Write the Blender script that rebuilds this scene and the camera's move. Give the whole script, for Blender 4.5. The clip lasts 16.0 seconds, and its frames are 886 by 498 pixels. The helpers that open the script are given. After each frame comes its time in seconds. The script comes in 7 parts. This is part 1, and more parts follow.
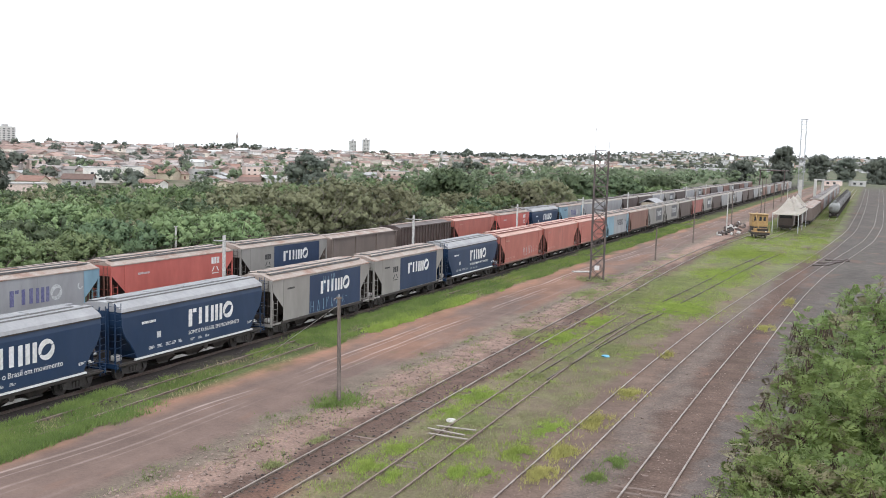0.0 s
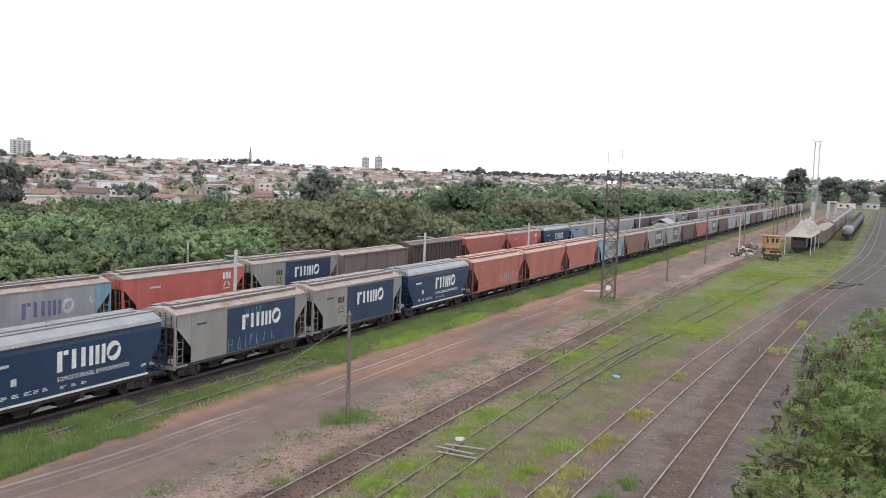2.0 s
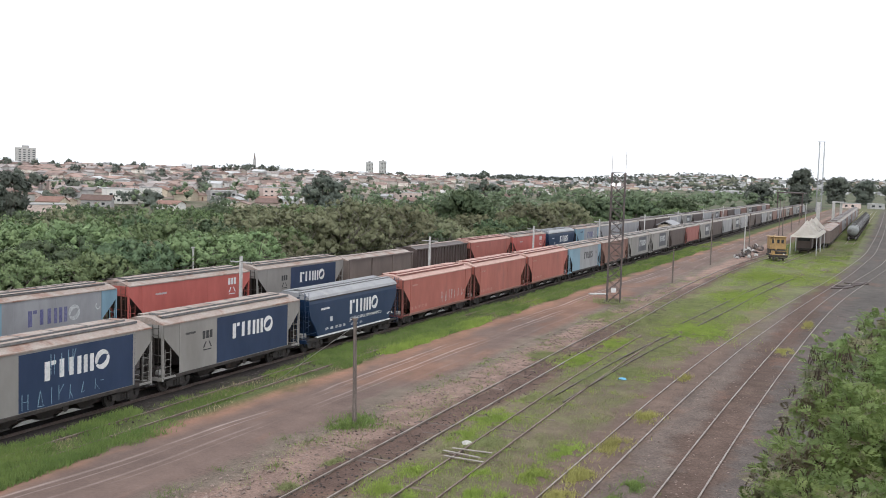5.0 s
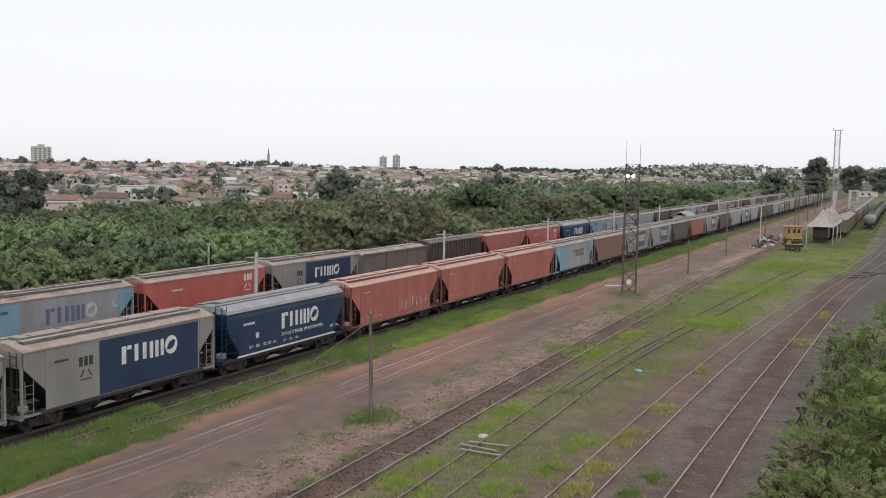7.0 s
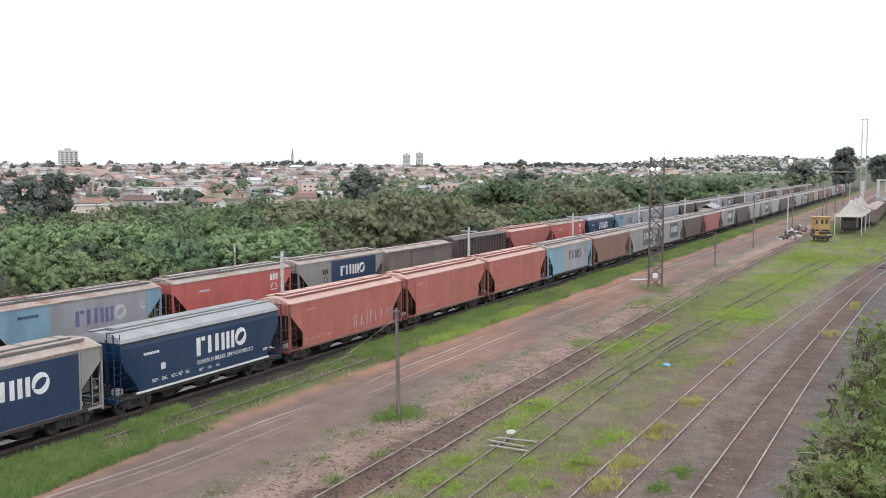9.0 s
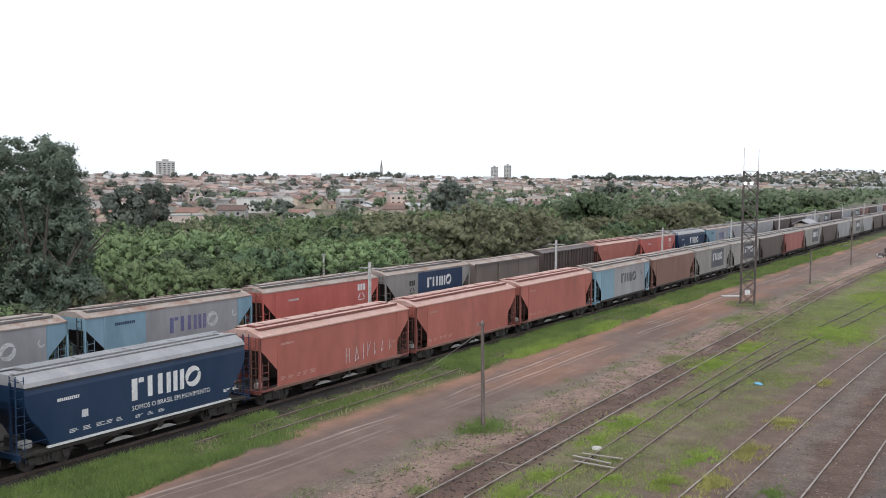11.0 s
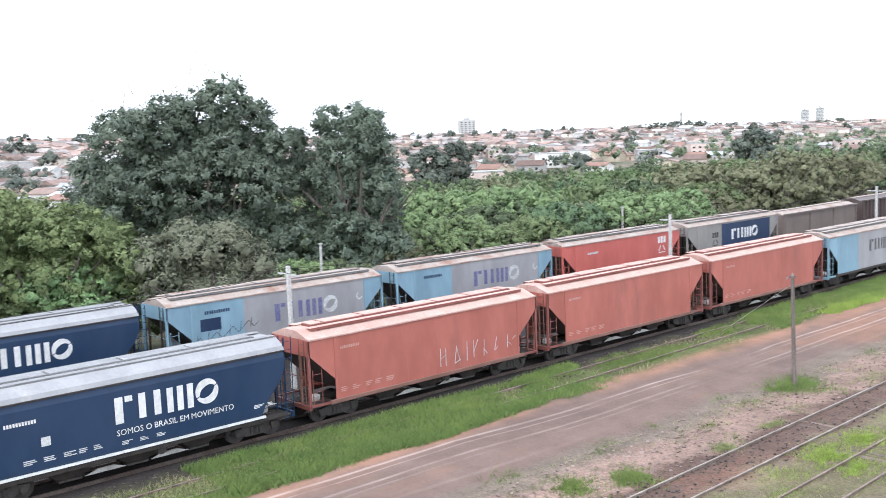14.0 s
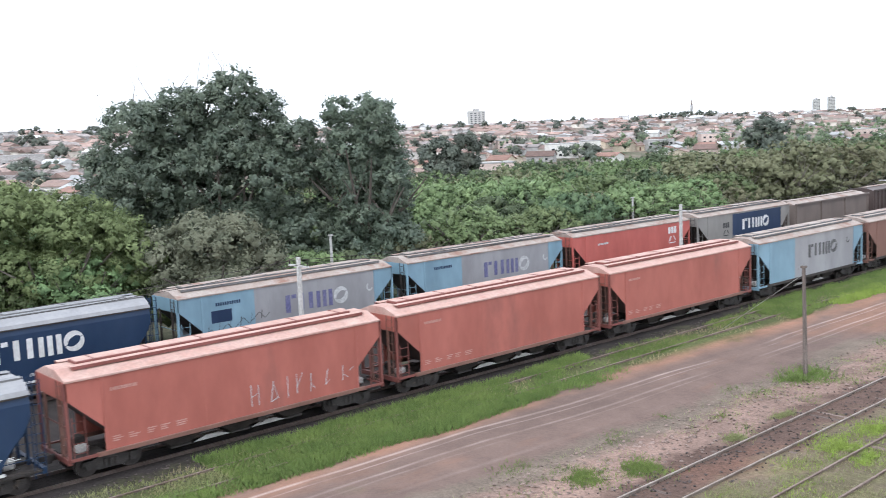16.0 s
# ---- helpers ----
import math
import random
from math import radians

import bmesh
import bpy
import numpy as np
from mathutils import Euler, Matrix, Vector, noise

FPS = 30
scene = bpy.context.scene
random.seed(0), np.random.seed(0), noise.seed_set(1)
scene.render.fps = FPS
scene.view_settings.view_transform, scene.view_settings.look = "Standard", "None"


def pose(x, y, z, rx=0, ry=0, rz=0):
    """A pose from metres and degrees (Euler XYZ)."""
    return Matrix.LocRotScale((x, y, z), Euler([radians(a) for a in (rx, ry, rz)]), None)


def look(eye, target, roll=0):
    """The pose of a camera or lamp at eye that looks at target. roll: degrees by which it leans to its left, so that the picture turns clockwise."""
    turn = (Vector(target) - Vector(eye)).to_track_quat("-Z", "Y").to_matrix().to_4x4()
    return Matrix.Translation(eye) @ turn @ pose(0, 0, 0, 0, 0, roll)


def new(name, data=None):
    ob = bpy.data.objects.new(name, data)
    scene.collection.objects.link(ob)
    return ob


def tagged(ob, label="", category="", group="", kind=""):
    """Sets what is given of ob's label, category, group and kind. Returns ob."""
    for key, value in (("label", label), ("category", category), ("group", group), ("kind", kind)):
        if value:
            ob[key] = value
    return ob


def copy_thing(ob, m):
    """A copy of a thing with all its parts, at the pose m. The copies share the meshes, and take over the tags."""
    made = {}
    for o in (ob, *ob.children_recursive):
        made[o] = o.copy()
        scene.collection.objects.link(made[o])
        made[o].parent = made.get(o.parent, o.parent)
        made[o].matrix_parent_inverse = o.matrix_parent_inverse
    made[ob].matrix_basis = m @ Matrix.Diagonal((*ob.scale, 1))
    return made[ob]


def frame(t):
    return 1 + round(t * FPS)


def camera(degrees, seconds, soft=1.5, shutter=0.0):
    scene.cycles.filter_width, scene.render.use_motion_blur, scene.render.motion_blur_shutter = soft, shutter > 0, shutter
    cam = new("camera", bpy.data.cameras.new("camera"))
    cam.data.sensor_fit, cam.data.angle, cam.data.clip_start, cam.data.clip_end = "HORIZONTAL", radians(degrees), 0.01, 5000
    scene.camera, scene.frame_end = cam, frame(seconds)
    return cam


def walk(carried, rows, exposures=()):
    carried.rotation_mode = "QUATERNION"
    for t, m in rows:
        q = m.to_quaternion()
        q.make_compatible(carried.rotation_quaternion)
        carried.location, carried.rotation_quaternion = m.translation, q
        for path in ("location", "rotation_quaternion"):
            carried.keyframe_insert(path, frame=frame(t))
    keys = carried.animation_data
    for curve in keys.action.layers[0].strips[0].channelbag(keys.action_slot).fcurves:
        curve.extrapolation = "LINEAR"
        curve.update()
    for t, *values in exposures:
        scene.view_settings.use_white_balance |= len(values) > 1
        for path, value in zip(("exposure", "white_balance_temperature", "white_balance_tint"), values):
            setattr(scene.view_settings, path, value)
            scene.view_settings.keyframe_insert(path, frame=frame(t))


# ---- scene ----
import itertools

cam = camera(47.79, 16.0, soft=0.8, shutter=0.25)

# the camera stands on a footbridge 13.2 m over the yard and only turns in the hand
EYE = (0.0, 0.0, 13.2)
TURNS = (  # seconds, yaw, pitch, roll
    (0, 23.21, -5.46, -1.70),
    (0.5, 24.01, -4.99, -1.92),
    (1, 24.56, -4.03, -1.68),
    (1.5, 24.49, -4.35, -2.14),
    (2, 23.91, -4.46, -2.35),
    (2.5, 23.99, -4.26, -2.29),
    (3, 24.18, -4.21, -2.33),
    (3.5, 24.19, -4.24, -2.44),
    (3.7, 24.18, -4.07, -2.00),
    (5.8, 24.12, -4.32, -1.64),
    (6, 23.96, -3.84, -1.21),
    (6.5, 24.78, -3.95, -1.03),
    (7, 24.93, -4.63, -1.09),
    (7.5, 24.62, -4.92, -1.23),
    (8, 24.09, -4.75, -1.33),
    (8.5, 24.20, -4.94, -1.22),
    (9, 26.27, -4.83, -0.05),
    (9.5, 28.65, -4.09, 0.46),
    (9.7, 29.75, -3.56, 0.96),
    (11.8, 31.75, -4.88, -0.67),
    (12, 31.71, -5.54, -0.53),
    (12.5, 33.00, -5.38, -0.04),
    (13, 36.84, -5.45, 0.74),
    (13.5, 42.52, -5.71, 1.56),
    (14, 48.11, -6.56, 2.11),
    (14.5, 51.38, -6.57, 2.36),
    (15, 53.71, -7.25, 2.59),
    (15.5, 52.24, -7.13, 2.61),
    (16, 48.66, -7.05, 2.35),
)
walk(cam, [(t, pose(*EYE, 90 + pitch, roll, yaw)) for t, yaw, pitch, roll in TURNS], exposures=[(0.0, 0.25, 6150, 10), (0.5, 0.3, 6150, 10), (1.5, -0.1, 6120, 10), (2.5, 0.1, 6150, 10), (3.5, 0.05, 6150, 10), (6.0, -0.2, 6200, 10), (6.5, -0.57, 6450, 10), (7.0, -0.45, 6400, 10), (8.0, 0.1, 6150, 10), (9.0, 0.15, 6080, 10), (9.6, -0.27, 6100, 10), (12.0, 0.05, 6050, 10), (12.5, 0.4, 6000, 10), (13.0, 0.42, 5950, 10), (13.5, 0.8, 5850, 10), (14.0, 0.75, 5800, 10), (14.5, 0.5, 5750, 10), (15.0, 0.35, 5750, 10), (15.5, 0.35, 5800, 10), (16.0, 0.45, 5850, 10)])

# ---- light: a bright overcast sky with a veiled sun behind the camera's left ----
SUN_EL, SUN_AZ = radians(52), radians(150)
world = bpy.data.worlds.new("world")
scene.world = world
world.use_nodes = True
wn, wl = world.node_tree.nodes, world.node_tree.links
sky = wn.new("ShaderNodeTexSky")
sky.sky_type = "NISHITA"
sky.sun_disc = False
sky.sun_elevation, sky.sun_rotation = SUN_EL, SUN_AZ
sky.air_density, sky.dust_density, sky.ozone_density = 1.0, 1.0, 1.0
grey = wn.new("ShaderNodeHueSaturation")
grey.inputs["Saturation"].default_value = 0.12
wl.new(sky.outputs[0], grey.inputs["Color"])
veil = wn.new("ShaderNodeMix")  # an even layer of high cloud over the whole sky
veil.data_type = "RGBA"
veil.inputs["Factor"].default_value = 0.72
veil.inputs["B"].default_value = (9.6, 9.65, 9.8, 1)
wl.new(grey.outputs[0], veil.inputs["A"])
wl.new(veil.outputs["Result"], wn["Background"].inputs["Color"])
wn["Background"].inputs["Strength"].default_value = 0.15

sun = new("sun", bpy.data.lights.new("sun", "SUN"))
sun.data.energy, sun.data.angle, sun.data.color = 1.2, radians(20), (1.0, 0.96, 0.9)
sun.matrix_world = look((0, 0, 60), (-60 * math.sin(SUN_AZ) / math.tan(SUN_EL), -60 * math.cos(SUN_AZ) / math.tan(SUN_EL), 0))

# ---- tools ----
rng = np.random.default_rng(7)


def part(name, bm, material, parent=None, label="", kind=""):
    """One mesh object out of a bmesh (freed here) or a mesh, under a thing or a part."""
    if isinstance(bm, bmesh.types.BMesh):
        me = bpy.data.meshes.new(name)
        bm.to_mesh(me)
        bm.free()
    else:
        me = bm
    if material is not None and not me.materials:
        me.materials.append(material)
    ob = new(name, me)
    ob.parent = parent
    return tagged(ob, label, "", "", kind)


def thing(name, label, category, group="", m=None, kind=""):
    ob = new(name)
    ob.empty_display_size = 0.3
    if m is not None:
        ob.matrix_basis = m
    return tagged(ob, label, category, group, kind)


def box(bm, x0, x1, y0, y1, z0, z1):
    v = [bm.verts.new((x, y, z)) for z in (z0, z1) for y in (y0, y1) for x in (x0, x1)]
    for f in ((0, 2, 3, 1), (4, 5, 7, 6), (0, 1, 5, 4), (2, 6, 7, 3), (0, 4, 6, 2), (1, 3, 7, 5)):
        bm.faces.new([v[i] for i in f])
    return v


def boxes(*specs):
    bm = bmesh.new()
    for s in specs:
        box(bm, *s)
    return bm


def bevelled(bm, width=0.02, segments=1):
    bmesh.ops.bevel(bm, geom=list(bm.edges), offset=width, segments=segments, affect="EDGES", clamp_overlap=True)
    return bm


def rod(bm, a, b, r, sides=6, r2=None):
    """A round bar from a to b."""
    a, b = Vector(a), Vector(b)
    d = (b - a).normalized()
    u = d.orthogonal().normalized()
    w = d.cross(u)
    r2 = r if r2 is None else r2
    ring = []
    for c, rr in ((a, r), (b, r2)):
        ring.append([bm.verts.new(c + (u * math.cos(k * 2 * math.pi / sides) + w * math.sin(k * 2 * math.pi / sides)) * rr) for k in range(sides)])
    for k in range(sides):
        j = (k + 1) % sides
        bm.faces.new((ring[0][k], ring[0][j], ring[1][j], ring[1][k]))
    bm.faces.new(ring[0][::-1])
    bm.faces.new(ring[1])


def rods(specs, sides=6):
    bm = bmesh.new()
    for a, b, r in specs:
        rod(bm, a, b, r, sides)
    return bm


def prism(bm, outline, axis, lo, hi):
    """Extrude a closed outline of 2D points along an axis: 'x': points are (y, z); 'y': points are (x, z); 'z': points are (x, y)."""
    def put(p, h):
        return {"x": (h, p[0], p[1]), "y": (p[0], h, p[1]), "z": (p[0], p[1], h)}[axis]
    a = [bm.verts.new(put(p, lo)) for p in outline]
    b = [bm.verts.new(put(p, hi)) for p in outline]
    n = len(outline)
    for k in range(n):
        j = (k + 1) % n
        bm.faces.new((a[k], a[j], b[j], b[k]))
    bm.faces.new(a[::-1])
    bm.faces.new(b)
    bmesh.ops.recalc_face_normals(bm, faces=bm.faces)
    return bm


def arrays(name, verts, faces, smooth=False, normals=None):
    """A mesh from numpy vertices (n, 3) and faces (m, 3 or 4); normals: one for each vertex, for foliage."""
    me = bpy.data.meshes.new(name)
    k = faces.shape[1]
    me.vertices.add(len(verts))
    me.vertices.foreach_set("co", np.asarray(verts, np.float32).ravel())
    me.loops.add(faces.size)
    me.loops.foreach_set("vertex_index", np.asarray(faces, np.int32).ravel())
    me.polygons.add(len(faces))
    me.polygons.foreach_set("loop_start", np.arange(0, faces.size, k, dtype=np.int32))
    me.polygons.foreach_set("loop_total", np.full(len(faces), k, dtype=np.int32))
    me.update(calc_edges=True)
    if normals is not None:
        me.normals_split_custom_set_from_vertices(np.asarray(normals, np.float32).tolist())
    elif not smooth:
        me.shade_flat()
    return me


def smoothed(ob):
    for p in ob.data.polygons:
        p.use_smooth = True
    return ob


# ---- materials ----
def material(name, c1, c2, size=1.0, rough=0.8, metal=0.0, bump=0.0, fine=8.0, c3=None, third=0.6, per_object=0.0, island=0.0, contrast=(0.35, 0.65), stretch=(1, 1, 1), world_space=False, grain=0.35):
    """Two colours in patches of about size metres with a finer grain, an optional third in spots, and relief."""
    m = bpy.data.materials.new(name)
    m.use_nodes = True
    n, l = m.node_tree.nodes, m.node_tree.links
    b = n["Principled BSDF"]
    b.inputs["Roughness"].default_value, b.inputs["Metallic"].default_value = rough, metal
    if world_space:
        src = n.new("ShaderNodeNewGeometry").outputs["Position"]
    else:
        src = n.new("ShaderNodeTexCoord").outputs["Object"]
    mp = n.new("ShaderNodeMapping")
    mp.inputs["Scale"].default_value = stretch
    l.new(src, mp.inputs["Vector"])
    info = n.new("ShaderNodeObjectInfo")
    shift = n.new("ShaderNodeVectorMath")
    shift.operation = "MULTIPLY_ADD"
    l.new(info.outputs["Random"], shift.inputs[0])
    shift.inputs[1].default_value = (0, 0, 0) if world_space else (37, 53, 71)
    l.new(mp.outputs[0], shift.inputs[2])

    def noise_at(scale, detail=5, rougher=0.6):
        t = n.new("ShaderNodeTexNoise")
        t.inputs["Scale"].default_value, t.inputs["Detail"].default_value, t.inputs["Roughness"].default_value = scale, detail, rougher
        l.new(shift.outputs[0], t.inputs["Vector"])
        return t.outputs["Fac"]

    def ramp(fac, lo, hi):
        r = n.new("ShaderNodeMapRange")
        r.inputs["From Min"].default_value, r.inputs["From Max"].default_value = lo, hi
        l.new(fac, r.inputs["Value"])
        return r.outputs[0]

    def mix(fac, a, c, mode="MIX"):
        x = n.new("ShaderNodeMix")
        x.data_type, x.blend_type = "RGBA", mode
        for s, v in ((x.inputs["Factor"], fac), (x.inputs["A"], a), (x.inputs["B"], c)):
            if isinstance(v, (int, float)):
                s.default_value = v
            elif isinstance(v, tuple):
                s.default_value = (*v[:3], 1)
            else:
                l.new(v, s)
        return x.outputs["Result"]

    big, small = noise_at(1 / size), noise_at(fine / size, 3)
    col = mix(ramp(big, *contrast), tuple(c1), tuple(c2))
    if c3 is not None:
        col = mix(ramp(noise_at(0.43 / size, 6, 0.7), third, third + 0.12), col, tuple(c3))
    col = mix(grain, col, mix(ramp(small, 0.25, 0.75), (0.0, 0.0, 0.0), (1.0, 1.0, 1.0)), "OVERLAY")
    rnd = None
    if per_object or island:
        rnd = info.outputs["Random"] if per_object else n.new("ShaderNodeNewGeometry").outputs["Random Per Island"]
        amt = per_object or island
        v = n.new("ShaderNodeHueSaturation")
        r = n.new("ShaderNodeMapRange")
        r.inputs["To Min"].default_value, r.inputs["To Max"].default_value = 1 - amt, 1 + amt
        l.new(rnd, r.inputs["Value"])
        l.new(r.outputs[0], v.inputs["Value"])
        l.new(col, v.inputs["Color"])
        col = v.outputs[0]
    l.new(col, b.inputs["Base Color"])
    if bump:
        bp = n.new("ShaderNodeBump")
        bp.inputs["Strength"].default_value, bp.inputs["Distance"].default_value = min(1, bump), 0.03 if bump < 1 else 0.14
        l.new(small, bp.inputs["Height"])
        l.new(bp.outputs[0], b.inputs["Normal"])
    return m


def leaf_material(name, dark, light, through_light=0.2, patch=1.2, vary=1.0):
    m = material(name, dark, light, patch, rough=0.6, island=0.14, fine=6.0, grain=0.2)
    n, l = m.node_tree.nodes, m.node_tree.links
    b, out = n["Principled BSDF"], n["Material Output"]
    tint = n.new("ShaderNodeHueSaturation")  # each tree has its own tone
    rnd = n.new("ShaderNodeObjectInfo").outputs["Random"]
    for sock, a, c in (("Value", 1 - 0.28 * vary, 1 + 0.28 * vary), ("Hue", 0.5 - 0.025 * vary, 0.5 + 0.015 * vary)):
        r = n.new("ShaderNodeMapRange")
        r.inputs["To Min"].default_value, r.inputs["To Max"].default_value = a, c
        l.new(rnd, r.inputs["Value"])
        l.new(r.outputs[0], tint.inputs[sock])
    l.new(b.inputs["Base Color"].links[0].from_socket, tint.inputs["Color"])
    l.new(tint.outputs[0], b.inputs["Base Color"])
    tr = n.new("ShaderNodeBsdfTranslucent")
    l.new(tint.outputs[0], tr.inputs["Color"])
    mx = n.new("ShaderNodeMixShader")
    mx.inputs[0].default_value = through_light
    l.new(b.outputs[0], mx.inputs[1])
    l.new(tr.outputs[0], mx.inputs[2])
    l.new(mx.outputs[0], out.inputs["Surface"])
    b.inputs["Specular IOR Level"].default_value = 0.25
    return m


def paint(name, c, dirt=(0.16, 0.1, 0.07), amount=0.62, rough=0.5, fade=1.25):
    """Weathered wagon paint: faded patches, run-down streaks of dirt."""
    lighter = tuple(min(1, k * fade + 0.012) for k in c)
    m = material(name, c, lighter, 2.2, rough=rough, bump=0.02, fine=5, c3=tuple(0.55 * a + 0.45 * b for a, b in zip(c, dirt)), third=amount, stretch=(1, 1, 0.42), grain=0.06)
    return m


RUST = (0.16, 0.075, 0.045)
M_ORANGE = paint("paint_oxide_orange", (0.325, 0.1, 0.076), (0.21, 0.1, 0.085), amount=0.57)
M_RED = paint("paint_red", (0.4, 0.098, 0.08))
M_DULLRED = paint("paint_dull_brick_red", (0.27, 0.088, 0.075), (0.15, 0.08, 0.07))
M_MAROON = paint("paint_dark_maroon", (0.17, 0.055, 0.045), (0.08, 0.045, 0.035))
M_BLUE = paint("paint_navy_blue", (0.004, 0.024, 0.068), (0.014, 0.03, 0.06), amount=0.78, rough=0.48, fade=1.1)
M_PANEL = paint("paint_panel_blue", (0.009, 0.026, 0.07), (0.045, 0.065, 0.1), amount=0.66)
M_GREY = paint("paint_wagon_grey", (0.225, 0.214, 0.2), (0.155, 0.13, 0.105))
M_OLDGREY = paint("paint_faded_grey", (0.26, 0.26, 0.27), (0.2, 0.18, 0.165))
M_SKY = paint("paint_light_blue", (0.175, 0.28, 0.35), (0.25, 0.245, 0.24))
M_BROWN = paint("paint_brown", (0.17, 0.085, 0.065), (0.08, 0.05, 0.04))
M_DUSKY = paint("paint_dusky_brown", (0.15, 0.12, 0.105), (0.08, 0.065, 0.055))
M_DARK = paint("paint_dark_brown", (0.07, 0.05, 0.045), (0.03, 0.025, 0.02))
M_WHITE = material("paint_white", (0.72, 0.72, 0.72), (0.6, 0.6, 0.58), 1.5, rough=0.5)
M_ROOFGREY = material("roof_light_grey", (0.335, 0.335, 0.345), (0.27, 0.27, 0.28), 1.3, rough=0.6, grain=0.12, c3=(0.4, 0.385, 0.37), third=0.62)
M_LID = material("hatch_lid_grey", (0.27, 0.275, 0.285), (0.21, 0.21, 0.215), 0.8, rough=0.6)
M_GRATING = material("walkway_grating", (0.2, 0.2, 0.205), (0.13, 0.13, 0.13), 0.25, rough=0.7)
M_ROOFRUST = material("roof_dusty_rust", (0.38, 0.33, 0.295), (0.31, 0.24, 0.205), 1.0, rough=0.8, grain=0.22, c3=(0.25, 0.145, 0.11), third=0.53)
M_ROOFORANGE = material("roof_dusty_orange", (0.52, 0.36, 0.31), (0.45, 0.27, 0.225), 1.2, rough=0.85, grain=0.2, c3=(0.42, 0.25, 0.2))
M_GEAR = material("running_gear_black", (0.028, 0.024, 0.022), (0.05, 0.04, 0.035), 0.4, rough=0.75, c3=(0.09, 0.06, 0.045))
M_BOGIE = material("bogie_grey_black", (0.036, 0.032, 0.03), (0.06, 0.052, 0.047), 0.3, rough=0.7, c3=(0.12, 0.085, 0.065))
M_CHUTE = material("chute_worn_steel", (0.46, 0.45, 0.43), (0.34, 0.32, 0.3), 0.5, rough=0.6)
M_SHINY = material("rail_bright_steel", (0.36, 0.31, 0.28), (0.2, 0.15, 0.13), 0.9, rough=0.45, metal=0.3)
M_STEEL = material("rail_worn_steel", (0.33, 0.285, 0.25), (0.2, 0.155, 0.13), 0.8, rough=0.45, metal=0.3)
M_RUSTRAIL = material("rail_rust", (0.24, 0.185, 0.155), (0.16, 0.115, 0.095), 0.8, rough=0.8)
M_TREAD = material("wheel_tread_steel", (0.3, 0.29, 0.28), (0.2, 0.19, 0.18), 0.3, rough=0.35, metal=0.9)
M_SLEEPER = material("old_sleeper_wood", (0.175, 0.13, 0.112), (0.125, 0.092, 0.078), 0.6, rough=0.95, bump=0.5, per_object=0.3, stretch=(0.3, 3, 3))
M_LATTICE = material("tower_rusty_steel", (0.085, 0.075, 0.074), (0.14, 0.11, 0.1), 0.7, rough=0.7, metal=0.2)
M_LAMP = material("lit_floodlight", (0.8, 0.8, 0.8), (0.75, 0.75, 0.75), 1.0)
M_LAMP.node_tree.nodes["Principled BSDF"].inputs["Emission Color"].default_value = (1.0, 0.97, 0.9, 1)
M_LAMP.node_tree.nodes["Principled BSDF"].inputs["Emission Strength"].default_value = 4.0
M_MAST = material("mast_grey_steel", (0.34, 0.34, 0.35), (0.27, 0.27, 0.28), 2.0, rough=0.6)
M_CONCRETE = material("concrete", (0.5, 0.49, 0.47), (0.4, 0.39, 0.37), 0.8, rough=0.9, bump=0.2)
M_PLANK = material("bare_plank", (0.34, 0.31, 0.27), (0.26, 0.23, 0.2), 0.5, rough=0.9)
M_POLE = material("pale_pole_concrete", (0.54, 0.53, 0.51), (0.45, 0.44, 0.42), 0.8, rough=0.9, bump=0.2)
M_BAGWHITE = material("dirty_white_plastic", (0.55, 0.54, 0.5), (0.42, 0.4, 0.37), 0.2, rough=0.6)
M_POST = material("weathered_post_wood", (0.105, 0.085, 0.074), (0.2, 0.165, 0.145), 0.7, rough=0.95, bump=0.5, stretch=(4, 4, 0.4))
M_HATCH = material("roof_hatch_grey", (0.11, 0.11, 0.115), (0.17, 0.165, 0.16), 0.5, rough=0.75)
M_ROOFDULL = material("roof_dull_grey", (0.34, 0.315, 0.285), (0.27, 0.24, 0.215), 1.2, rough=0.85, c3=(0.2, 0.13, 0.1), third=0.56)
M_MARK = material("faded_pink_stencil", (0.5, 0.3, 0.26), (0.45, 0.24, 0.2), 0.3, rough=0.8)
M_DARKRAIL = material("rail_dark_steel", (0.14, 0.11, 0.095), (0.09, 0.065, 0.055), 0.8, rough=0.55, metal=0.4)
M_SLATE = paint("paint_slate_panel", (0.055, 0.06, 0.075), (0.1, 0.095, 0.09))
M_LETTERGREY = material("dark_grey_lettering", (0.07, 0.07, 0.075), (0.12, 0.12, 0.12), 0.8, rough=0.7)
M_YELLOW = material("machine_yellow", (0.42, 0.27, 0.1), (0.32, 0.2, 0.085), 0.6, rough=0.6, c3=(0.15, 0.09, 0.05), third=0.55)
M_TENT = material("tent_canvas", (0.68, 0.64, 0.58), (0.58, 0.53, 0.47), 1.2, rough=0.8)
M_GLASS = material("dark_window_glass", (0.03, 0.035, 0.04), (0.05, 0.055, 0.06), 1.0, rough=0.1)
M_VIOLET = material("faded_violet_paint", (0.11, 0.11, 0.24), (0.16, 0.16, 0.27), 0.8, rough=0.7)
M_FADEWHITE = material("faded_white_paint", (0.55, 0.56, 0.56), (0.45, 0.46, 0.47), 0.8, rough=0.7)
M_BLACKPAINT = material("black_paint", (0.03, 0.03, 0.035), (0.05, 0.05, 0.05), 0.4, rough=0.7)
M_SOOT = material("tank_soot_black", (0.06, 0.058, 0.055), (0.1, 0.095, 0.09), 1.0, rough=0.5, c3=(0.15, 0.145, 0.14), third=0.6)
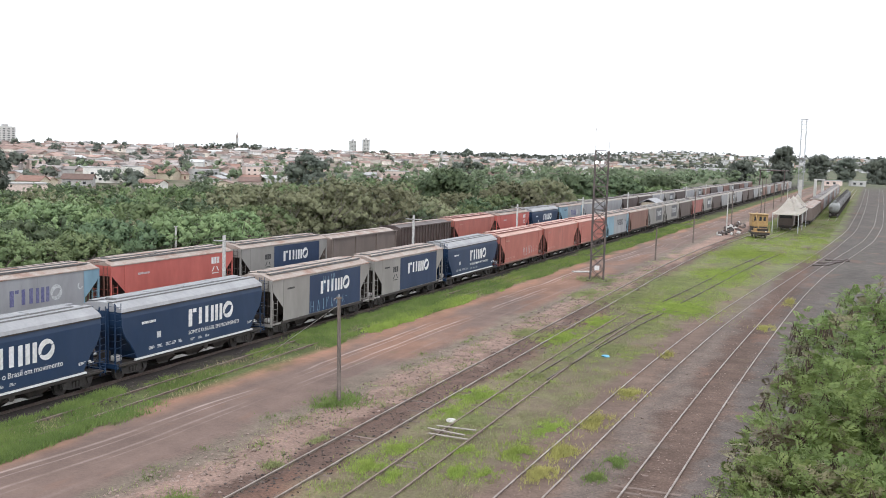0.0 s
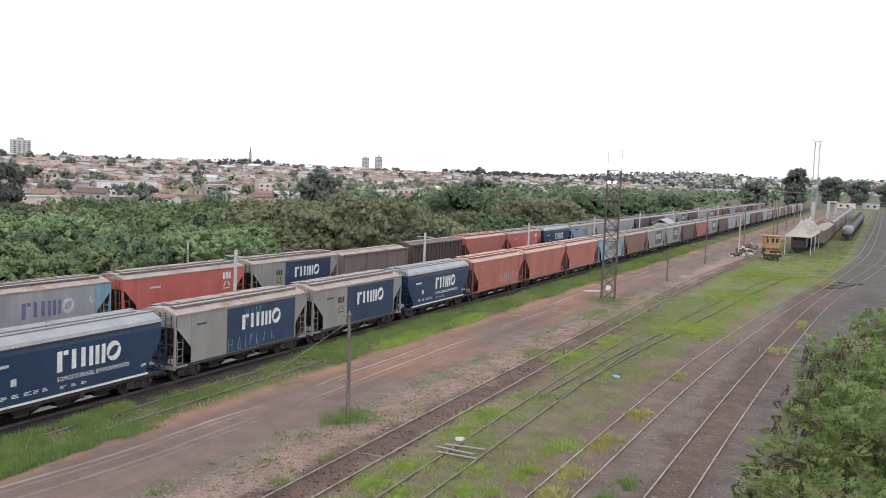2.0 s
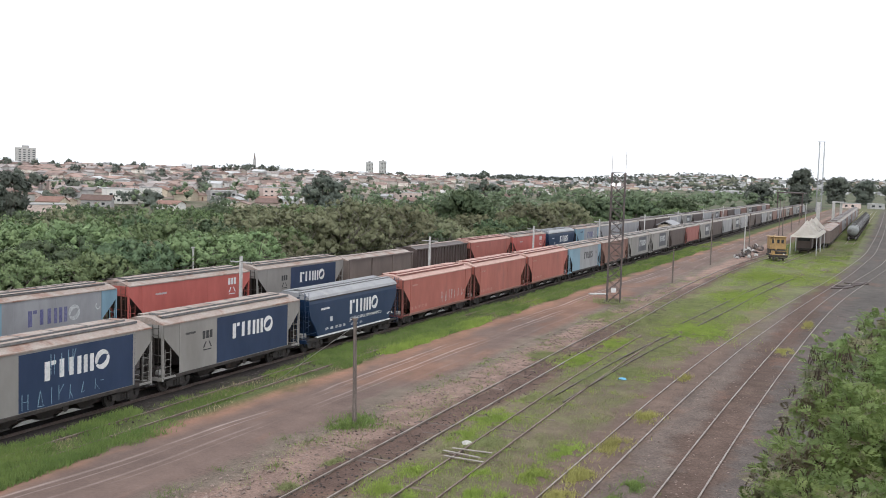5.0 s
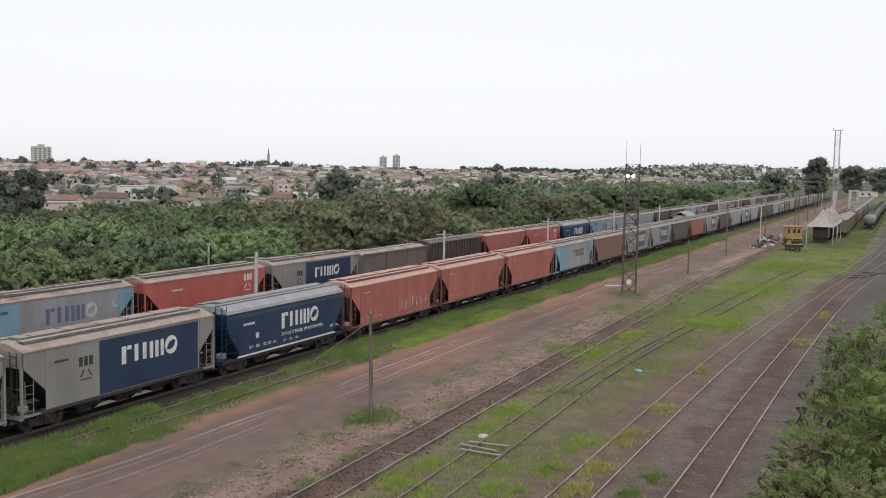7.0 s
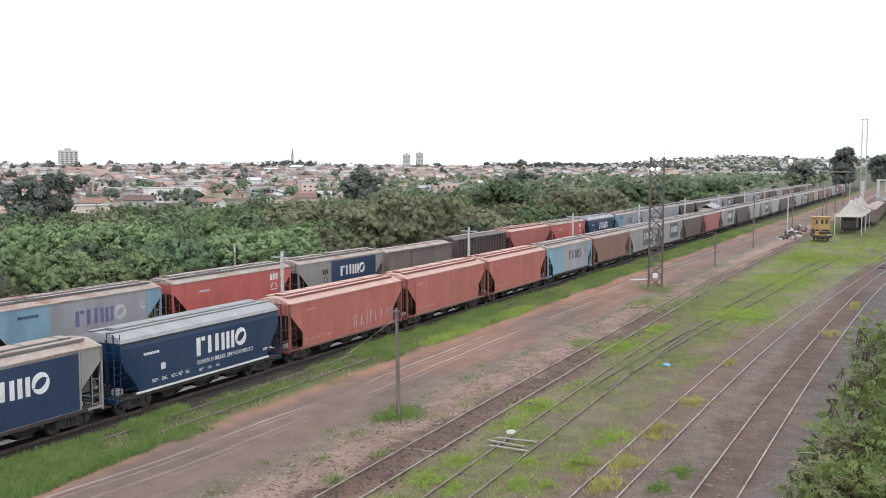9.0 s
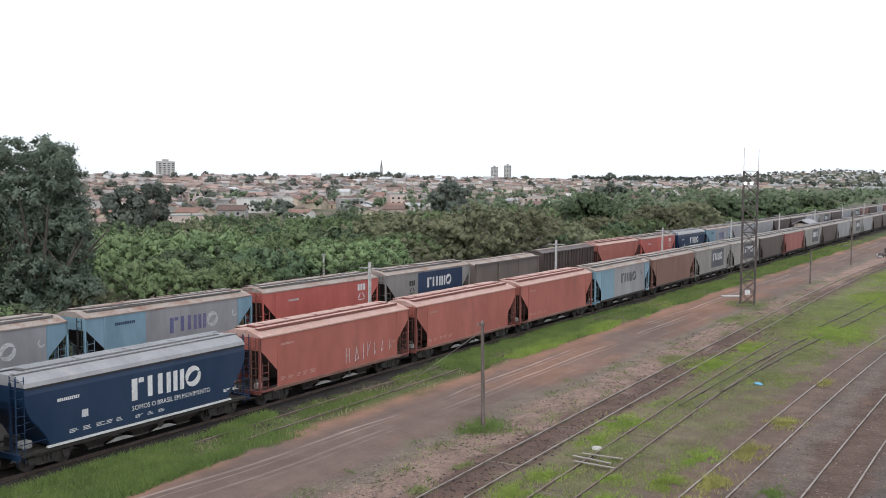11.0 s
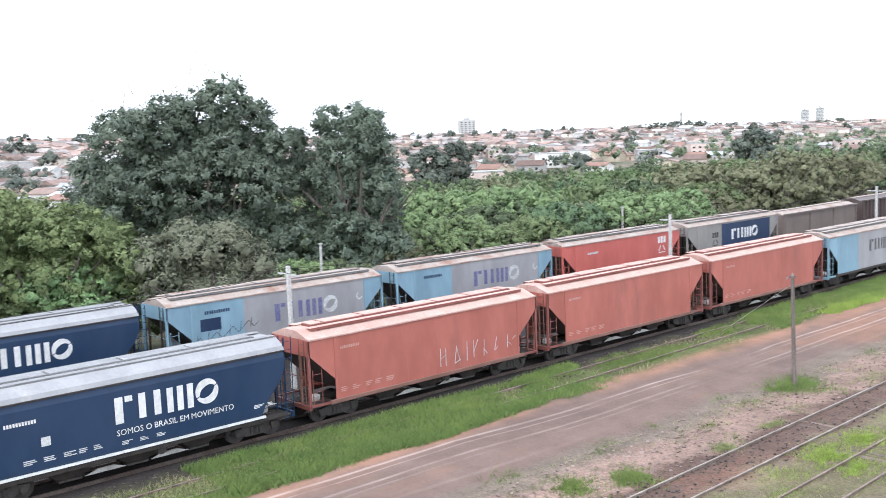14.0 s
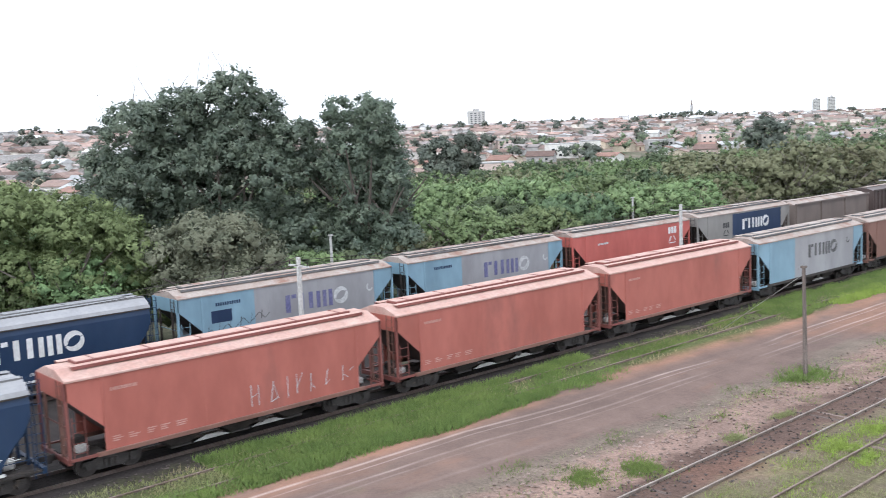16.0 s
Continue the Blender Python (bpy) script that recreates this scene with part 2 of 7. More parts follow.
M_TANK = material("tank_grey", (0.27, 0.28, 0.27), (0.17, 0.175, 0.17), 1.0, rough=0.5, c3=(0.08, 0.07, 0.06))

# ---- ground: the level yard, the wooded dip beyond it, the hill with the town ----
def height(x, y):
    """Terrain height; the yard is level, the land to the west dips and rises again."""
    x, y = np.asarray(x, float), np.asarray(y, float)
    d = np.maximum(0, -x - 57)
    z = np.interp(d, [0, 6, 40, 120, 230, 300, 420, 600, 850, 1050, 1700, 4500], [0, -0.8, -3.5, -6.5, -9, -8, -3, 4, 9.5, 10.6, 4, 0])
    far = np.clip((y - 700) / 1500, 0, 1)
    z = z * (1 - 0.35 * far)
    z = z + 9.5 * np.clip((np.degrees(np.arctan2(-x, np.maximum(y, 1))) - 50) / 24, 0, 1) * np.clip((d - 320) / 500, 0, 1)
    z = z + np.where(d > 300, 1.6 * np.sin(x / 170 + 1.3) * np.cos(y / 230) * np.clip((d - 300) / 300, 0, 1), 0)
    east = np.clip((np.hypot(x + 100, y) - 2600) / 1500, 0, 1)
    return z + 41 * east * (0.94 + 0.06 * np.sin(x / 310) * np.cos(y / 420 + 1)) * np.clip((0.3 - np.arctan2(-x, y)) / 0.12, 0, 1)


def steps(*runs):
    out = []
    for a, b, s in runs:
        out += list(np.arange(a, b, s))
    return np.array(out + [runs[-1][1]])


gx = steps((-4600, -1800, 140), (-1800, -500, 25), (-500, -120, 12), (-120, -56, 4), (-56, 12, 0.8), (12, 100, 8), (100, 2600, 250))
gy = steps((-900, -60, 60), (-60, 20, 5), (20, 120, 1.6), (120, 320, 5), (320, 900, 20), (900, 4700, 100))
GX, GY = np.meshgrid(gx, gy, indexing="ij")
GZ = height(GX, GY)
near = (GX > -56) & (GX < 12) & (GY < 330)
GZ = GZ + near * np.array([[0.05 * noise.noise((a * 0.35, b * 0.35, 0)) + 0.025 * noise.noise((a * 1.3, b * 1.3, 5)) if -56 < a < 12 and b < 330 else 0 for b in gy] for a in gx])
nx, ny = len(gx), len(gy)
idx = np.arange(nx * ny).reshape(nx, ny)
quads = np.stack([idx[:-1, :-1], idx[1:, :-1], idx[1:, 1:], idx[:-1, 1:]], -1).reshape(-1, 4)
ground_mesh = arrays("ground", np.stack([GX, GY, GZ], -1).reshape(-1, 3), quads, smooth=True)


def ground_material():
    m = bpy.data.materials.new("yard_soil")
    m.use_nodes = True
    n, l = m.node_tree.nodes, m.node_tree.links
    b = n["Principled BSDF"]
    b.inputs["Roughness"].default_value = 0.95
    b.inputs["Specular IOR Level"].default_value = 0.15
    pos = n.new("ShaderNodeNewGeometry").outputs["Position"]

    def noise_at(scale, detail=6, stretch=(1, 1, 1), rougher=0.62):
        mp = n.new("ShaderNodeMapping")
        mp.inputs["Scale"].default_value = stretch
        l.new(pos, mp.inputs["Vector"])
        t = n.new("ShaderNodeTexNoise")
        t.inputs["Scale"].default_value, t.inputs["Detail"].default_value, t.inputs["Roughness"].default_value = scale, detail, rougher
        l.new(mp.outputs[0], t.inputs["Vector"])
        return t.outputs["Fac"]

    def span(v, a, c, lo=0.0, hi=1.0):
        r = n.new("ShaderNodeMapRange")
        for s, k in zip(("From Min", "From Max", "To Min", "To Max"), (a, c, lo, hi)):
            r.inputs[s].default_value = k
        l.new(v, r.inputs["Value"])
        return r.outputs[0]

    def calc(op, a, c):
        x = n.new("ShaderNodeMath")
        x.operation = op
        for s, v in zip(x.inputs, (a, c)):
            if isinstance(v, (int, float)):
                s.default_value = v
            else:
                l.new(v, s)
        return x.outputs[0]

    def mix(fac, a, c, mode="MIX"):
        x = n.new("ShaderNodeMix")
        x.data_type, x.blend_type = "RGBA", mode
        for s, v in ((x.inputs["Factor"], fac), (x.inputs["A"], a), (x.inputs["B"], c)):
            if isinstance(v, (int, float)):
                s.default_value = v
            elif isinstance(v, tuple):
                s.default_value = (*v, 1)
            else:
                l.new(v, s)
        return x.outputs["Result"]

    sep = n.new("ShaderNodeSeparateXYZ")
    l.new(pos, sep.inputs[0])
    x = calc("ADD", sep.outputs["X"], span(noise_at(0.16, 5), 0.2, 0.8, -1.3, 1.3))
    x = calc("ADD", x, span(noise_at(1.2, 4), 0.2, 0.8, -0.5, 0.5))
    lo, hi = -60.0, 20.0
    # up to -36.7: dark ballast, darkened further for the shade under the trains
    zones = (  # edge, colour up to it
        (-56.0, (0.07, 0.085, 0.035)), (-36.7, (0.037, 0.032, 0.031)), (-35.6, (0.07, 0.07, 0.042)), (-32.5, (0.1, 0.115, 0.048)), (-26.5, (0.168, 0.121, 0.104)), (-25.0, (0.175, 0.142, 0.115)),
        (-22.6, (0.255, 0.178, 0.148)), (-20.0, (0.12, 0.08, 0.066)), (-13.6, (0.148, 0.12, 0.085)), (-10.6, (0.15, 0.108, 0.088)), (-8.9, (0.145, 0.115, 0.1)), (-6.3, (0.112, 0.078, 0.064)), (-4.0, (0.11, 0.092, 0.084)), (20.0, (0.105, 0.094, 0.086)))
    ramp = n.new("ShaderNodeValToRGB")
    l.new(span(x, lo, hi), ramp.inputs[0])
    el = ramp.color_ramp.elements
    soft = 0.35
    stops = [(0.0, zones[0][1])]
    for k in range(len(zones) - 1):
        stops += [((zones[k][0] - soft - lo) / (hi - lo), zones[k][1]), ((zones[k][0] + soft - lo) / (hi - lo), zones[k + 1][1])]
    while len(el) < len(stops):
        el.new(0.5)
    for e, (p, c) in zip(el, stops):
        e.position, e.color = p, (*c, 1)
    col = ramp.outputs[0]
    # orange clay worn through on the road, and pale wheel ruts along it
    on_road = calc("MULTIPLY", span(sep.outputs["X"], -33.2, -32.2), span(sep.outputs["X"], -27.2, -25.9, 1.0, 0.0))
    worn = calc("MULTIPLY", span(sep.outputs["Y"], 50, 66), span(sep.outputs["Y"], 112, 140, 1.0, 0.0))
    clay = calc("MULTIPLY", on_road, span(calc("ADD", noise_at(0.13, 5, (1.7, 0.55, 1)), calc("MULTIPLY", worn, 0.13)), 0.54, 0.68))
    col = mix(calc("MULTIPLY", clay, 0.7), col, (0.23, 0.13, 0.092))
    left_edge = calc("MULTIPLY", span(sep.outputs["X"], -33.4, -32.6), span(sep.outputs["X"], -31.9, -31.0, 1.0, 0.0))
    col = mix(calc("MULTIPLY", left_edge, span(noise_at(0.3, 4, (1, 0.4, 1)), 0.35, 0.6)), col, (0.3, 0.17, 0.12))
    way = calc("ADD", sep.outputs["X"], span(noise_at(0.03, 2), 0.2, 0.8, -0.9, 0.9))
    for at, wide, much in ((-30.9, 0.15, 0.8), (-30.4, 0.09, 0.5), (-29.4, 0.15, 0.7), (-28.9, 0.1, 0.45), (-27.4, 0.2, 0.18)):
        off = calc("ABSOLUTE", calc("SUBTRACT", way, at), 0.0)
        rut = calc("MULTIPLY", span(off, 0.0, wide, 1.0, 0.0), span(noise_at(0.2, 4, (1, 0.35, 1)), 0.42, 0.56))
        col = mix(calc("MULTIPLY", rut, much), col, (0.4, 0.32, 0.29))
    # red clay between the tracks, moss and dry tufts
    clay2 = calc("MULTIPLY", span(sep.outputs["X"], -24.5, -23.5), span(noise_at(0.21, 6, (1, 0.5, 1)), 0.58, 0.7))
    col = mix(calc("MULTIPLY", clay2, 0.45), col, (0.25, 0.13, 0.09))
    weeds = calc("MULTIPLY", calc("MULTIPLY", span(sep.outputs["X"], -20.2, -19.2), span(sep.outputs["X"], -14.5, -13.0, 1.0, 0.0)), span(noise_at(0.33, 6), 0.45, 0.6))
    col = mix(calc("MULTIPLY", weeds, 0.4), col, (0.15, 0.165, 0.065))
    reach = calc("ADD", x, span(sep.outputs["Y"], 110, 190, 0.0, -5.5))
    lawn = calc("MULTIPLY", calc("MULTIPLY", span(sep.outputs["Y"], 82, 112), span(x, -21.5, -20.5)), calc("MULTIPLY", span(reach, -11.0, -9.4, 1.0, 0.0), span(noise_at(0.15, 6), 0.36, 0.52)))
    col = mix(calc("MULTIPLY", lawn, 0.65), col, (0.16, 0.19, 0.068))
    moss = calc("MULTIPLY", span(noise_at(0.5, 7), 0.6, 0.72), span(noise_at(0.06, 3), 0.45, 0.6))
    col = mix(calc("MULTIPLY", moss, 0.5), col, (0.14, 0.14, 0.07))
    # beyond the yard everything is rough grass
    out = calc("MAXIMUM", span(sep.outputs["X"], -60, -56, 1.0, 0.0), span(sep.outputs["Y"], 560, 760))
    col = mix(out, col, mix(span(noise_at(0.02, 5), 0.4, 0.6), (0.085, 0.105, 0.06), (0.14, 0.135, 0.095)))
    hill = calc("MULTIPLY", calc("MULTIPLY", span(sep.outputs["X"], -380, -320, 1.0, 0.0), span(sep.outputs["Y"], 1200, 1900, 1.0, 0.0)), span(noise_at(0.02, 4), 0.35, 0.55))
    col = mix(hill, col, (0.25, 0.2, 0.17))
    stones = noise_at(7.0, 5, rougher=0.7)
    broad = noise_at(0.22, 5, (1, 0.3, 1))
    col = mix(0.45, col, mix(span(broad, 0.3, 0.7), (0.28, 0.28, 0.28), (0.74, 0.72, 0.7)), "OVERLAY")
    col = mix(span(on_road, 0.0, 1.0, 0.6, 0.16), col, mix(span(stones, 0.25, 0.75), (0.12, 0.12, 0.12), (0.88, 0.88, 0.88)), "OVERLAY")
    col = mix(span(on_road, 0.0, 1.0, 0.5, 0.22), col, mix(span(noise_at(0.7, 8, rougher=0.7), 0.3, 0.7), (0.2, 0.2, 0.2), (0.8, 0.8, 0.8)), "OVERLAY")
    l.new(col, b.inputs["Base Color"])
    bp = n.new("ShaderNodeBump")
    bp.inputs["Strength"].default_value, bp.inputs["Distance"].default_value = 0.4, 0.05
    l.new(calc("ADD", stones, noise_at(2.5, 5)), bp.inputs["Height"])
    l.new(bp.outputs[0], b.inputs["Normal"])
    return m


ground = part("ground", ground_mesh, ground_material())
tagged(ground, "rail yard ground of reddish dirt, ballast and weeds", "ground", kind="structure")


# ---- tracks ----
def centre_line(points, step=1.0):
    """A smooth line through (y, x) points: samples of x over y."""
    p = np.array(points, float)
    y = np.arange(p[0, 0], p[-1, 0] + 0.01, step)
    x = np.interp(y, p[:, 0], p[:, 1])
    for _ in range(3):
        k = 4
        pad = np.concatenate([x[0] - (x[1] - x[0]) * np.arange(k, 0, -1), x, x[-1] + (x[-1] - x[-2]) * np.arange(1, k + 1)])
        x = np.convolve(pad, np.ones(2 * k + 1) / (2 * k + 1), "valid")
    return x, y


def rail_mesh(x, y, offset, top):
    dx, dy = np.gradient(x), np.gradient(y)
    ln = np.hypot(dx, dy)
    px, py = x + offset * dy / ln, y - offset * dx / ln
    prof = np.array([(-0.065, -0.2), (-0.065, -0.17), (-0.012, -0.15), (-0.012, -0.05), (-0.038, -0.035), (-0.038, -0.006), (-0.03, 0), (0.03, 0), (0.038, -0.006), (0.038, -0.035), (0.012, -0.05), (0.012, -0.15), (0.065, -0.17), (0.065, -0.2)])
    n, k = len(x), len(prof)
    v = np.empty((n, k, 3))
    v[:, :, 0] = px[:, None] + prof[None, :, 0] * (dy / ln)[:, None]
    v[:, :, 1] = py[:, None] - prof[None, :, 0] * (dx / ln)[:, None]
    v[:, :, 2] = top + prof[None, :, 1]
    i = np.arange(n * k).reshape(n, k)
    f = np.stack([i[:-1], np.roll(i, -1, 1)[:-1], np.roll(i, -1, 1)[1:], i[1:]], -1).reshape(-1, 4)
    return arrays("rail", v.reshape(-1, 3), f)


SLEEPER = bevelled(boxes((-1.35, 1.35, -0.12, 0.12, -0.14, 0.0)), 0.02)
sleeper_mesh = bpy.data.meshes.new("sleeper")
SLEEPER.to_mesh(sleeper_mesh)
SLEEPER.free()
sleeper_mesh.materials.append(M_SLEEPER)


def track(points, label, top, mat, sleepers=(), gauge=1.6, sleeper_top=0.05, chance=1.0):
    tr = thing("railway_track", label, "railway track", "tracks of the yard", kind="structure")
    straight = len(points) == 2
    x, y = centre_line(points, 10.0 if straight else 2.0)
    for side in (-1, 1):
        part("rail", rail_mesh(x, y, side * (gauge / 2 + 0.036), top), mat, tr)
    for lo, hi in sleepers:
        for yy in np.arange(lo, hi, 0.62):
            if rng.random() > chance:
                continue
            s = part("sleeper", sleeper_mesh, None, tr)
            xx = np.interp(yy, y, x)
            sl = (np.interp(yy + 1, y, x) - np.interp(yy - 1, y, x)) / 2
            s.matrix_basis = pose(xx + rng.normal(0, 0.04), yy + rng.normal(0, 0.03), sleeper_top + rng.normal(0, 0.012), 0, 0, -math.degrees(sl) + rng.normal(0, 1.2))
    return tr


RAIL_TOP, REAR_TOP = 0.16, 0.3
FRONT_X, BACK_X, PARK_X = -38.7, -51.9, -12.9
track([(-90, FRONT_X), (620, FRONT_X)], "main line under the moving grain train, worn steel rails", RAIL_TOP, M_DARKRAIL)
track([(-90, BACK_X), (620, BACK_X)], "rear siding track under the standing grain train", REAR_TOP, M_DARKRAIL)
track([(-30, -34.0), (14, -34.15), (25, -34.35), (48, -34.75), (62, -35.0), (130, -35.4), (230, -35.6)], "rusty disused track sunk in tall grass", 0.12, M_RUSTRAIL)
track([(-20, -19.4), (10, -20.2), (31, -20.7), (54, -21.25), (72, -21.55), (92, -21.9), (122, -22.5), (150, -22.4), (175, -21.4), (200, -19.8)], "yard track with worn rails on reddish ballast", 0.13, M_STEEL, [(18, 130)], sleeper_top=-0.004, chance=0.5)
track([(56, -17.4), (70, -17.3), (80, -16.8), (87, -16.2)], "rusty turnout rails left in the grass", 0.12, M_DARKRAIL, gauge=0.9)
track([(-20, -15.6), (33, -16.85), (48, -17.3), (59, -17.75), (75, -17.9), (84, -17.9)], "overgrown stub track ending in the grass", 0.12, M_RUSTRAIL, [(20, 80)], sleeper_top=0.0, chance=0.45)
track([(93, -16.3), (98, -15.9), (120, -14.9), (140, -13.6), (152, -12.5)], "short length of rusty track lying in grass", 0.15, M_DARKRAIL)
track([(-20, -11.8), (45, -11.75), (65, -11.65), (84, -11.1), (117, -9.1), (160, -5.85), (217, -3.1), (300, -2.3), (376, -2.0), (620, -2.0)], "curving yard track with rails sunk in dirt", 0.08, M_SHINY, [(20, 70)], sleeper_top=-0.03, chance=0.5)
track([(-20, -7.5), (60, -7.45), (88, -6.9), (110, -6.25), (130, -5.1), (150, -3.3), (190, 0.2), (240, 2.0), (376, 3.5), (620, 5.0)], "curving yard track with shiny rails sunk in dirt", 0.08, M_SHINY, [(20, 70)], sleeper_top=-0.03, chance=0.5)
track([(176, -16.9), (200, -15.4), (222, -14.4), (248, PARK_X), (620, PARK_X - 2.3)], "siding under the parked freight wagons", RAIL_TOP, M_STEEL)
track([(250, -8.2), (300, -8.2), (620, -8.2)], "siding under the parked tank wagons", RAIL_TOP, M_STEEL)

# ---- wagons: built along local y, origin on the rail head at mid length, near side +x ----
def ring_mesh(bm, cy, cz, x, r, w, depth=0.012, gap=0.0, sides=28):
    """A flat ring on the side of a wagon; gap leaves an opening in it."""
    n = sides
    a0 = [gap / 2 + 0.9 + k * (2 * math.pi - gap) / n for k in range(n + 1)]
    for k in range(n):
        q = []
        for a in (a0[k], a0[k + 1]):
            for rr in (r - w, r):
                for xx in (x, x + depth):
                    q.append(bm.verts.new((xx, cy + rr * math.cos(a), cz + rr * math.sin(a))))
        for f in ((1, 3, 7, 5), (0, 4, 6, 2), (0, 1, 5, 4), (2, 6, 7, 3)):
            bm.faces.new([q[i] for i in f])
    bmesh.ops.remove_doubles(bm, verts=bm.verts, dist=0.001)
    return bm


def swirl_mesh(cy, cz, x, r, turn, depth=0.012, n=16):
    """Half of a ring that swells from a point to a broad tip."""
    bm = bmesh.new()
    rows = []
    for k in range(n + 1):
        a = turn + math.pi * 0.97 * k / n
        inner = r * (1 - 0.12 - 0.46 * math.sin(math.pi * min(1, 0.1 + 0.75 * k / n)) ** 1.2)
        rows.append([bm.verts.new((x + d, cy + q * math.cos(a), cz + q * math.sin(a))) for d in (0, depth) for q in (inner, r)])
    for a, b in zip(rows[:-1], rows[1:]):
        for i, j in ((0, 1), (1, 3), (3, 2), (2, 0)):
            bm.faces.new((a[i], a[j], b[j], b[i]))
    for e in (rows[0], rows[-1]):
        bm.faces.new((e[0], e[1], e[3], e[2]))
    bmesh.ops.recalc_face_normals(bm, faces=bm.faces)
    return bm


def paint_emblem(wg, x, y0, z0, h, length, bars, ring):
    for a, b, lo, hi in ((0.0, 0.075, 0, 1), (0.095, 0.165, 0.78, 1), (0.22, 0.285, 0.04, 1), (0.365, 0.43, 0.04, 1), (0.49, 0.55, 0, 0.97), (0.59, 0.65, 0, 0.97), (0.69, 0.75, 0, 0.97)):
        part("painted_bar", boxes((x, x + 0.012, y0 + a * length, y0 + b * length, z0 + lo * h, z0 + hi * h)), bars, wg)
    for turn in (0.5, 0.5 + math.pi):
        part("painted_crescent", swirl_mesh(y0 + 0.89 * length, z0 + 0.52 * h, x, 0.118 * length, turn), ring, wg, "large painted crescent, half of a ring")


def text_mesh(words, size):
    c = bpy.data.curves.new("words", "FONT")
    c.body, c.size, c.extrude, c.resolution_u = words, size, 0.004, 2
    c.align_x = "LEFT"
    o = bpy.data.objects.new("words", c)
    scene.collection.objects.link(o)
    me = bpy.data.meshes.new_from_object(o.evaluated_get(bpy.context.evaluated_depsgraph_get()))
    bpy.data.objects.remove(o)
    # lay the words on a side that faces +x, reading along +y
    v = np.empty(len(me.vertices) * 3)
    me.vertices.foreach_get("co", v)
    v = v.reshape(-1, 3)
    me.vertices.foreach_set("co", np.stack([v[:, 2], v[:, 0], v[:, 1]], -1).ravel())
    me.update()
    return me


def slogan(words, size):
    """The words of a line as meshes of their own, each with the place where it begins."""
    out, at = [], 0.0
    for w in words.split():
        me = text_mesh(w, size)
        out.append((me, at))
        at += max(v.co.y for v in me.vertices) + 0.28 * size
    return out


WORDS_UPPER = slogan("SOMOS O BRASIL EM MOVIMENTO", 0.34)
WORDS_LOWER = slogan("somos o Brasil em movimento", 0.42)

WHEEL_R = 0.46


def wheelset_mesh():
    bm = bmesh.new()
    rod(bm, (-1.1, 0, 0), (1.1, 0, 0), 0.08, 8)
    for s in (-1, 1):
        rod(bm, (s * 0.76, 0, 0), (s * 0.9, 0, 0), WHEEL_R, 20)
        rod(bm, (s * 0.73, 0, 0), (s * 0.77, 0, 0), WHEEL_R + 0.028, 20)
        rod(bm, (s * 0.89, 0, 0), (s * 0.93, 0, 0), 0.17, 10)
        for k in range(5):
            a = k * 1.2566
            box(bm, s * 0.9 - 0.015, s * 0.9 + 0.015, 0.28 * math.cos(a) - 0.04, 0.28 * math.cos(a) + 0.04, 0.28 * math.sin(a) - 0.04, 0.28 * math.sin(a) + 0.04)
    me = bpy.data.meshes.new("wheelset")
    bm.to_mesh(me)
    bm.free()
    me.materials.append(M_GEAR)
    me.materials.append(M_TREAD)
    for p in me.polygons:
        if abs(p.normal.x) < 0.3 and (Vector((p.center.y, p.center.z)).length > 0.42):
            p.material_index = 1
    return me


def bogie_mesh():
    bm = bmesh.new()
    for s in (-1, 1):
        x0, x1 = s * 1.0 - 0.07, s * 1.0 + 0.07
        prism(bm, [(-1.15, 0.42), (-0.75, 0.36), (-0.5, 0.22), (0.5, 0.22), (0.75, 0.36), (1.15, 0.42), (1.15, 0.6), (0.7, 0.66), (0.4, 0.74), (-0.4, 0.74), (-0.7, 0.66), (-1.15, 0.6)], "x", x0, x1)
        for y in (-0.9, 0.9):
            rod(bm, (s * 1.05, y, 0.46), (s * 1.17, y, 0.46), 0.15, 10)
            box(bm, s * 1.05 - 0.1, s * 1.05 + 0.1, y - 0.17, y + 0.17, 0.5, 0.66)
        for y in (-0.22, 0, 0.22):
            rod(bm, (s * 1.08, y, 0.3), (s * 1.08, y, 0.62), 0.08, 8)
    box(bm, -1.0, 1.0, -0.2, 0.2, 0.42, 0.72)
    rod(bm, (0, 0, 0.7), (0, 0, 0.86), 0.22, 10)
    me = bpy.data.meshes.new("bogie")
    bm.to_mesh(me)
    bm.free()
    me.materials.append(M_BOGIE)
    return me


WHEELSET, BOGIE = wheelset_mesh(), bogie_mesh()
LONG, SHORT = 7.5, 7.15   # half lengths of the two kinds of frame
E = LONG
GAP = 1.0
W = 1.47          # half width of the body


def running_gear(wg, E=LONG):
    """Bogies, wheelsets, couplers, centre sill and outlets under any wagon."""
    for y in (1.7 - E, E - 1.7):
        bogie = part("bogie", BOGIE, None, wg)
        bogie.location = (0, y, 0)
        for dy in (-0.9, 0.9):
            part("wheelset", WHEELSET, None, bogie).location = (0, dy, WHEEL_R)
    for s in (-1, 1):
        bm = boxes((-0.12, 0.12, s * E - 0.05, s * (E + 0.33), 0.72, 0.94), (-0.2, 0.2, s * (E + 0.25), s * (E + 0.49), 0.66, 1.0))
        part("coupler", bm, M_GEAR, wg)
    part("centre_sill", bevelled(boxes((-0.3, 0.3, -E, E, 0.78, 1.02)), 0.02), M_GEAR, wg)


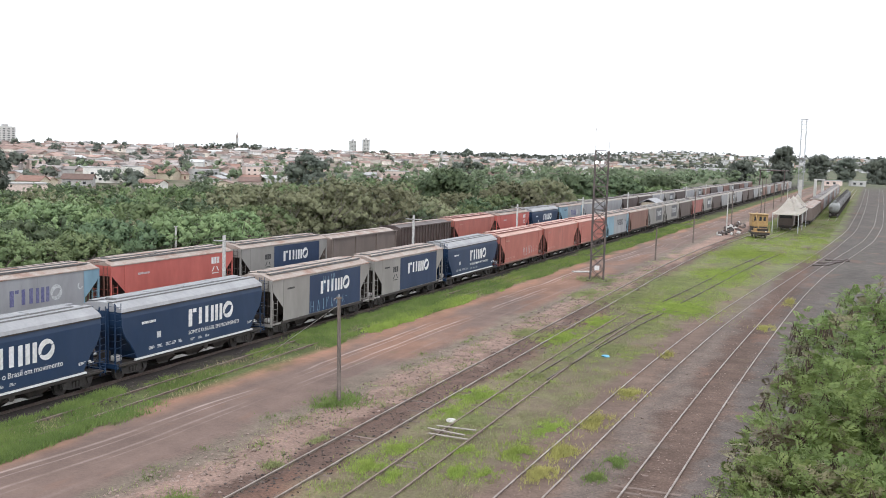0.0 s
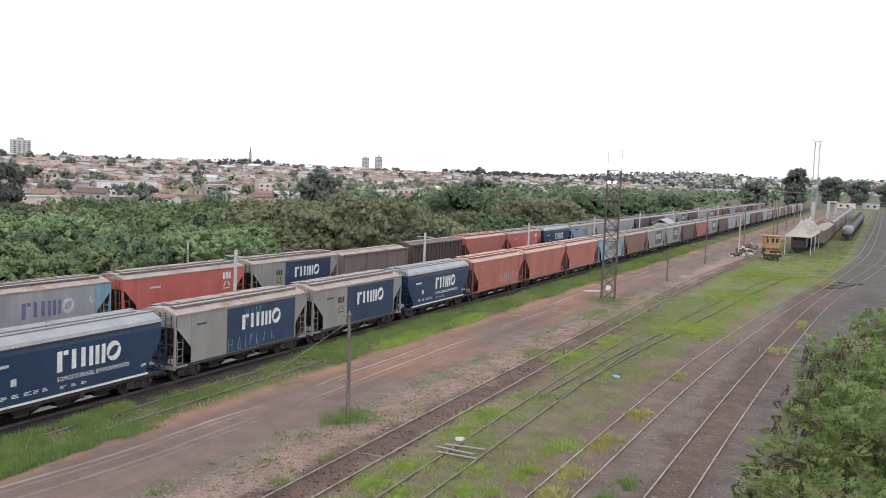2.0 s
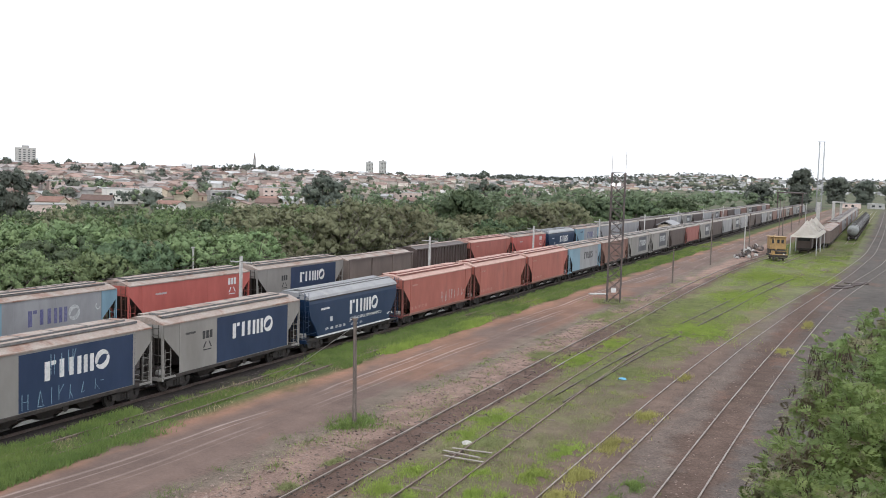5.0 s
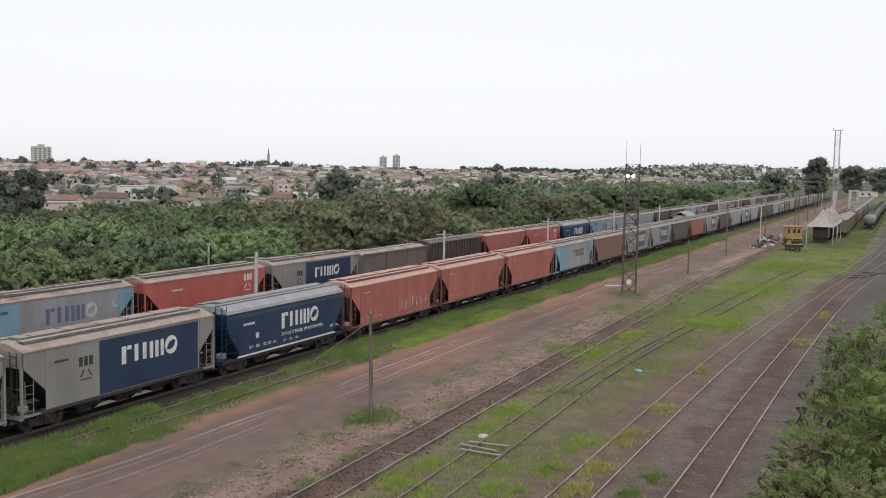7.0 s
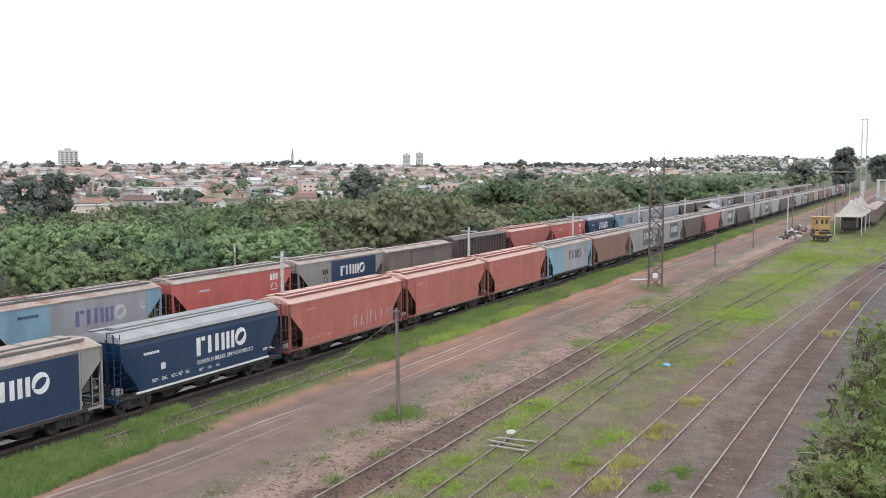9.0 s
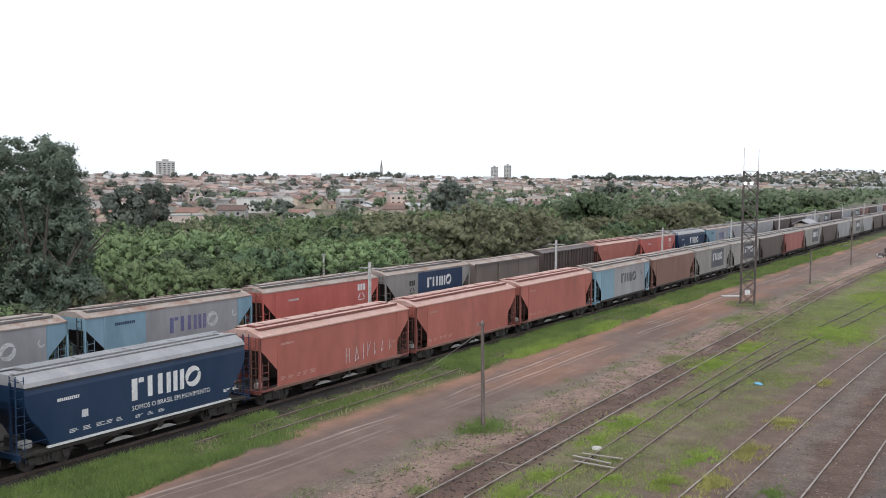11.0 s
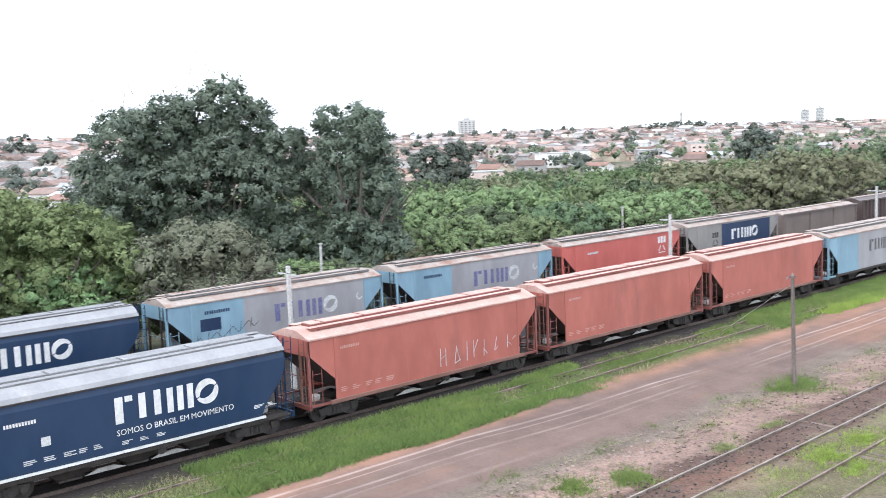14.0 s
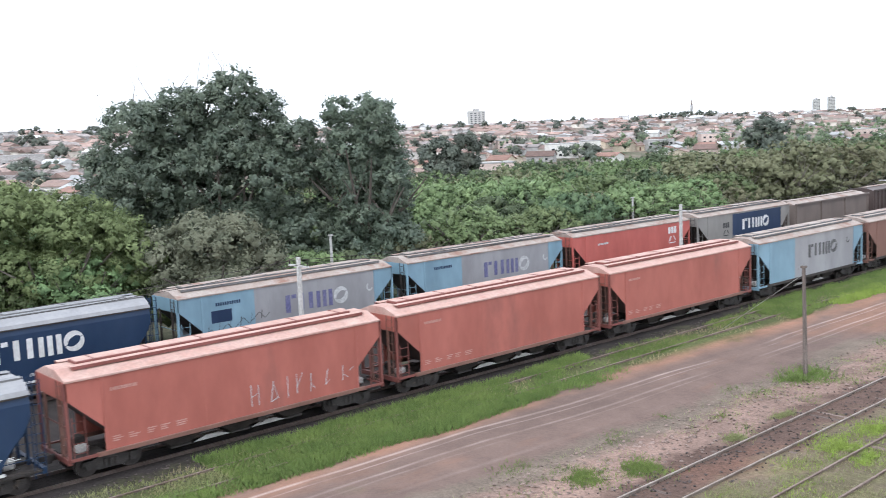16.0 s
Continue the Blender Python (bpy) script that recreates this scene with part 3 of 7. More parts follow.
def outlets(wg, count=3):
    for k in range(count):
        y = (k - (count - 1) / 2) * 2.75
        bm = bmesh.new()
        top = [(-1.3, y - 1.3), (1.3, y - 1.3), (1.3, y + 1.3), (-1.3, y + 1.3)]
        bot = [(-0.95, y - 0.42), (0.95, y - 0.42), (0.95, y + 0.42), (-0.95, y + 0.42)]
        a = [bm.verts.new((*p, 1.02)) for p in top]
        b = [bm.verts.new((*p, 0.36)) for p in bot]
        for i in range(4):
            bm.faces.new((a[i], a[(i + 1) % 4], b[(i + 1) % 4], b[i]))
        bm.faces.new(a)
        bm.faces.new(b[::-1])
        bmesh.ops.recalc_face_normals(bm, faces=bm.faces)
        o = part("hopper_chute", bm, M_GEAR, wg)
        part("outlet_gate", boxes((-1.0, 1.0, y - 0.45, y + 0.45, 0.27, 0.35)), M_BOGIE, wg)
    # pale inclined discharge plates seen beside the chutes
    for k in range(count - 1):
        y = (k - (count - 2) / 2) * 2.75
        for s in (-1, 1):
            bm = prism(bmesh.new(), [(y - 0.85, 0.34), (y + 0.85, 0.34), (y + 0.32, 0.52), (y - 0.32, 0.52)], "x", s * 1.08 - 0.02, s * 1.08 + 0.02)
            part("discharge_plate", bm, M_CHUTE, wg)
    for s in (-1, 1):
        part("gate_wheel", rods([((s * 1.3, 0.9, 0.72), (s * 1.36, 0.9, 0.72), 0.2), ((s * 0.9, 0.9, 0.72), (s * 1.3, 0.9, 0.72), 0.03)], 12), M_GEAR, wg)


def ladder(wg, x, y, z0, z1, across, mat, w=0.4, n=6):
    """Two stiles and rungs; across: 'x' or 'y', the way the rungs run."""
    o = (w / 2, 0) if across == "x" else (0, w / 2)
    sp = [((x - o[0], y - o[1], z0), (x - o[0], y - o[1], z1), 0.022), ((x + o[0], y + o[1], z0), (x + o[0], y + o[1], z1), 0.022)]
    for k in range(n):
        z = z0 + (k + 0.5) * (z1 - z0) / n
        sp.append(((x - o[0], y - o[1], z), (x + o[0], y + o[1], z), 0.016))
    return part("ladder", rods(sp, 4), mat, wg)


def marks(wg, mat, near_y, z, rows=2, cols=4, size=0.09):
    """Small stencilled data, too small to read, as bars."""
    bm = bmesh.new()
    r = random.Random(int(near_y * 100) + rows)
    y = near_y
    for c in range(cols):
        for k in range(rows):
            wdt = r.uniform(0.18, 0.5)
            box(bm, W + 0.002, W + 0.012, y, y + wdt, z - k * size * 1.9, z - k * size * 1.9 + size)
        y += r.uniform(0.55, 0.8)
    part("stencilled_data", bm, mat, wg, "", "stuff")


def number(wg, mat, y, z, h=0.16, n=10, x=None):
    """The running number, as plain bars."""
    x = W + 0.002 if x is None else x
    bm = bmesh.new()
    for k in range(n):
        box(bm, x, x + 0.012, y + k * h * 0.78, y + k * h * 0.78 + h * 0.52, z, z + h)
    part("running_number", bm, mat, wg, "", "stuff")


def panelled_hopper(label, body, roof, logo=None, ends=None, panel=None, crest=None, group="moving grain train", extras=(), E=LONG, ring=None):
    """The older hopper: flat steel sides cut back in a slant at the ends, corner posts, a trough of hatches on a ridged roof."""
    wg = thing("hopper_wagon", label, "hopper wagon", group)
    running_gear(wg, E)
    zs, ze, zr, zc = 0.98, 3.98, 3.98, 4.36
    cut = 1.45
    end_mat = ends or body
    # brown and black inner end parts: shade of the wagon end put into colour
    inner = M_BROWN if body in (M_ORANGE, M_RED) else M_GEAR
    mid0, mid1 = -E + cut, E - cut
    # sides: the middle sheet and the two slanted end sheets, each with thickness
    for s in (-1, 1):
        xs = (s * W, s * (W - 0.03))
        part("side_sheet", boxes((min(xs), max(xs), mid0, mid1, zs, ze)), body, wg)
        for e in (-1, 1):
            o = [(e * (E - cut), ze), (e * E, ze), (e * E, 3.3), (e * (E - cut), 1.95)]
            part("end_sheet", prism(bmesh.new(), o, "x", min(xs), max(xs)), body if ends is M_MAROON else end_mat, wg)
            part("corner_post", boxes((min(s * W, s * (W - 0.12)), max(s * W, s * (W - 0.12)), e * E - 0.06, e * E + 0.06, 0.92, ze)), end_mat, wg)
            xr = s * (W + 0.03)
            part("side_rib", bevelled(boxes((min(s * W, xr), max(s * W, xr), e * (E - cut) - 0.06, e * (E - cut) + 0.06, zs, ze - 0.02)), 0.01), body if ends in (None, M_MAROON) else end_mat, wg)
        for y in (-1.75, 1.75):
            xr = s * (W + 0.003)
            part("seam_strip", boxes((min(s * W, xr), max(s * W, xr), y - 0.02, y + 0.02, zs, ze)), body, wg)
        part("side_sill", bevelled(boxes((s * W - 0.07 + s * 0.02, s * W + 0.07 + s * 0.02, mid0 - 0.4, mid1 + 0.4, 0.86, 1.04)), 0.015), M_BROWN if body in (M_ORANGE, M_RED) else M_GEAR, wg)
        for y0, y1 in ((-E, mid0), (mid1, E)):
            part("end_sill", boxes((s * W - 0.06, s * W + 0.06, y0, y1, 0.9, 1.0)), end_mat, wg)
        part("top_rail", bevelled(boxes((s * W - 0.05, s * W + 0.05, -E, E, ze - 0.02, ze + 0.07)), 0.015), roof, wg)
    # slope sheets inside the ends, end wall top and platform
    for e in (-1, 1):
        o = [(e * (E - 0.1), 3.3), (e * (E - 0.1), 3.22), (e * (E - cut - 0.7), 1.3), (e * (E - cut - 0.8), 1.36)]
        # the dark colour holds the shade in which the slope sheet lies
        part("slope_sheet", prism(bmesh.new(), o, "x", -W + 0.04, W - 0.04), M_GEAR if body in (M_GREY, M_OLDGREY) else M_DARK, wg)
        part("end_wall", boxes((-W + 0.03, W - 0.03, e * (E - 0.02) - 0.03, e * (E - 0.02) + 0.03, 3.25, 4.0)), body if ends is M_MAROON else end_mat, wg)
        part("end_platform", boxes((-W, W, min(e * (E - 1.5), e * E), max(e * (E - 1.5), e * E), 0.86, 0.93)), M_GEAR, wg)
        part("end_sill_beam", boxes((-W, W, e * E - 0.08, e * E + 0.08, 0.78, 0.98)), end_mat, wg)
        part("brake_cylinder", bevelled(boxes((-0.5, 0.1, e * (E - 0.9) - 0.25, e * (E - 0.9) + 0.25, 0.95, 1.4)), 0.05), M_GEAR, wg)
        part("air_tank", bevelled(boxes((0.45, 0.8, e * (E - 0.8) - 0.3, e * (E - 0.8) + 0.2, 0.95, 1.25)), 0.06), M_CHUTE, wg)
        for x in (-0.75, 0.75):
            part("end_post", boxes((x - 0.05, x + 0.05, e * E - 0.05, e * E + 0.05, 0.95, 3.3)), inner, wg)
        ladder(wg, W - 0.02, e * (E - 0.42), 0.95, 2.6, "y", end_mat, 0.5, 4)
        ladder(wg, 0.95, e * (E + 0.05), 0.9, 4.0, "x", inner, 0.42, 8)
        part("end_handrail", rods([((-W + 0.05, e * E, 2.25), (W - 0.05, e * E, 2.25), 0.025)], 4), end_mat, wg)
    # roof: two slopes, hatch trough, running boards
    bm = bmesh.new()
    prism(bm, [(-W, zr + 0.05), (-0.55, zc), (0.55, zc), (W, zr + 0.05), (W, zr), (-W, zr)], "y", -E, E)
    part("roof", bm, roof, wg)
    part("hatch_coaming", bevelled(boxes((-0.4, 0.4, -E + 0.9, E - 0.9, zc, zc + 0.12)), 0.02), M_MAROON if roof is M_ROOFORANGE else M_HATCH, wg)
    part("hatch_cover", bevelled(boxes((-0.37, 0.37, -E + 0.93, E - 0.93, zc + 0.12, zc + 0.15)), 0.01), roof, wg)
    # dark strips at the boards: the thin shadow below them built as a shape
    edge = M_MAROON if roof is M_ROOFORANGE else M_HATCH
    for s in (-1, 1):
        part("running_board", boxes((s * 0.68 - 0.19, s * 0.68 + 0.19, -E + 0.55, E - 0.55, zc + 0.03, zc + 0.06)), roof, wg)
        part("board_edge", boxes((s * 0.885 - 0.012, s * 0.885 + 0.012, -E + 0.55, E - 0.55, zc - 0.07, zc + 0.055)), edge, wg)
    for k in range(6):
        y = -E + 1.6 + k * (2 * E - 3.2) / 5
        part("hatch_clamp", boxes((-0.44, 0.44, y - 0.025, y + 0.025, zc + 0.14, zc + 0.17)), M_MAROON if roof is M_ROOFORANGE else M_HATCH, wg)
    outlets(wg)
    if panel:
        y0, y1, z0, z1, pm = panel
        part("painted_panel", boxes((W, W + 0.004, y0, y1, z0, z1)), pm, wg, "dark blue painted panel")
    if logo:
        lm, y0, z0, h, length = logo
        paint_emblem(wg, W + 0.006, y0, z0, h, length, lm, ring or lm)
        if ring:
            part("painted_crescent", ring_mesh(bmesh.new(), y0 + length + 1.75, z0 + 0.75, W + 0.004, 0.26, 0.1, 0.01, 2.4, 14), ring, wg, "small pale crescent")
    if crest:
        cm, y, z, h = crest
        for k in range(3):
            part("crest_bar", boxes((W + 0.004, W + 0.014, y + k * 0.36 * h, y + k * 0.36 * h + 0.26 * h, z, z + 0.5 * h)), cm, wg)
        part("crest_line", boxes((W + 0.004, W + 0.014, y + 0.1 * h, y + 0.9 * h, z - 0.75 * h, z - 0.68 * h)), cm, wg)
        for k in (-1, 1):  # the slanting arms of the crest
            c = y + 0.5 * h
            part("crest_arm", prism(bmesh.new(), [(c + k * 0.1 * h, z - 0.2 * h), (c + k * 0.2 * h, z - 0.2 * h), (c + k * 0.45 * h, z - 0.58 * h), (c + k * 0.33 * h, z - 0.58 * h)], "x", W + 0.004, W + 0.014), cm, wg)
    for name, bm, mat, lab in itertools.chain(*extras):
        part(name, bm, mat, wg, lab)
    return wg


def smooth_hopper(label, body, group, words=None, logo_y=-1.0, E=SHORT):
    """The newer hopper: rounded blue body with swept-in ends, pale roof edges, ladders on its end frames."""
    wg = thing("hopper_wagon", label, "hopper wagon", group)
    running_gear(wg, E)
    zs, ze = 1.1, 3.96
    # one body: the section is rounded at the shoulders; the ends sweep in below
    inset = [0.3, 0.4, 0.62, 1.0, 1.35, 1.55]
    ys = [d - E for d in inset] + [0] + [E - d for d in inset[::-1]]
    bottoms = [3.1, 2.75, 2.35, 1.95, 1.5, zs]
    bottoms = bottoms + [zs] + bottoms[::-1]
    bm = bmesh.new()
    rings = []
    for y, zb in zip(ys, bottoms):
        prof = [(-W + 0.04, zb), (-W, zb + 0.08), (-W, ze - 0.45), (-W + 0.05, ze - 0.15), (-W + 0.14, ze), (W - 0.14, ze), (W - 0.05, ze - 0.15), (W, ze - 0.45), (W, zb + 0.08), (W - 0.04, zb)]
        rings.append([bm.verts.new((x, y, z)) for x, z in prof])
    for a, b in zip(rings[:-1], rings[1:]):
        for k in range(len(a)):
            j = (k + 1) % len(a)
            bm.faces.new((a[k], a[j], b[j], b[k]))
    bm.faces.new(rings[0][::-1])
    bm.faces.new(rings[-1])
    bmesh.ops.recalc_face_normals(bm, faces=bm.faces)
    part("body", bm, body, wg)
    for s in (-1, 1):
        part("gutter_strip", bevelled(boxes((s * (W + 0.01) - 0.02, s * (W + 0.01) + 0.02, -E + 0.35, E - 0.35, ze - 0.19, ze - 0.13)), 0.008), M_GEAR, wg)
        part("side_sill", boxes((s * (W - 0.02) - 0.06, s * (W - 0.02) + 0.06, -E + 1.4, E - 1.4, 1.0, 1.09)), M_WHITE, wg, "white painted sill")
        part("lower_sill", boxes((s * (W - 0.1) - 0.05, s * (W - 0.1) + 0.05, -E + 0.2, E - 0.2, 0.8, 1.0)), M_GEAR, wg)
    prof = [(-W - 0.012, ze - 0.12), (-W + 0.06, ze + 0.06), (-0.84, 4.32), (0.84, 4.32), (W - 0.06, ze + 0.06), (W + 0.012, ze - 0.12)]
    part("roof", prism(bmesh.new(), prof, "y", -E + 0.28, E - 0.28), M_ROOFGREY, wg, "pale grey roof")
    part("hatch_coaming", bevelled(boxes((-0.4, 0.4, -E + 1.1, E - 1.1, 4.32, 4.42)), 0.02), M_HATCH, wg)
    for k in range(4):  # hatch lids end to end, with dark gaps
        y0 = -E + 1.15 + k * (2 * E - 2.3) / 4
        part("hatch_cover", bevelled(boxes((-0.37, 0.37, y0, y0 + (2 * E - 2.3) / 4 - 0.12, 4.42, 4.46)), 0.015), M_LID, wg)
    for s in (-1, 1):
        part("running_board", boxes((s * 0.62 - 0.19, s * 0.62 + 0.19, -E + 0.3, E - 0.3, 4.37, 4.39)), M_LID, wg, "steel grating walkway")
        # thin darker strip drawn for the shadow line under the walkway
        part("board_edge", boxes((s * 0.825 - 0.012, s * 0.825 + 0.012, -E + 0.3, E - 0.3, 4.31, 4.395)), M_GRATING, wg)
    for e in (-1, 1):
        part("end_platform", boxes((-W, W, min(e * (E - 1.7), e * E), max(e * (E - 1.7), e * E), 0.86, 0.92)), M_GEAR, wg)
        part("end_sill_beam", boxes((-W, W, e * E - 0.08, e * E + 0.08, 0.75, 1.0)), M_BLUE, wg)
        ladder(wg, W - 0.06, e * (E - 0.1), 0.6, 4.35, "y", M_BLUE, 0.42, 10)
        ladder(wg, 0.95, e * (E - 0.1), 0.9, 4.35, "x", M_BLUE, 0.42, 9)
        for x in (-W + 0.1, -0.6, 0.55):
            part("end_post", boxes((x - 0.05, x + 0.05, e * (E - 0.25) - 0.05, e * (E - 0.25) + 0.05, 0.95, 4.0)), M_BLUE, wg)
        part("end_rail", rods([((W - 0.1, e * (E - 0.3), 2.0 + 0.3 * k), (W - 0.3, e * (E - 1.5 + 0.25 * k), 2.0 + 0.3 * k), 0.02) for k in range(4)] + [((W - 0.05, e * E, 1.4), (W - 0.05, e * (E - 1.6), 1.4), 0.02)], 4), M_BLUE, wg)
        part("brake_cylinder", bevelled(boxes((-0.6, 0.0, e * (E - 0.9) - 0.25, e * (E - 0.9) + 0.25, 0.95, 1.45)), 0.05), M_GEAR, wg)
        part("air_tank", bevelled(boxes((0.3, 0.75, e * (E - 1.0) - 0.3, e * (E - 1.0) + 0.2, 0.95, 1.3)), 0.06), M_CHUTE, wg)
    outlets(wg)
    paint_emblem(wg, W + 0.004, logo_y, 2.2, 1.05, 4.5, M_WHITE, M_WHITE)
    if words is not None:
        for me, at in words:
            part("slogan_word", me, M_WHITE, wg, "white painted slogan lettering").location = (W + 0.006, logo_y + at, 1.72)
    marks(wg, M_FADEWHITE, -4.6, 1.55, 3, 5, 0.036)
    part("white_square", boxes((W + 0.002, W + 0.01, -3.9, -3.55, 2.0, 2.35)), M_FADEWHITE, wg)
    marks(wg, M_FADEWHITE, logo_y + 0.2, 1.45, 3, 3, 0.03)
    marks(wg, M_WHITE, 5.2, 1.62, 3, 2, 0.03)
    number(wg, M_WHITE, -5.2, 2.95, 0.14, 11)
    return wg


def gondola(label, body, group, ribs=14, roof=M_DARK, h=3.7):
    """An open-topped or flat-roofed ribbed freight wagon."""
    wg = thing("freight_wagon", label, "freight wagon", group)
    running_gear(wg)
    part("box_body", boxes((-W + 0.1, W - 0.1, -E, E, 1.0, h)), body, wg)
    for s in (-1, 1):
        for k in range(ribs):
            y = -E + 0.2 + k * (2 * E - 0.4) / (ribs - 1)
            xs = sorted((s * (W - 0.1), s * (W + 0.03)))
            part("rib", boxes((xs[0], xs[1], y - 0.07, y + 0.07, 1.0, h)), body, wg)
        part("top_rail", boxes((s * (W - 0.02) - 0.09, s * (W - 0.02) + 0.09, -E, E, h, h + 0.14)), body, wg)
        part("side_sill", boxes((s * (W - 0.02) - 0.08, s * (W - 0.02) + 0.08, -E, E, 0.85, 1.0)), M_GEAR, wg)
    part("roof", prism(bmesh.new(), [(-W + 0.1, h), (-0.5, h + 0.3), (0.5, h + 0.3), (W - 0.1, h)], "y", -E, E), roof, wg)
    part("running_board", boxes((-0.35, 0.35, -E + 0.3, E - 0.3, h + 0.34, h + 0.38)), M_ROOFRUST, wg)
    return wg


def far_hopper(label, body, roof, group, panel=None):
    """A hopper of the far part of a train, in fewer parts."""
    E, ze = LONG, 3.98
    wg = thing("hopper_wagon", label, "hopper wagon", group)
    for y in (1.7 - E, E - 1.7):
        part("bogie", BOGIE, None, wg).location = (0, y, 0)
    for s in (-1, 1):
        xs = sorted((s * W, s * (W - 0.03)))
        o = [(-E, ze), (E, ze), (E, 3.3), (E - 1.45, 1.95), (E - 1.45, 0.98), (1.45 - E, 0.98), (1.45 - E, 1.95), (-E, 3.3)]
        part("side_sheet", prism(bmesh.new(), o, "x", *xs), body, wg)
        part("side_sill", boxes((s * W - 0.05, s * W + 0.05, -E, E, 0.86, 0.98)), M_GEAR, wg)
        for e in (-1, 1):
            part("corner_post", boxes((s * (W - 0.06) - 0.06, s * (W - 0.06) + 0.06, e * E - 0.06, e * E + 0.06, 0.92, ze)), body, wg)
    for e in (-1, 1):
        o = [(e * (E - 0.1), 3.3), (e * (E - 0.1), 3.22), (e * (E - 2.15), 1.3), (e * (E - 2.25), 1.36)]
        # sheet colour darkened for the shade under the wagon end
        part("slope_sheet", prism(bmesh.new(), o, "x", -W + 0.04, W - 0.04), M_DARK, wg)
        part("end_wall", boxes((-W + 0.03, W - 0.03, e * (E - 0.05) - 0.03, e * (E - 0.05) + 0.03, 3.25, 4.0)), body, wg)
    part("roof", prism(bmesh.new(), [(-W, ze + 0.05), (-0.55, 4.36), (0.55, 4.36), (W, ze + 0.05), (W, ze), (-W, ze)], "y", -E, E), roof, wg)
    part("hatch_cover", boxes((-0.8, 0.8, -E + 0.6, E - 0.6, 4.36, 4.48)), M_DARK, wg)
    part("hopper_chute", boxes((-1.2, 1.2, -4.2, 4.2, 0.35, 1.0)), M_GEAR, wg)
    if panel:
        part("painted_panel", boxes((W, W + 0.01, -1.0, 4.6, 1.5, 3.8)), M_SLATE, wg, "dark slate painted panel")
        part("painted_block", boxes((W + 0.01, W + 0.02, -0.3, 2.6, 2.4, 3.3)), M_FADEWHITE, wg, "pale painted block")
        part("painted_ring", ring_mesh(bmesh.new(), 3.5, 2.85, W + 0.01, 0.5, 0.22), M_FADEWHITE, wg, "pale painted ring")
    return wg


MOVING, STANDING, PARKED = "moving grain train", "standing grain train", "parked freight wagons"


def graffiti(y0, strokes, mat):
    """Loose brush strokes that spell nothing."""
    return [("painted_stroke", rods([((W + 0.004, y0 + a, b), (W + 0.004, y0 + c, d), r)], 4), mat, "") for a, b, c, d, r in strokes]


SCRAWL_WHITE = [(0, 1.3, 0, 2.15, 0.02), (0.45, 1.3, 0.45, 2.1, 0.02), (0, 1.7, 0.45, 1.75, 0.015), (1.2, 1.3, 1.4, 2.1, 0.02), (1.4, 2.1, 1.65, 1.35, 0.015), (1.2, 1.32, 1.7, 1.35, 0.02), (2.3, 1.3, 2.3, 2.2, 0.02), (2.9, 1.4, 2.9, 2.2, 0.02), (2.9, 1.7, 3.3, 2.2, 0.018), (3.8, 1.35, 3.85, 2.1, 0.02), (3.85, 1.7, 4.1, 1.35, 0.018), (4.8, 1.5, 5.0, 2.1, 0.02), (4.8, 1.5, 5.1, 1.6, 0.015), (6.0, 1.5, 6.05, 2.1, 0.02), (6.05, 1.8, 6.4, 1.5, 0.015), (6.5, 1.9, 6.8, 1.95, 0.015)]
SCRAWL_BLACK = [(0.35 * k, 1.75 + 0.06 * k + 0.25 * math.sin(2.1 * k), 0.35 * k + 0.33, 1.8 + 0.06 * k + 0.25 * math.sin(2.1 * k + 2.0), 0.018) for k in range(12)] + [(0.35 * k + 0.1, 1.5 + 0.07 * k, 0.35 * k + 0.2, 2.2 + 0.05 * k, 0.015) for k in range(0, 12, 2)]

wagons = {}
wagons["blue_upper"] = smooth_hopper("navy blue hopper wagon with pale roof and slogan", M_BLUE, MOVING, WORDS_UPPER)
wagons["blue_lower"] = smooth_hopper("navy blue hopper wagon with lower-case slogan", M_BLUE, MOVING, WORDS_LOWER)
wagons["blue_standing"] = smooth_hopper("navy blue hopper wagon standing on rear siding", M_BLUE, STANDING, None, E=LONG)
PANEL = (-2.2, 6.1 - 0.3, 1.06, 3.86, M_PANEL)
wagons["grey_scrawl"] = panelled_hopper("grey hopper wagon with blue panel covered in scrawl", M_GREY, M_ROOFRUST, (M_WHITE, -0.6, 2.35, 0.95, 4.4), None, PANEL, None, MOVING, [graffiti(-2.0, [(a * 0.8, b - 0.15, c * 0.8, d - 0.2, r) for a, b, c, d, r in SCRAWL_WHITE], M_SKY), graffiti(-0.2, [(a * 0.5, b + 1.3, c * 0.5, d + 1.5, r) for a, b, c, d, r in SCRAWL_WHITE[:9]], M_SKY)], SHORT)
wagons["grey_crest"] = panelled_hopper("grey hopper wagon with blue panel and crest", M_GREY, M_ROOFRUST, (M_WHITE, -0.6, 2.35, 0.95, 4.4), None, PANEL, (M_BLACKPAINT, -3.6, 2.75, 0.95), MOVING, E=SHORT)
wagons["grey_standing"] = panelled_hopper("grey hopper wagon with blue panel on rear siding", M_GREY, M_ROOFRUST, (M_WHITE, -0.6, 2.35, 0.95, 4.4), None, (-2.2, 6.1, 1.06, 3.86, M_PANEL), (M_BLACKPAINT, -3.7, 2.75, 0.95), STANDING)
wagons["orange_scrawl"] = panelled_hopper("faded orange hopper wagon with white scrawl", M_ORANGE, M_ROOFORANGE, None, M_MAROON, None, None, MOVING, [graffiti(0.4, [(a * 0.8, b + 0.05, c * 0.8, d + 0.15, r) for a, b, c, d, r in SCRAWL_WHITE], M_FADEWHITE)])
wagons["orange"] = panelled_hopper("faded oxide orange hopper wagon with dusty roof", M_ORANGE, M_ROOFORANGE, None, M_MAROON, group=MOVING)
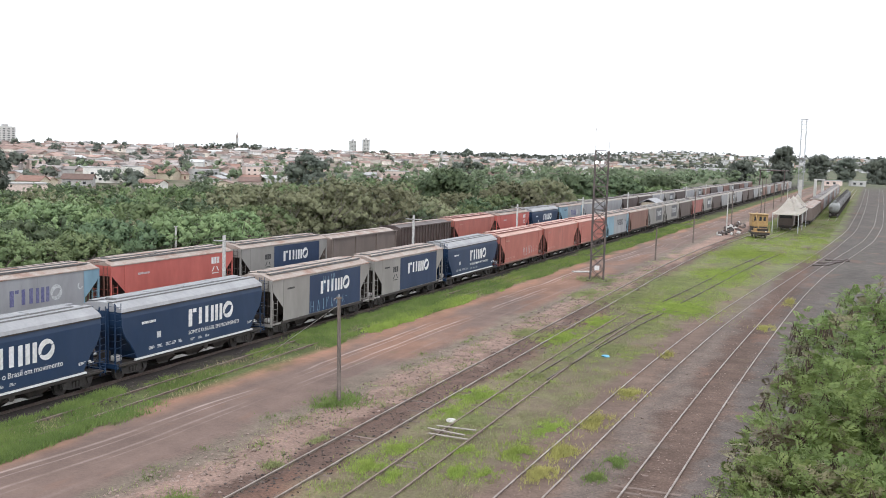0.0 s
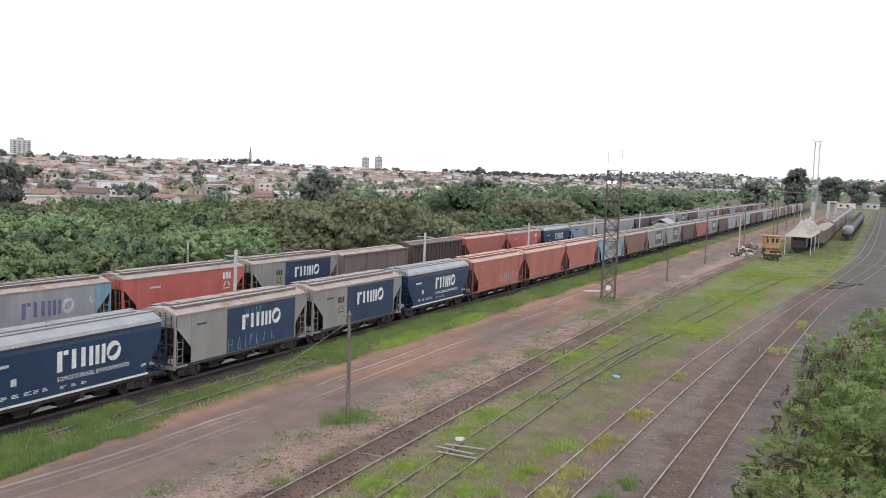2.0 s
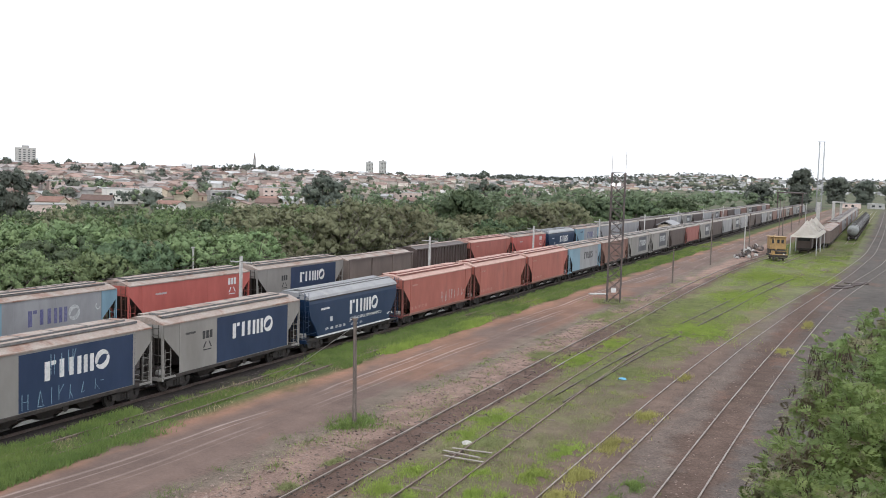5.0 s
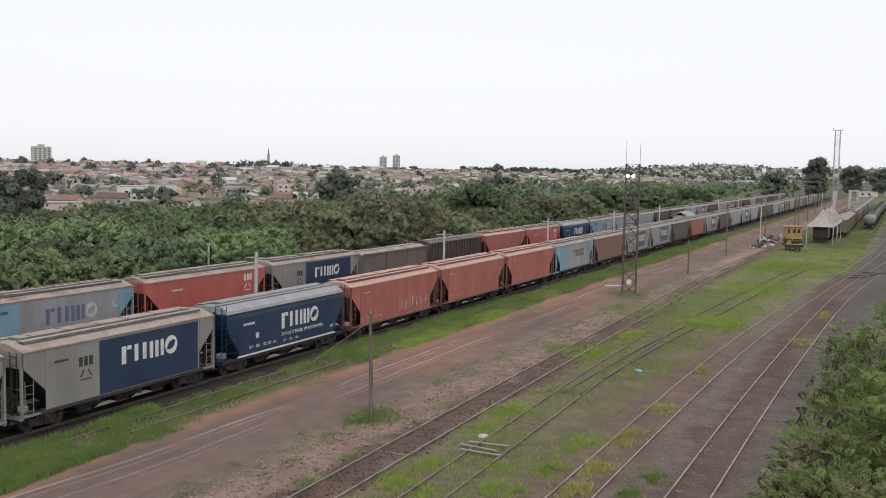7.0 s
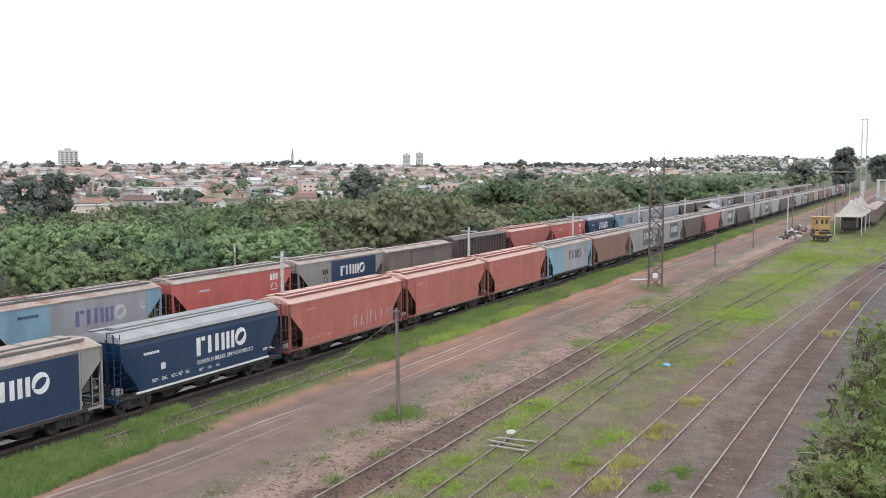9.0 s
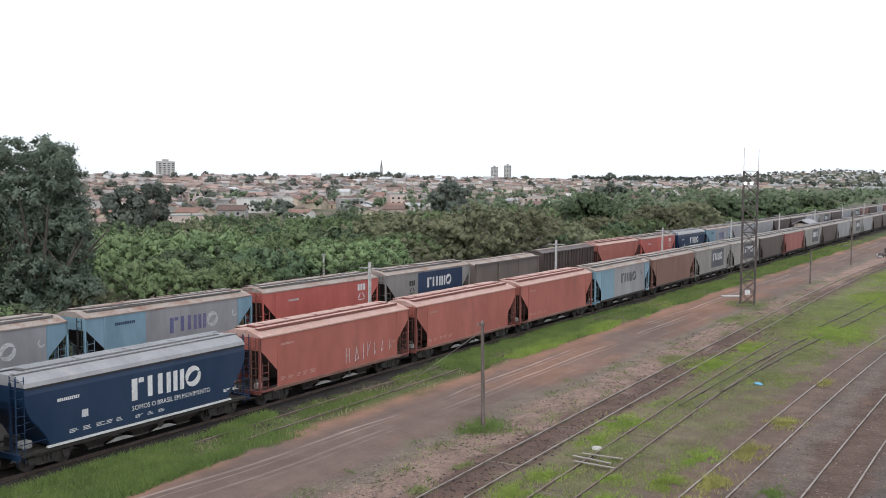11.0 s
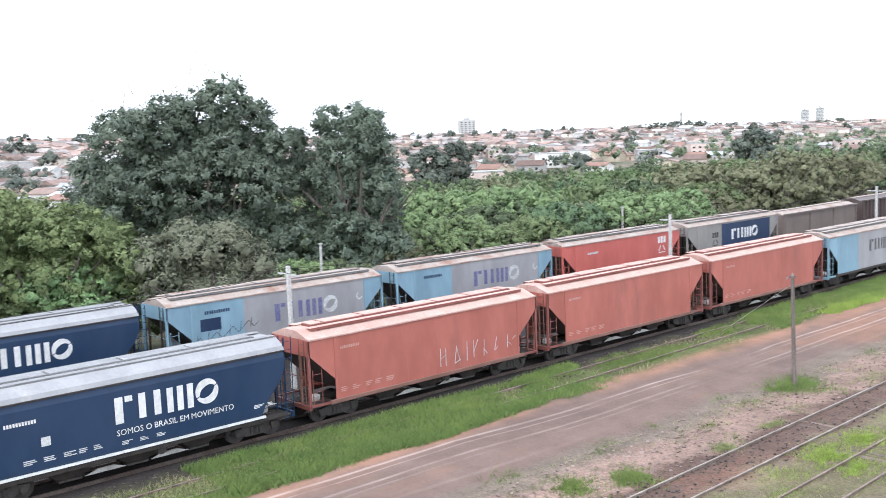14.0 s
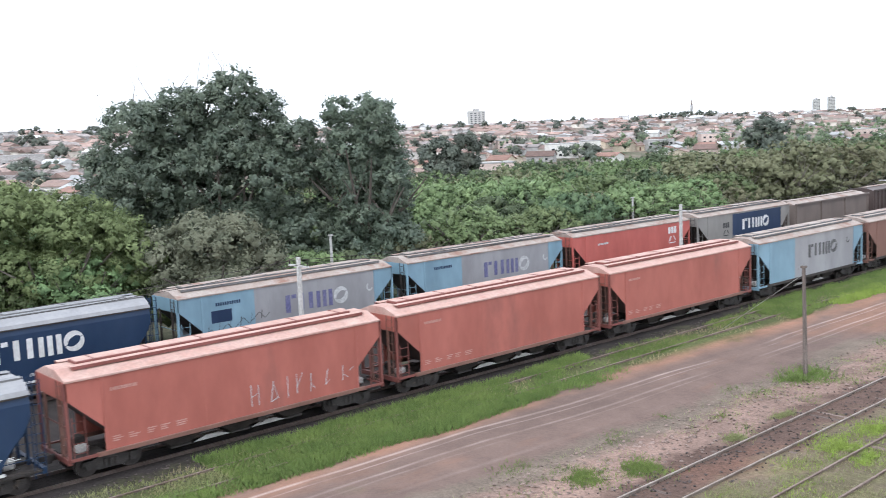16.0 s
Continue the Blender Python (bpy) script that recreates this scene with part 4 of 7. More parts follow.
wagons["sky"] = panelled_hopper("light blue and grey hopper wagon with faded emblem", M_OLDGREY, M_ROOFRUST, (M_VIOLET, -0.6, 2.2, 1.05, 4.5), M_SKY, (-6.05, -2.7, 1.0, 3.95, M_SKY), None, MOVING, ring=M_FADEWHITE)
wagons["sky_moving"] = panelled_hopper("light blue and grey hopper wagon with dark lettering bars", M_OLDGREY, M_ROOFRUST, (M_LETTERGREY, -0.8, 2.3, 0.95, 4.2), M_SKY, (-6.05, -2.7, 1.0, 3.95, M_SKY), None, MOVING, ring=M_LETTERGREY)
wagons["dull_red"] = panelled_hopper("dull brick red hopper wagon with dusty roof", M_DULLRED, M_ROOFDULL, None, M_MAROON, group=MOVING)
wagons["brown"] = panelled_hopper("dull brown hopper wagon with dusty roof", M_BROWN, M_ROOFRUST, group=MOVING)
wagons["dark"] = panelled_hopper("dark brown hopper wagon", M_DARK, M_ROOFDULL, group=MOVING)
wagons["grey"] = panelled_hopper("weathered grey hopper wagon with painted panel", M_GREY, M_ROOFDULL, (M_FADEWHITE, -0.3, 2.35, 0.95, 4.2), None, (-1.0, 4.6, 1.5, 3.8, M_SLATE), None, MOVING)
wagons["plain_grey"] = panelled_hopper("weathered plain grey hopper wagon", M_OLDGREY, M_ROOFDULL, group=MOVING)
wagons["sky_scrawl"] = panelled_hopper("light blue and grey hopper wagon with black scrawl", M_OLDGREY, M_ROOFRUST, (M_VIOLET, -0.6, 2.2, 1.05, 4.5), M_SKY, (-6.05, -2.7, 1.0, 3.95, M_SKY), None, STANDING, [graffiti(-5.9, SCRAWL_BLACK, M_BLACKPAINT)], ring=M_FADEWHITE)
wagons["red_crest"] = panelled_hopper("red hopper wagon with white crest and dusty roof", M_RED, M_ROOFRUST, None, None, None, (M_WHITE, 4.5, 3.1, 1.1), STANDING)
wagons["brown_box"] = gondola("weathered brown freight wagon with flat sides", M_DUSKY, STANDING, 4, M_ROOFRUST, 3.75)
wagons["ribbed"] = gondola("dark ribbed freight wagon with open top", M_DARK, STANDING, 18, M_DARK, 3.95)
wagons["parked_brown"] = gondola("brown freight wagon parked behind the tent", M_DUSKY, PARKED, 8, M_ROOFRUST, 3.6)
for key, m in (("far_grey", M_GREY), ("far_plain", M_OLDGREY), ("far_brown", M_BROWN), ("far_dark", M_DARK)):
    wagons[key] = far_hopper({"far_grey": "weathered grey hopper wagon with painted panel", "far_plain": "weathered plain grey hopper wagon", "far_brown": "dull brown hopper wagon with dusty roof", "far_dark": "dark brown hopper wagon"}[key], m, M_ROOFDULL, MOVING, key == "far_grey")
FAR = {"grey": "far_grey", "plain_grey": "far_plain", "brown": "far_brown", "dark": "far_dark", "ribbed": "far_dark", "orange": "orange", "sky": "far_plain"}
for key in ("orange", "orange_scrawl"):
    number(wagons[key], M_MARK, -5.75, 3.35, 0.13, 11)
    marks(wagons[key], M_MARK, -5.8, 1.5, 3, 5, 0.045)
for key in ("sky", "sky_scrawl"):
    number(wagons[key], M_BLUE, -5.2, 3.3, 0.19, 11, W + 0.006)
number(wagons["red_crest"], M_FADEWHITE, -4.6, 3.1, 0.15, 11)
number(wagons["grey_crest"], M_BLACKPAINT, -5.2, 3.2, 0.12, 10)
number(wagons["grey_scrawl"], M_BLACKPAINT, -5.2, 3.2, 0.12, 10)
part("painted_patch", boxes((W + 0.004, W + 0.01, -5.5, -4.2, 2.35, 3.05)), M_PANEL, wagons["sky_scrawl"], "dark blue painted square")

used = set()


def place(key, x, y, z, group):
    m = pose(x, y, z)
    if key not in used:
        used.add(key)
        wagons[key].matrix_basis = m
        w = wagons[key]
    else:
        w = copy_thing(wagons[key], m)
    return tagged(w, group=group)


FRONT = ["blue_lower", "blue_upper", "grey_scrawl", "grey_crest", "blue_upper", "orange_scrawl", "orange", "orange", "sky_moving", "brown", "grey", "grey", "dark", "dull_red", "grey", "dark", "plain_grey", "grey", "plain_grey", "dark", "dark", "plain_grey", "grey", "brown", "plain_grey", "brown", "grey", "brown", "plain_grey", "grey", "brown", "plain_grey"]
JOINT = 103.3      # the gap before the sixth wagon at the start
moving = []
for i, k in enumerate(FRONT):
    pitch = 2 * (SHORT if i < 5 else LONG) + GAP
    yc = JOINT + (i - 4.5) * pitch
    moving.append((place(FAR[k] if i > 13 else k, FRONT_X, yc, RAIL_TOP, MOVING), yc))

BACK = ["blue_standing", "blue_standing", "sky_scrawl", "sky", "red_crest", "grey_standing", "brown_box", "ribbed", "orange", "red_crest", "blue_standing", "sky", "plain_grey", "plain_grey", "ribbed", "dark", "plain_grey", "grey", "dark", "plain_grey", "grey", "brown", "dark", "plain_grey", "brown", "grey", "dark", "brown", "plain_grey", "brown"]
BACK_PITCH = 16.3
for i, k in enumerate(BACK):
    place(FAR[k] if i > 12 else k, BACK_X, 23.8 + (i - 1.5) * BACK_PITCH, REAR_TOP, STANDING)
for i in range(16):
    place("parked_brown" if i < 3 else ("far_brown", "far_plain", "far_grey")[i % 3], PARK_X - 0.1 * i, 236 + i * 16.0, RAIL_TOP, PARKED)
for key in set(wagons) - used:
    for o in (*wagons[key].children_recursive, wagons[key]):
        bpy.data.objects.remove(o)

# ---- trees ----
LEAF_BRIGHT = leaf_material("leaves_fresh_green", (0.135, 0.192, 0.088), (0.235, 0.3, 0.138))
LEAF_MID = leaf_material("leaves_mid_green", (0.118, 0.176, 0.08), (0.205, 0.276, 0.122))
LEAF_DARK = leaf_material("leaves_dark_green", (0.08, 0.12, 0.066), (0.135, 0.182, 0.092))
LEAF_DRY = leaf_material("leaves_grey_brown", (0.168, 0.178, 0.1), (0.24, 0.245, 0.142))
LEAF_PALE = leaf_material("leaves_pale_green", (0.13, 0.175, 0.095), (0.2, 0.25, 0.14))
# far foliage, lightened and greyed: distance haze put into the leaf colours
LEAF_FAR = leaf_material("leaves_far_green", (0.125, 0.16, 0.095), (0.19, 0.23, 0.135), patch=9)
LEAF_FARHAZE = leaf_material("leaves_far_hazy_dark", (0.11, 0.13, 0.108), (0.165, 0.185, 0.145), patch=6)
LEAF_GREYGREEN = leaf_material("leaves_grey_green", (0.135, 0.15, 0.1), (0.21, 0.215, 0.145), vary=0.2)
M_PALEBARK = material("pale_bark", (0.27, 0.24, 0.205), (0.2, 0.175, 0.15), 0.5, rough=0.95, bump=0.4)
M_BARK = material("bark", (0.1, 0.08, 0.065), (0.17, 0.15, 0.13), 0.5, rough=0.95, bump=0.6, stretch=(3, 3, 0.5))


# the shaded heart of a leaf clump: a small uneven eight-sided kernel
BLOB_V = np.array([(1, 0, 0), (-1, 0, 0), (0, 1, 0), (0, -1, 0), (0, 0, 1), (0, 0, -1)], float)
BLOB_F = np.array([(0, 2, 4), (2, 1, 4), (1, 3, 4), (3, 0, 4), (2, 0, 5), (1, 2, 5), (3, 1, 5), (0, 3, 5)])


def crown_clumps(r, lobes, m, fill, clump):
    """Clump centres over uneven lobes (cx, cy, cz, rx, ry, rz), the way out at each, and sizes."""
    lobes = np.array(lobes)
    w = lobes[:, 3] * lobes[:, 4]
    pick = r.choice(len(lobes), m, p=w / w.sum())
    d = r.normal(size=(m, 3))
    d[:, 2] = np.where(d[:, 2] < -0.35, -d[:, 2], d[:, 2])
    d /= np.linalg.norm(d, axis=1, keepdims=True)
    rad = 1 - fill * r.random(m) ** 2.2
    return lobes[pick, :3] + d * lobes[pick, 3:] * rad[:, None], d, clump * r.uniform(0.55, 1.3, m)


def crown_points(r, lobes, n, fill=0.5, clump=0.75, per=36):
    """Leaf places in clumps over the lobes, and the way each leaf faces."""
    return leaf_places(r, *crown_clumps(r, lobes, max(4, n // per), fill, clump), per)


def leaf_places(r, c, d, size, per):
    k = np.repeat(np.arange(len(c)), per)
    q = r.normal(size=(len(k), 3)) + 0.5 * d[k] + np.array([0, 0, 0.35])
    q /= np.linalg.norm(q, axis=1, keepdims=True)
    p = c[k] + q * (size[k] * (0.42 + 0.8 * r.random(len(k))))[:, None] * np.array([1, 1, 0.8])
    face = 0.45 * q + 0.85 * d[k] + np.array([0, 0, 0.3])
    return p, face / np.linalg.norm(face, axis=1, keepdims=True)


def unit(a):
    return a / np.maximum(np.linalg.norm(a, axis=-1, keepdims=True), 1e-6)


def crown_parts(r, lobes, m, fill, clump, per, leaf, kernel=(0.48, 0.8)):
    """Vertices, triangles and normals of a crown: m clumps, each of per pointed leaves round a small kernel. The leaves
    of a clump lie like shingles, so they are shaded by the bulge of the clump and of its lobe."""
    c, d, size = crown_clumps(r, lobes, m, fill, clump)
    nv = len(BLOB_V)
    v = c[:, None, :] + BLOB_V[None] * (size[:, None] * r.uniform(*kernel, (m, nv)))[:, :, None] * np.array([1, 1, 0.8])
    f = BLOB_F[None] + (np.arange(m) * nv)[:, None, None]
    kn = unit(0.7 * d[:, None, :] + 0.5 * BLOB_V[None])
    v, f, kn = v.reshape(-1, 3), f.reshape(-1, 3), kn.reshape(-1, 3)
    p, _ = leaf_places(r, c, d, size, per)
    k = np.repeat(np.arange(m), per)
    n = len(p)
    up = unit(0.62 * d[k] + 0.75 * unit(p - c[k]) + np.array([0, 0, 0.12]))
    lie = unit(up + 0.42 * r.normal(size=(n, 3)))
    a = r.normal(size=(n, 3))
    a = unit(a - lie * np.sum(a * lie, 1, keepdims=True))
    b = np.cross(lie, a)
    ln = (leaf * r.uniform(0.6, 1.4, n))[:, None]
    lv = np.stack([p - a * ln * 0.4 + b * ln * 0.3, p - a * ln * 0.4 - b * ln * 0.3, p + a * ln * 0.6 - lie * ln * 0.1], 1).reshape(-1, 3)
    lt = np.arange(3 * n).reshape(n, 3) + len(v)
    ln_ = np.repeat(unit(up + 0.16 * r.normal(size=(n, 3))), 3, axis=0)
    return np.concatenate([v, lv]), np.concatenate([f, lt]), np.concatenate([kn, ln_])


def crown_mesh(*args):
    v, f, q = crown_parts(*args)
    return arrays("crown", v, f, normals=q)


def limb_mesh(h, spread, r, n=7, thick=0.22, trunk_share=0.35):
    """A tapered trunk and limbs that fork."""
    bm = bmesh.new()
    fork = Vector((r.normal(0, 0.2), r.normal(0, 0.2), h * trunk_share))
    rod(bm, (0, 0, -0.6), fork, thick, 7, thick * 0.75)
    for k in range(n):
        a = 2 * math.pi * (k + r.random() * 0.6) / n
        mid = fork + Vector((math.cos(a) * spread * 0.4, math.sin(a) * spread * 0.4, h * r.uniform(0.15, 0.3)))
        tip = mid + Vector((math.cos(a + r.normal(0, 0.3)) * spread * 0.4, math.sin(a) * spread * 0.4, h * r.uniform(0.15, 0.3)))
        rod(bm, fork, mid, thick * 0.5, 5, thick * 0.32)
        rod(bm, mid, tip, thick * 0.32, 5, thick * 0.1)
        for j in range(2):
            end = mid + Vector((r.normal(0, spread * 0.3), r.normal(0, spread * 0.3), h * r.uniform(0.1, 0.28)))
            rod(bm, mid, end, thick * 0.22, 4, thick * 0.06)
    return bm


def tree_model(label, h, spread, leaves, leaf, mat, seed, lobes=8, low=0.28, fill=0.5, group="wood behind the yard", name="broadleaf_tree"):
    r = np.random.default_rng(seed)
    t = thing(name, label, "tree", group)
    part("trunk", limb_mesh(h * 0.9, spread, r, thick=0.03 * h), M_BARK, t)
    lb = []
    for k in range(lobes):  # domes packed over a rounded crown
        a, q = 2.4 * k + r.uniform(-0.4, 0.4), math.sqrt((k + 0.5) / lobes) * spread * 0.78
        s = spread * r.uniform(0.34, 0.5)
        z = h * (low + (0.86 - low) * math.sqrt(max(0.0, 1 - (q / spread) ** 2)) * r.uniform(0.86, 1.0)) - 0.4 * s
        lb.append((q * math.cos(a), q * math.sin(a), z, s, s, s * r.uniform(0.7, 0.9)))
    lb.append((0, 0, h * 0.45, spread * 0.75, spread * 0.75, h * 0.25))
    part("crown", crown_mesh(r, lb, leaves // 11, fill * 0.2, 0.6, 19 if fill < 0.6 else 16, leaf), mat, t)
    return t


def put_tree(model, x, y, size, turn, z=None, squash=1.0, first=False, label=""):
    z = float(height(x, y)) if z is None else z
    t = model if first else copy_thing(model, Matrix())
    t.matrix_basis = pose(x, y, z, 0, 0, turn)
    t.scale = (size, size, size * squash)
    return tagged(t, label)


# models, placed first where the camera sees them best
bright = tree_model("bushy fresh green tree behind the trains", 9, 5.2, 3300, 0.28, LEAF_BRIGHT, 1)
mid = tree_model("rounded mid green tree in the wood", 9, 5.0, 3200, 0.28, LEAF_MID, 2)
dry = tree_model("sparse greyish tree with showing twigs", 9, 5.4, 2600, 0.26, LEAF_DRY, 3)
dark = tree_model("dense dark green tree in the wood", 9, 4.8, 3200, 0.28, LEAF_DARK, 4)
pale = tree_model("low pale green bush beside the rear siding", 4.5, 3.2, 1500, 0.3, LEAF_PALE, 5, low=0.15)
models = {"bright": bright, "mid": mid, "dry": dry, "dark": dark, "pale": pale}
for k, (key, label, spread, mat) in enumerate((("bright", "bushy fresh green tree behind the trains", 5.2, LEAF_BRIGHT), ("mid", "rounded mid green tree in the wood", 5.0, LEAF_MID), ("dry", "sparse greyish tree with showing twigs", 5.4, LEAF_DRY), ("dark", "dense dark green tree in the wood", 4.8, LEAF_DARK))):
    models[key + "_far"] = tree_model(label, 9, spread, 1500, 0.42, mat, 31 + k)
fresh = set(models)


def plant(key, x, y, size=1.0, squash=1.0, z=None):
    if math.hypot(x, y) > 122 and key + "_far" in models:
        key += "_far"
    put_tree(models[key], x, y, size, float(rng.uniform(0, 360)), z, squash, first=key in fresh)
    fresh.discard(key)


# the edge of the wood, behind the rear siding
r2 = np.random.default_rng(21)
y = -20.0
while y < 330:
    far = y > 95
    key = r2.choice(["pale", "pale", "mid", "pale"]) if y < 40 else r2.choice(["bright", "bright", "mid", "pale", "dry"]) if y < 78 else r2.choice(["dry", "dry", "mid", "dark", "pale"]) if y < 150 else r2.choice(["mid", "dark", "bright"])
    plant(key, -60.5 - r2.random() * 5, y, r2.uniform(0.6, 0.85) if key != "pale" else r2.uniform(0.8, 1.2))
    y += r2.uniform(4.5, 7.5)
# ranks behind
for rank, (d0, d1, n, lo, hi) in enumerate([(69, 80, 36, 0.7, 1.0), (82, 100, 38, 0.75, 1.1), (102, 130, 42, 0.8, 1.15)]):
    for k in range(n):
        y = -10 + (k + r2.random()) * (400 + 60 * rank) / n
        x = -r2.uniform(d0, d1)
        az = math.degrees(math.atan2(-x, y))
        key = r2.choice(["bright", "mid", "dark"]) if az > 37 else r2.choice(["mid", "dark", "mid", "dry"]) if az > 32 else r2.choice(["dry", "dry", "dry", "mid"]) if az > 22 else r2.choice(["mid", "dark", "mid", "bright"])
        plant(key, x, y, r2.uniform(lo, hi), r2.uniform(0.8, 1.0))

# the large crowns that stand up out of the wood: bearing, distance, top, kind
for az, dist, top, key in ((44.4, 106, 7.9, "bright"), (48.3, 104, 7.6, "bright"), (41.2, 92, 7.3, "dark"), (37.9, 96, 7.4, "bright"), (35.4, 100, 7.3, "bright"), (46.2, 96, 6.9, "dark"), (51.5, 100, 7.3, "bright"), (39.4, 112, 7.4, "mid"), (33.2, 118, 7.0, "mid"), (42.8, 124, 7.2, "bright"), (47.0, 126, 7.0, "mid"), (50.0, 130, 6.6, "bright"), (36.8, 130, 6.8, "dark"), (75.5, 88, 9.4, "mid"), (67.0, 96, 8.6, "mid"), (73.0, 104, 9.2, "bright")):
    tx, ty = -dist * math.sin(radians(az)), dist * math.cos(radians(az))
    plant(key, tx, ty, (top - float(height(tx, ty))) / 8.8)

# the two great dark trees and the broad green one beside them
LEAF_BIG = leaf_material("leaves_glossy_dark", (0.112, 0.15, 0.112), (0.188, 0.228, 0.158), 0.3, vary=0.25)
LEAF_BROAD = leaf_material("leaves_broad_green", (0.15, 0.2, 0.085), (0.25, 0.305, 0.135), 0.3, vary=0.2)
LEAF_BIG.node_tree.nodes["Principled BSDF"].inputs["Roughness"].default_value = 0.5
LEAF_BIG.node_tree.nodes["Principled BSDF"].inputs["Specular IOR Level"].default_value = 0.4


def great_tree(label, x, y, h, lobes, leaves, leaf, mat, seed, twigs=0, clump=0.8, bare=False):
    r = np.random.default_rng(seed)
    z = float(height(x, y))
    t = thing("great_tree", label, "tree", "", pose(x, y, z))
    bm = limb_mesh(h * 0.85, 6, r, 9, 0.45, 0.3)
    part("trunk", bm, M_PALEBARK if bare else M_BARK, t)
    if bare:  # pale limbs that fork and show through the thin leaves
        az = math.atan2(-x, y)
        fx, fy = math.cos(az), math.sin(az)
        for k in range(5):
            bm = bmesh.new()
            s0, s1 = r.uniform(-2.5, 2.5), r.uniform(-0.5, 0.5)
            a = Vector((s0 * 0.5 * fx + 2.0 * fy, s0 * 0.5 * fy - 2.0 * fx, h * 0.35))
            for j in range(4):
                b = a + Vector(((s0 * 0.18 + s1 * r.uniform(-1, 1)) * fx, (s0 * 0.18 + s1 * r.uniform(-1, 1)) * fy, h * r.uniform(0.09, 0.14)))
                rod(bm, a, b, 0.065 - 0.013 * j, 5, 0.052 - 0.013 * j)
                side = r.choice([-1, 1]) * r.uniform(0.6, 1.4)
                rod(bm, b, b + Vector((side * fx + 0.3 * fy, side * fy - 0.3 * fx, h * 0.1)), 0.028, 4, 0.01)
                a = b
            part("bare_limb", bm, M_PALEBARK, t, "pale bare limb")
    part("crown", crown_mesh(r, lobes, leaves // 12, 0.18, clump * 0.84, 40 if math.hypot(x, y) < 100 else 18, leaf * (0.72 if math.hypot(x, y) < 100 else 0.9), (0.36, 0.62) if math.hypot(x, y) < 100 else (0.48, 0.8)), mat, t)
    if twigs:
        for s, z0 in ((-7.2, 13.5), (-6.6, 14.5), (-5.6, 15.0), (-4.6, 15.6), (-3.9, 15.6), (-3.0, 15.8), (-1.2, 16.2), (-0.4, 16.4), (0.6, 16.6), (1.2, 17.2)):
            bm = bmesh.new()
            az = math.atan2(-x, y)
            a = Vector((s * math.cos(az), s * math.sin(az), z0 - z - 1.5))
            lean = r.normal(0, 0.25)
            for j in range(5):
                b = a + Vector((lean * math.cos(az) + r.normal(0, 0.18), lean * math.sin(az) + r.normal(0, 0.18), r.uniform(0.75, 1.1)))
                rod(bm, a, b, 0.06 - 0.009 * j, 4, 0.051 - 0.009 * j)
                if j > 1:
                    rod(bm, b, b + Vector((r.normal(0, 0.5), r.normal(0, 0.5), 0.6)), 0.02, 3, 0.008)
                a = b
            part("bare_twig", bm, M_BARK, t, "bare grey twig above the crown")
    return t


def by_bearing(az, dist):
    """A place at a bearing left of the tracks and a distance."""
    return -dist * math.sin(radians(az)), dist * math.cos(radians(az))


def seen_lobes(az, dist, outline, depth=3.0, core=()):
    """Crown lobes from (sideways, top height, radius), spread in depth; sideways is to the right as seen from the bridge."""
    ux, uy = math.cos(radians(az)), math.sin(radians(az))
    out = []
    for s, top, r in (*outline, *core):
        for j in (-1, 0, 1):
            q = j * depth * 0.6 + gr.normal(0, 0.5)
            out.append((s * ux - q * uy + gr.normal(0, 0.3), s * uy + q * ux, top - r * 0.85 - abs(j) * 0.8, r, r, r * 0.9))
    return out


gr = np.random.default_rng(5)


def seen_tree(label, az, dist, outline, leaves, leaf, mat, seed, depth=3.0, twigs=0, clump=0.8, bare=False):
    x, y = by_bearing(az, dist)
    z = float(height(x, y))
    lobes = seen_lobes(az, dist, [(s, t - z, r) for s, t, r in outline], depth)
    return great_tree(label, x, y, max(t for _, t, _ in outline) - z, lobes, leaves, leaf, mat, seed, twigs, clump, bare)


seen_tree("great dark evergreen tree with dense crown and bare twigs", 61.5, 84, [(-8.6, 12.6, 2.0), (-9.4, 10.0, 1.8), (-9.6, 7.4, 2.0), (-8.2, 9.5, 2.4), (-7.4, 6.0, 2.6), (-6.2, 15.9, 2.3), (-6.0, 11.5, 3.0), (-3.5, 16.8, 2.4), (-3.4, 12.8, 3.2), (-3.0, 8.8, 3.2), (-0.4, 17.2, 2.3), (0.2, 13.0, 3.4), (-2.0, 15.0, 3.0), (1.4, 15.2, 2.8), (-4.6, 13.4, 3.0), (0.5, 8.5, 3.4), (1.7, 18.4, 1.7), (1.0, 5.0, 3.2), (-4.0, 5.5, 3.0), (5.0, 4.6, 3.0), (3.6, 16.6, 2.2), (3.6, 12.5, 3.2), (4.0, 8.0, 3.2), (6.0, 14.4, 2.2), (6.4, 11.0, 2.8), (7.6, 12.0, 2.0), (6.8, 7.5, 2.8)], 42000, 0.36, LEAF_BIG, 11, 3.6, 13)
seen_tree("tall slender dark tree with ragged crown", 53.3, 82, [(-1.8, 15.6, 1.1), (0.3, 15.9, 1.3), (1.6, 15.2, 1.0), (-1.3, 14.4, 1.5), (0.9, 14.3, 1.6), (2.2, 13.4, 1.2), (-1.2, 13.0, 1.8), (1.2, 12.6, 1.9), (-2.2, 11.6, 1.3), (2.7, 11.2, 1.3), (-0.8, 10.5, 2.0), (1.6, 10.3, 2.0), (2.6, 9.0, 1.5), (-0.5, 7.8, 2.2), (1.4, 7.0, 2.2), (0.2, 4.8, 2.4), (-1.6, 6.0, 2.2), (2.4, 6.0, 2.0), (0.5, 3.0, 2.6)], 16000, 0.34, LEAF_BIG, 12, 1.6, 0, 0.7)
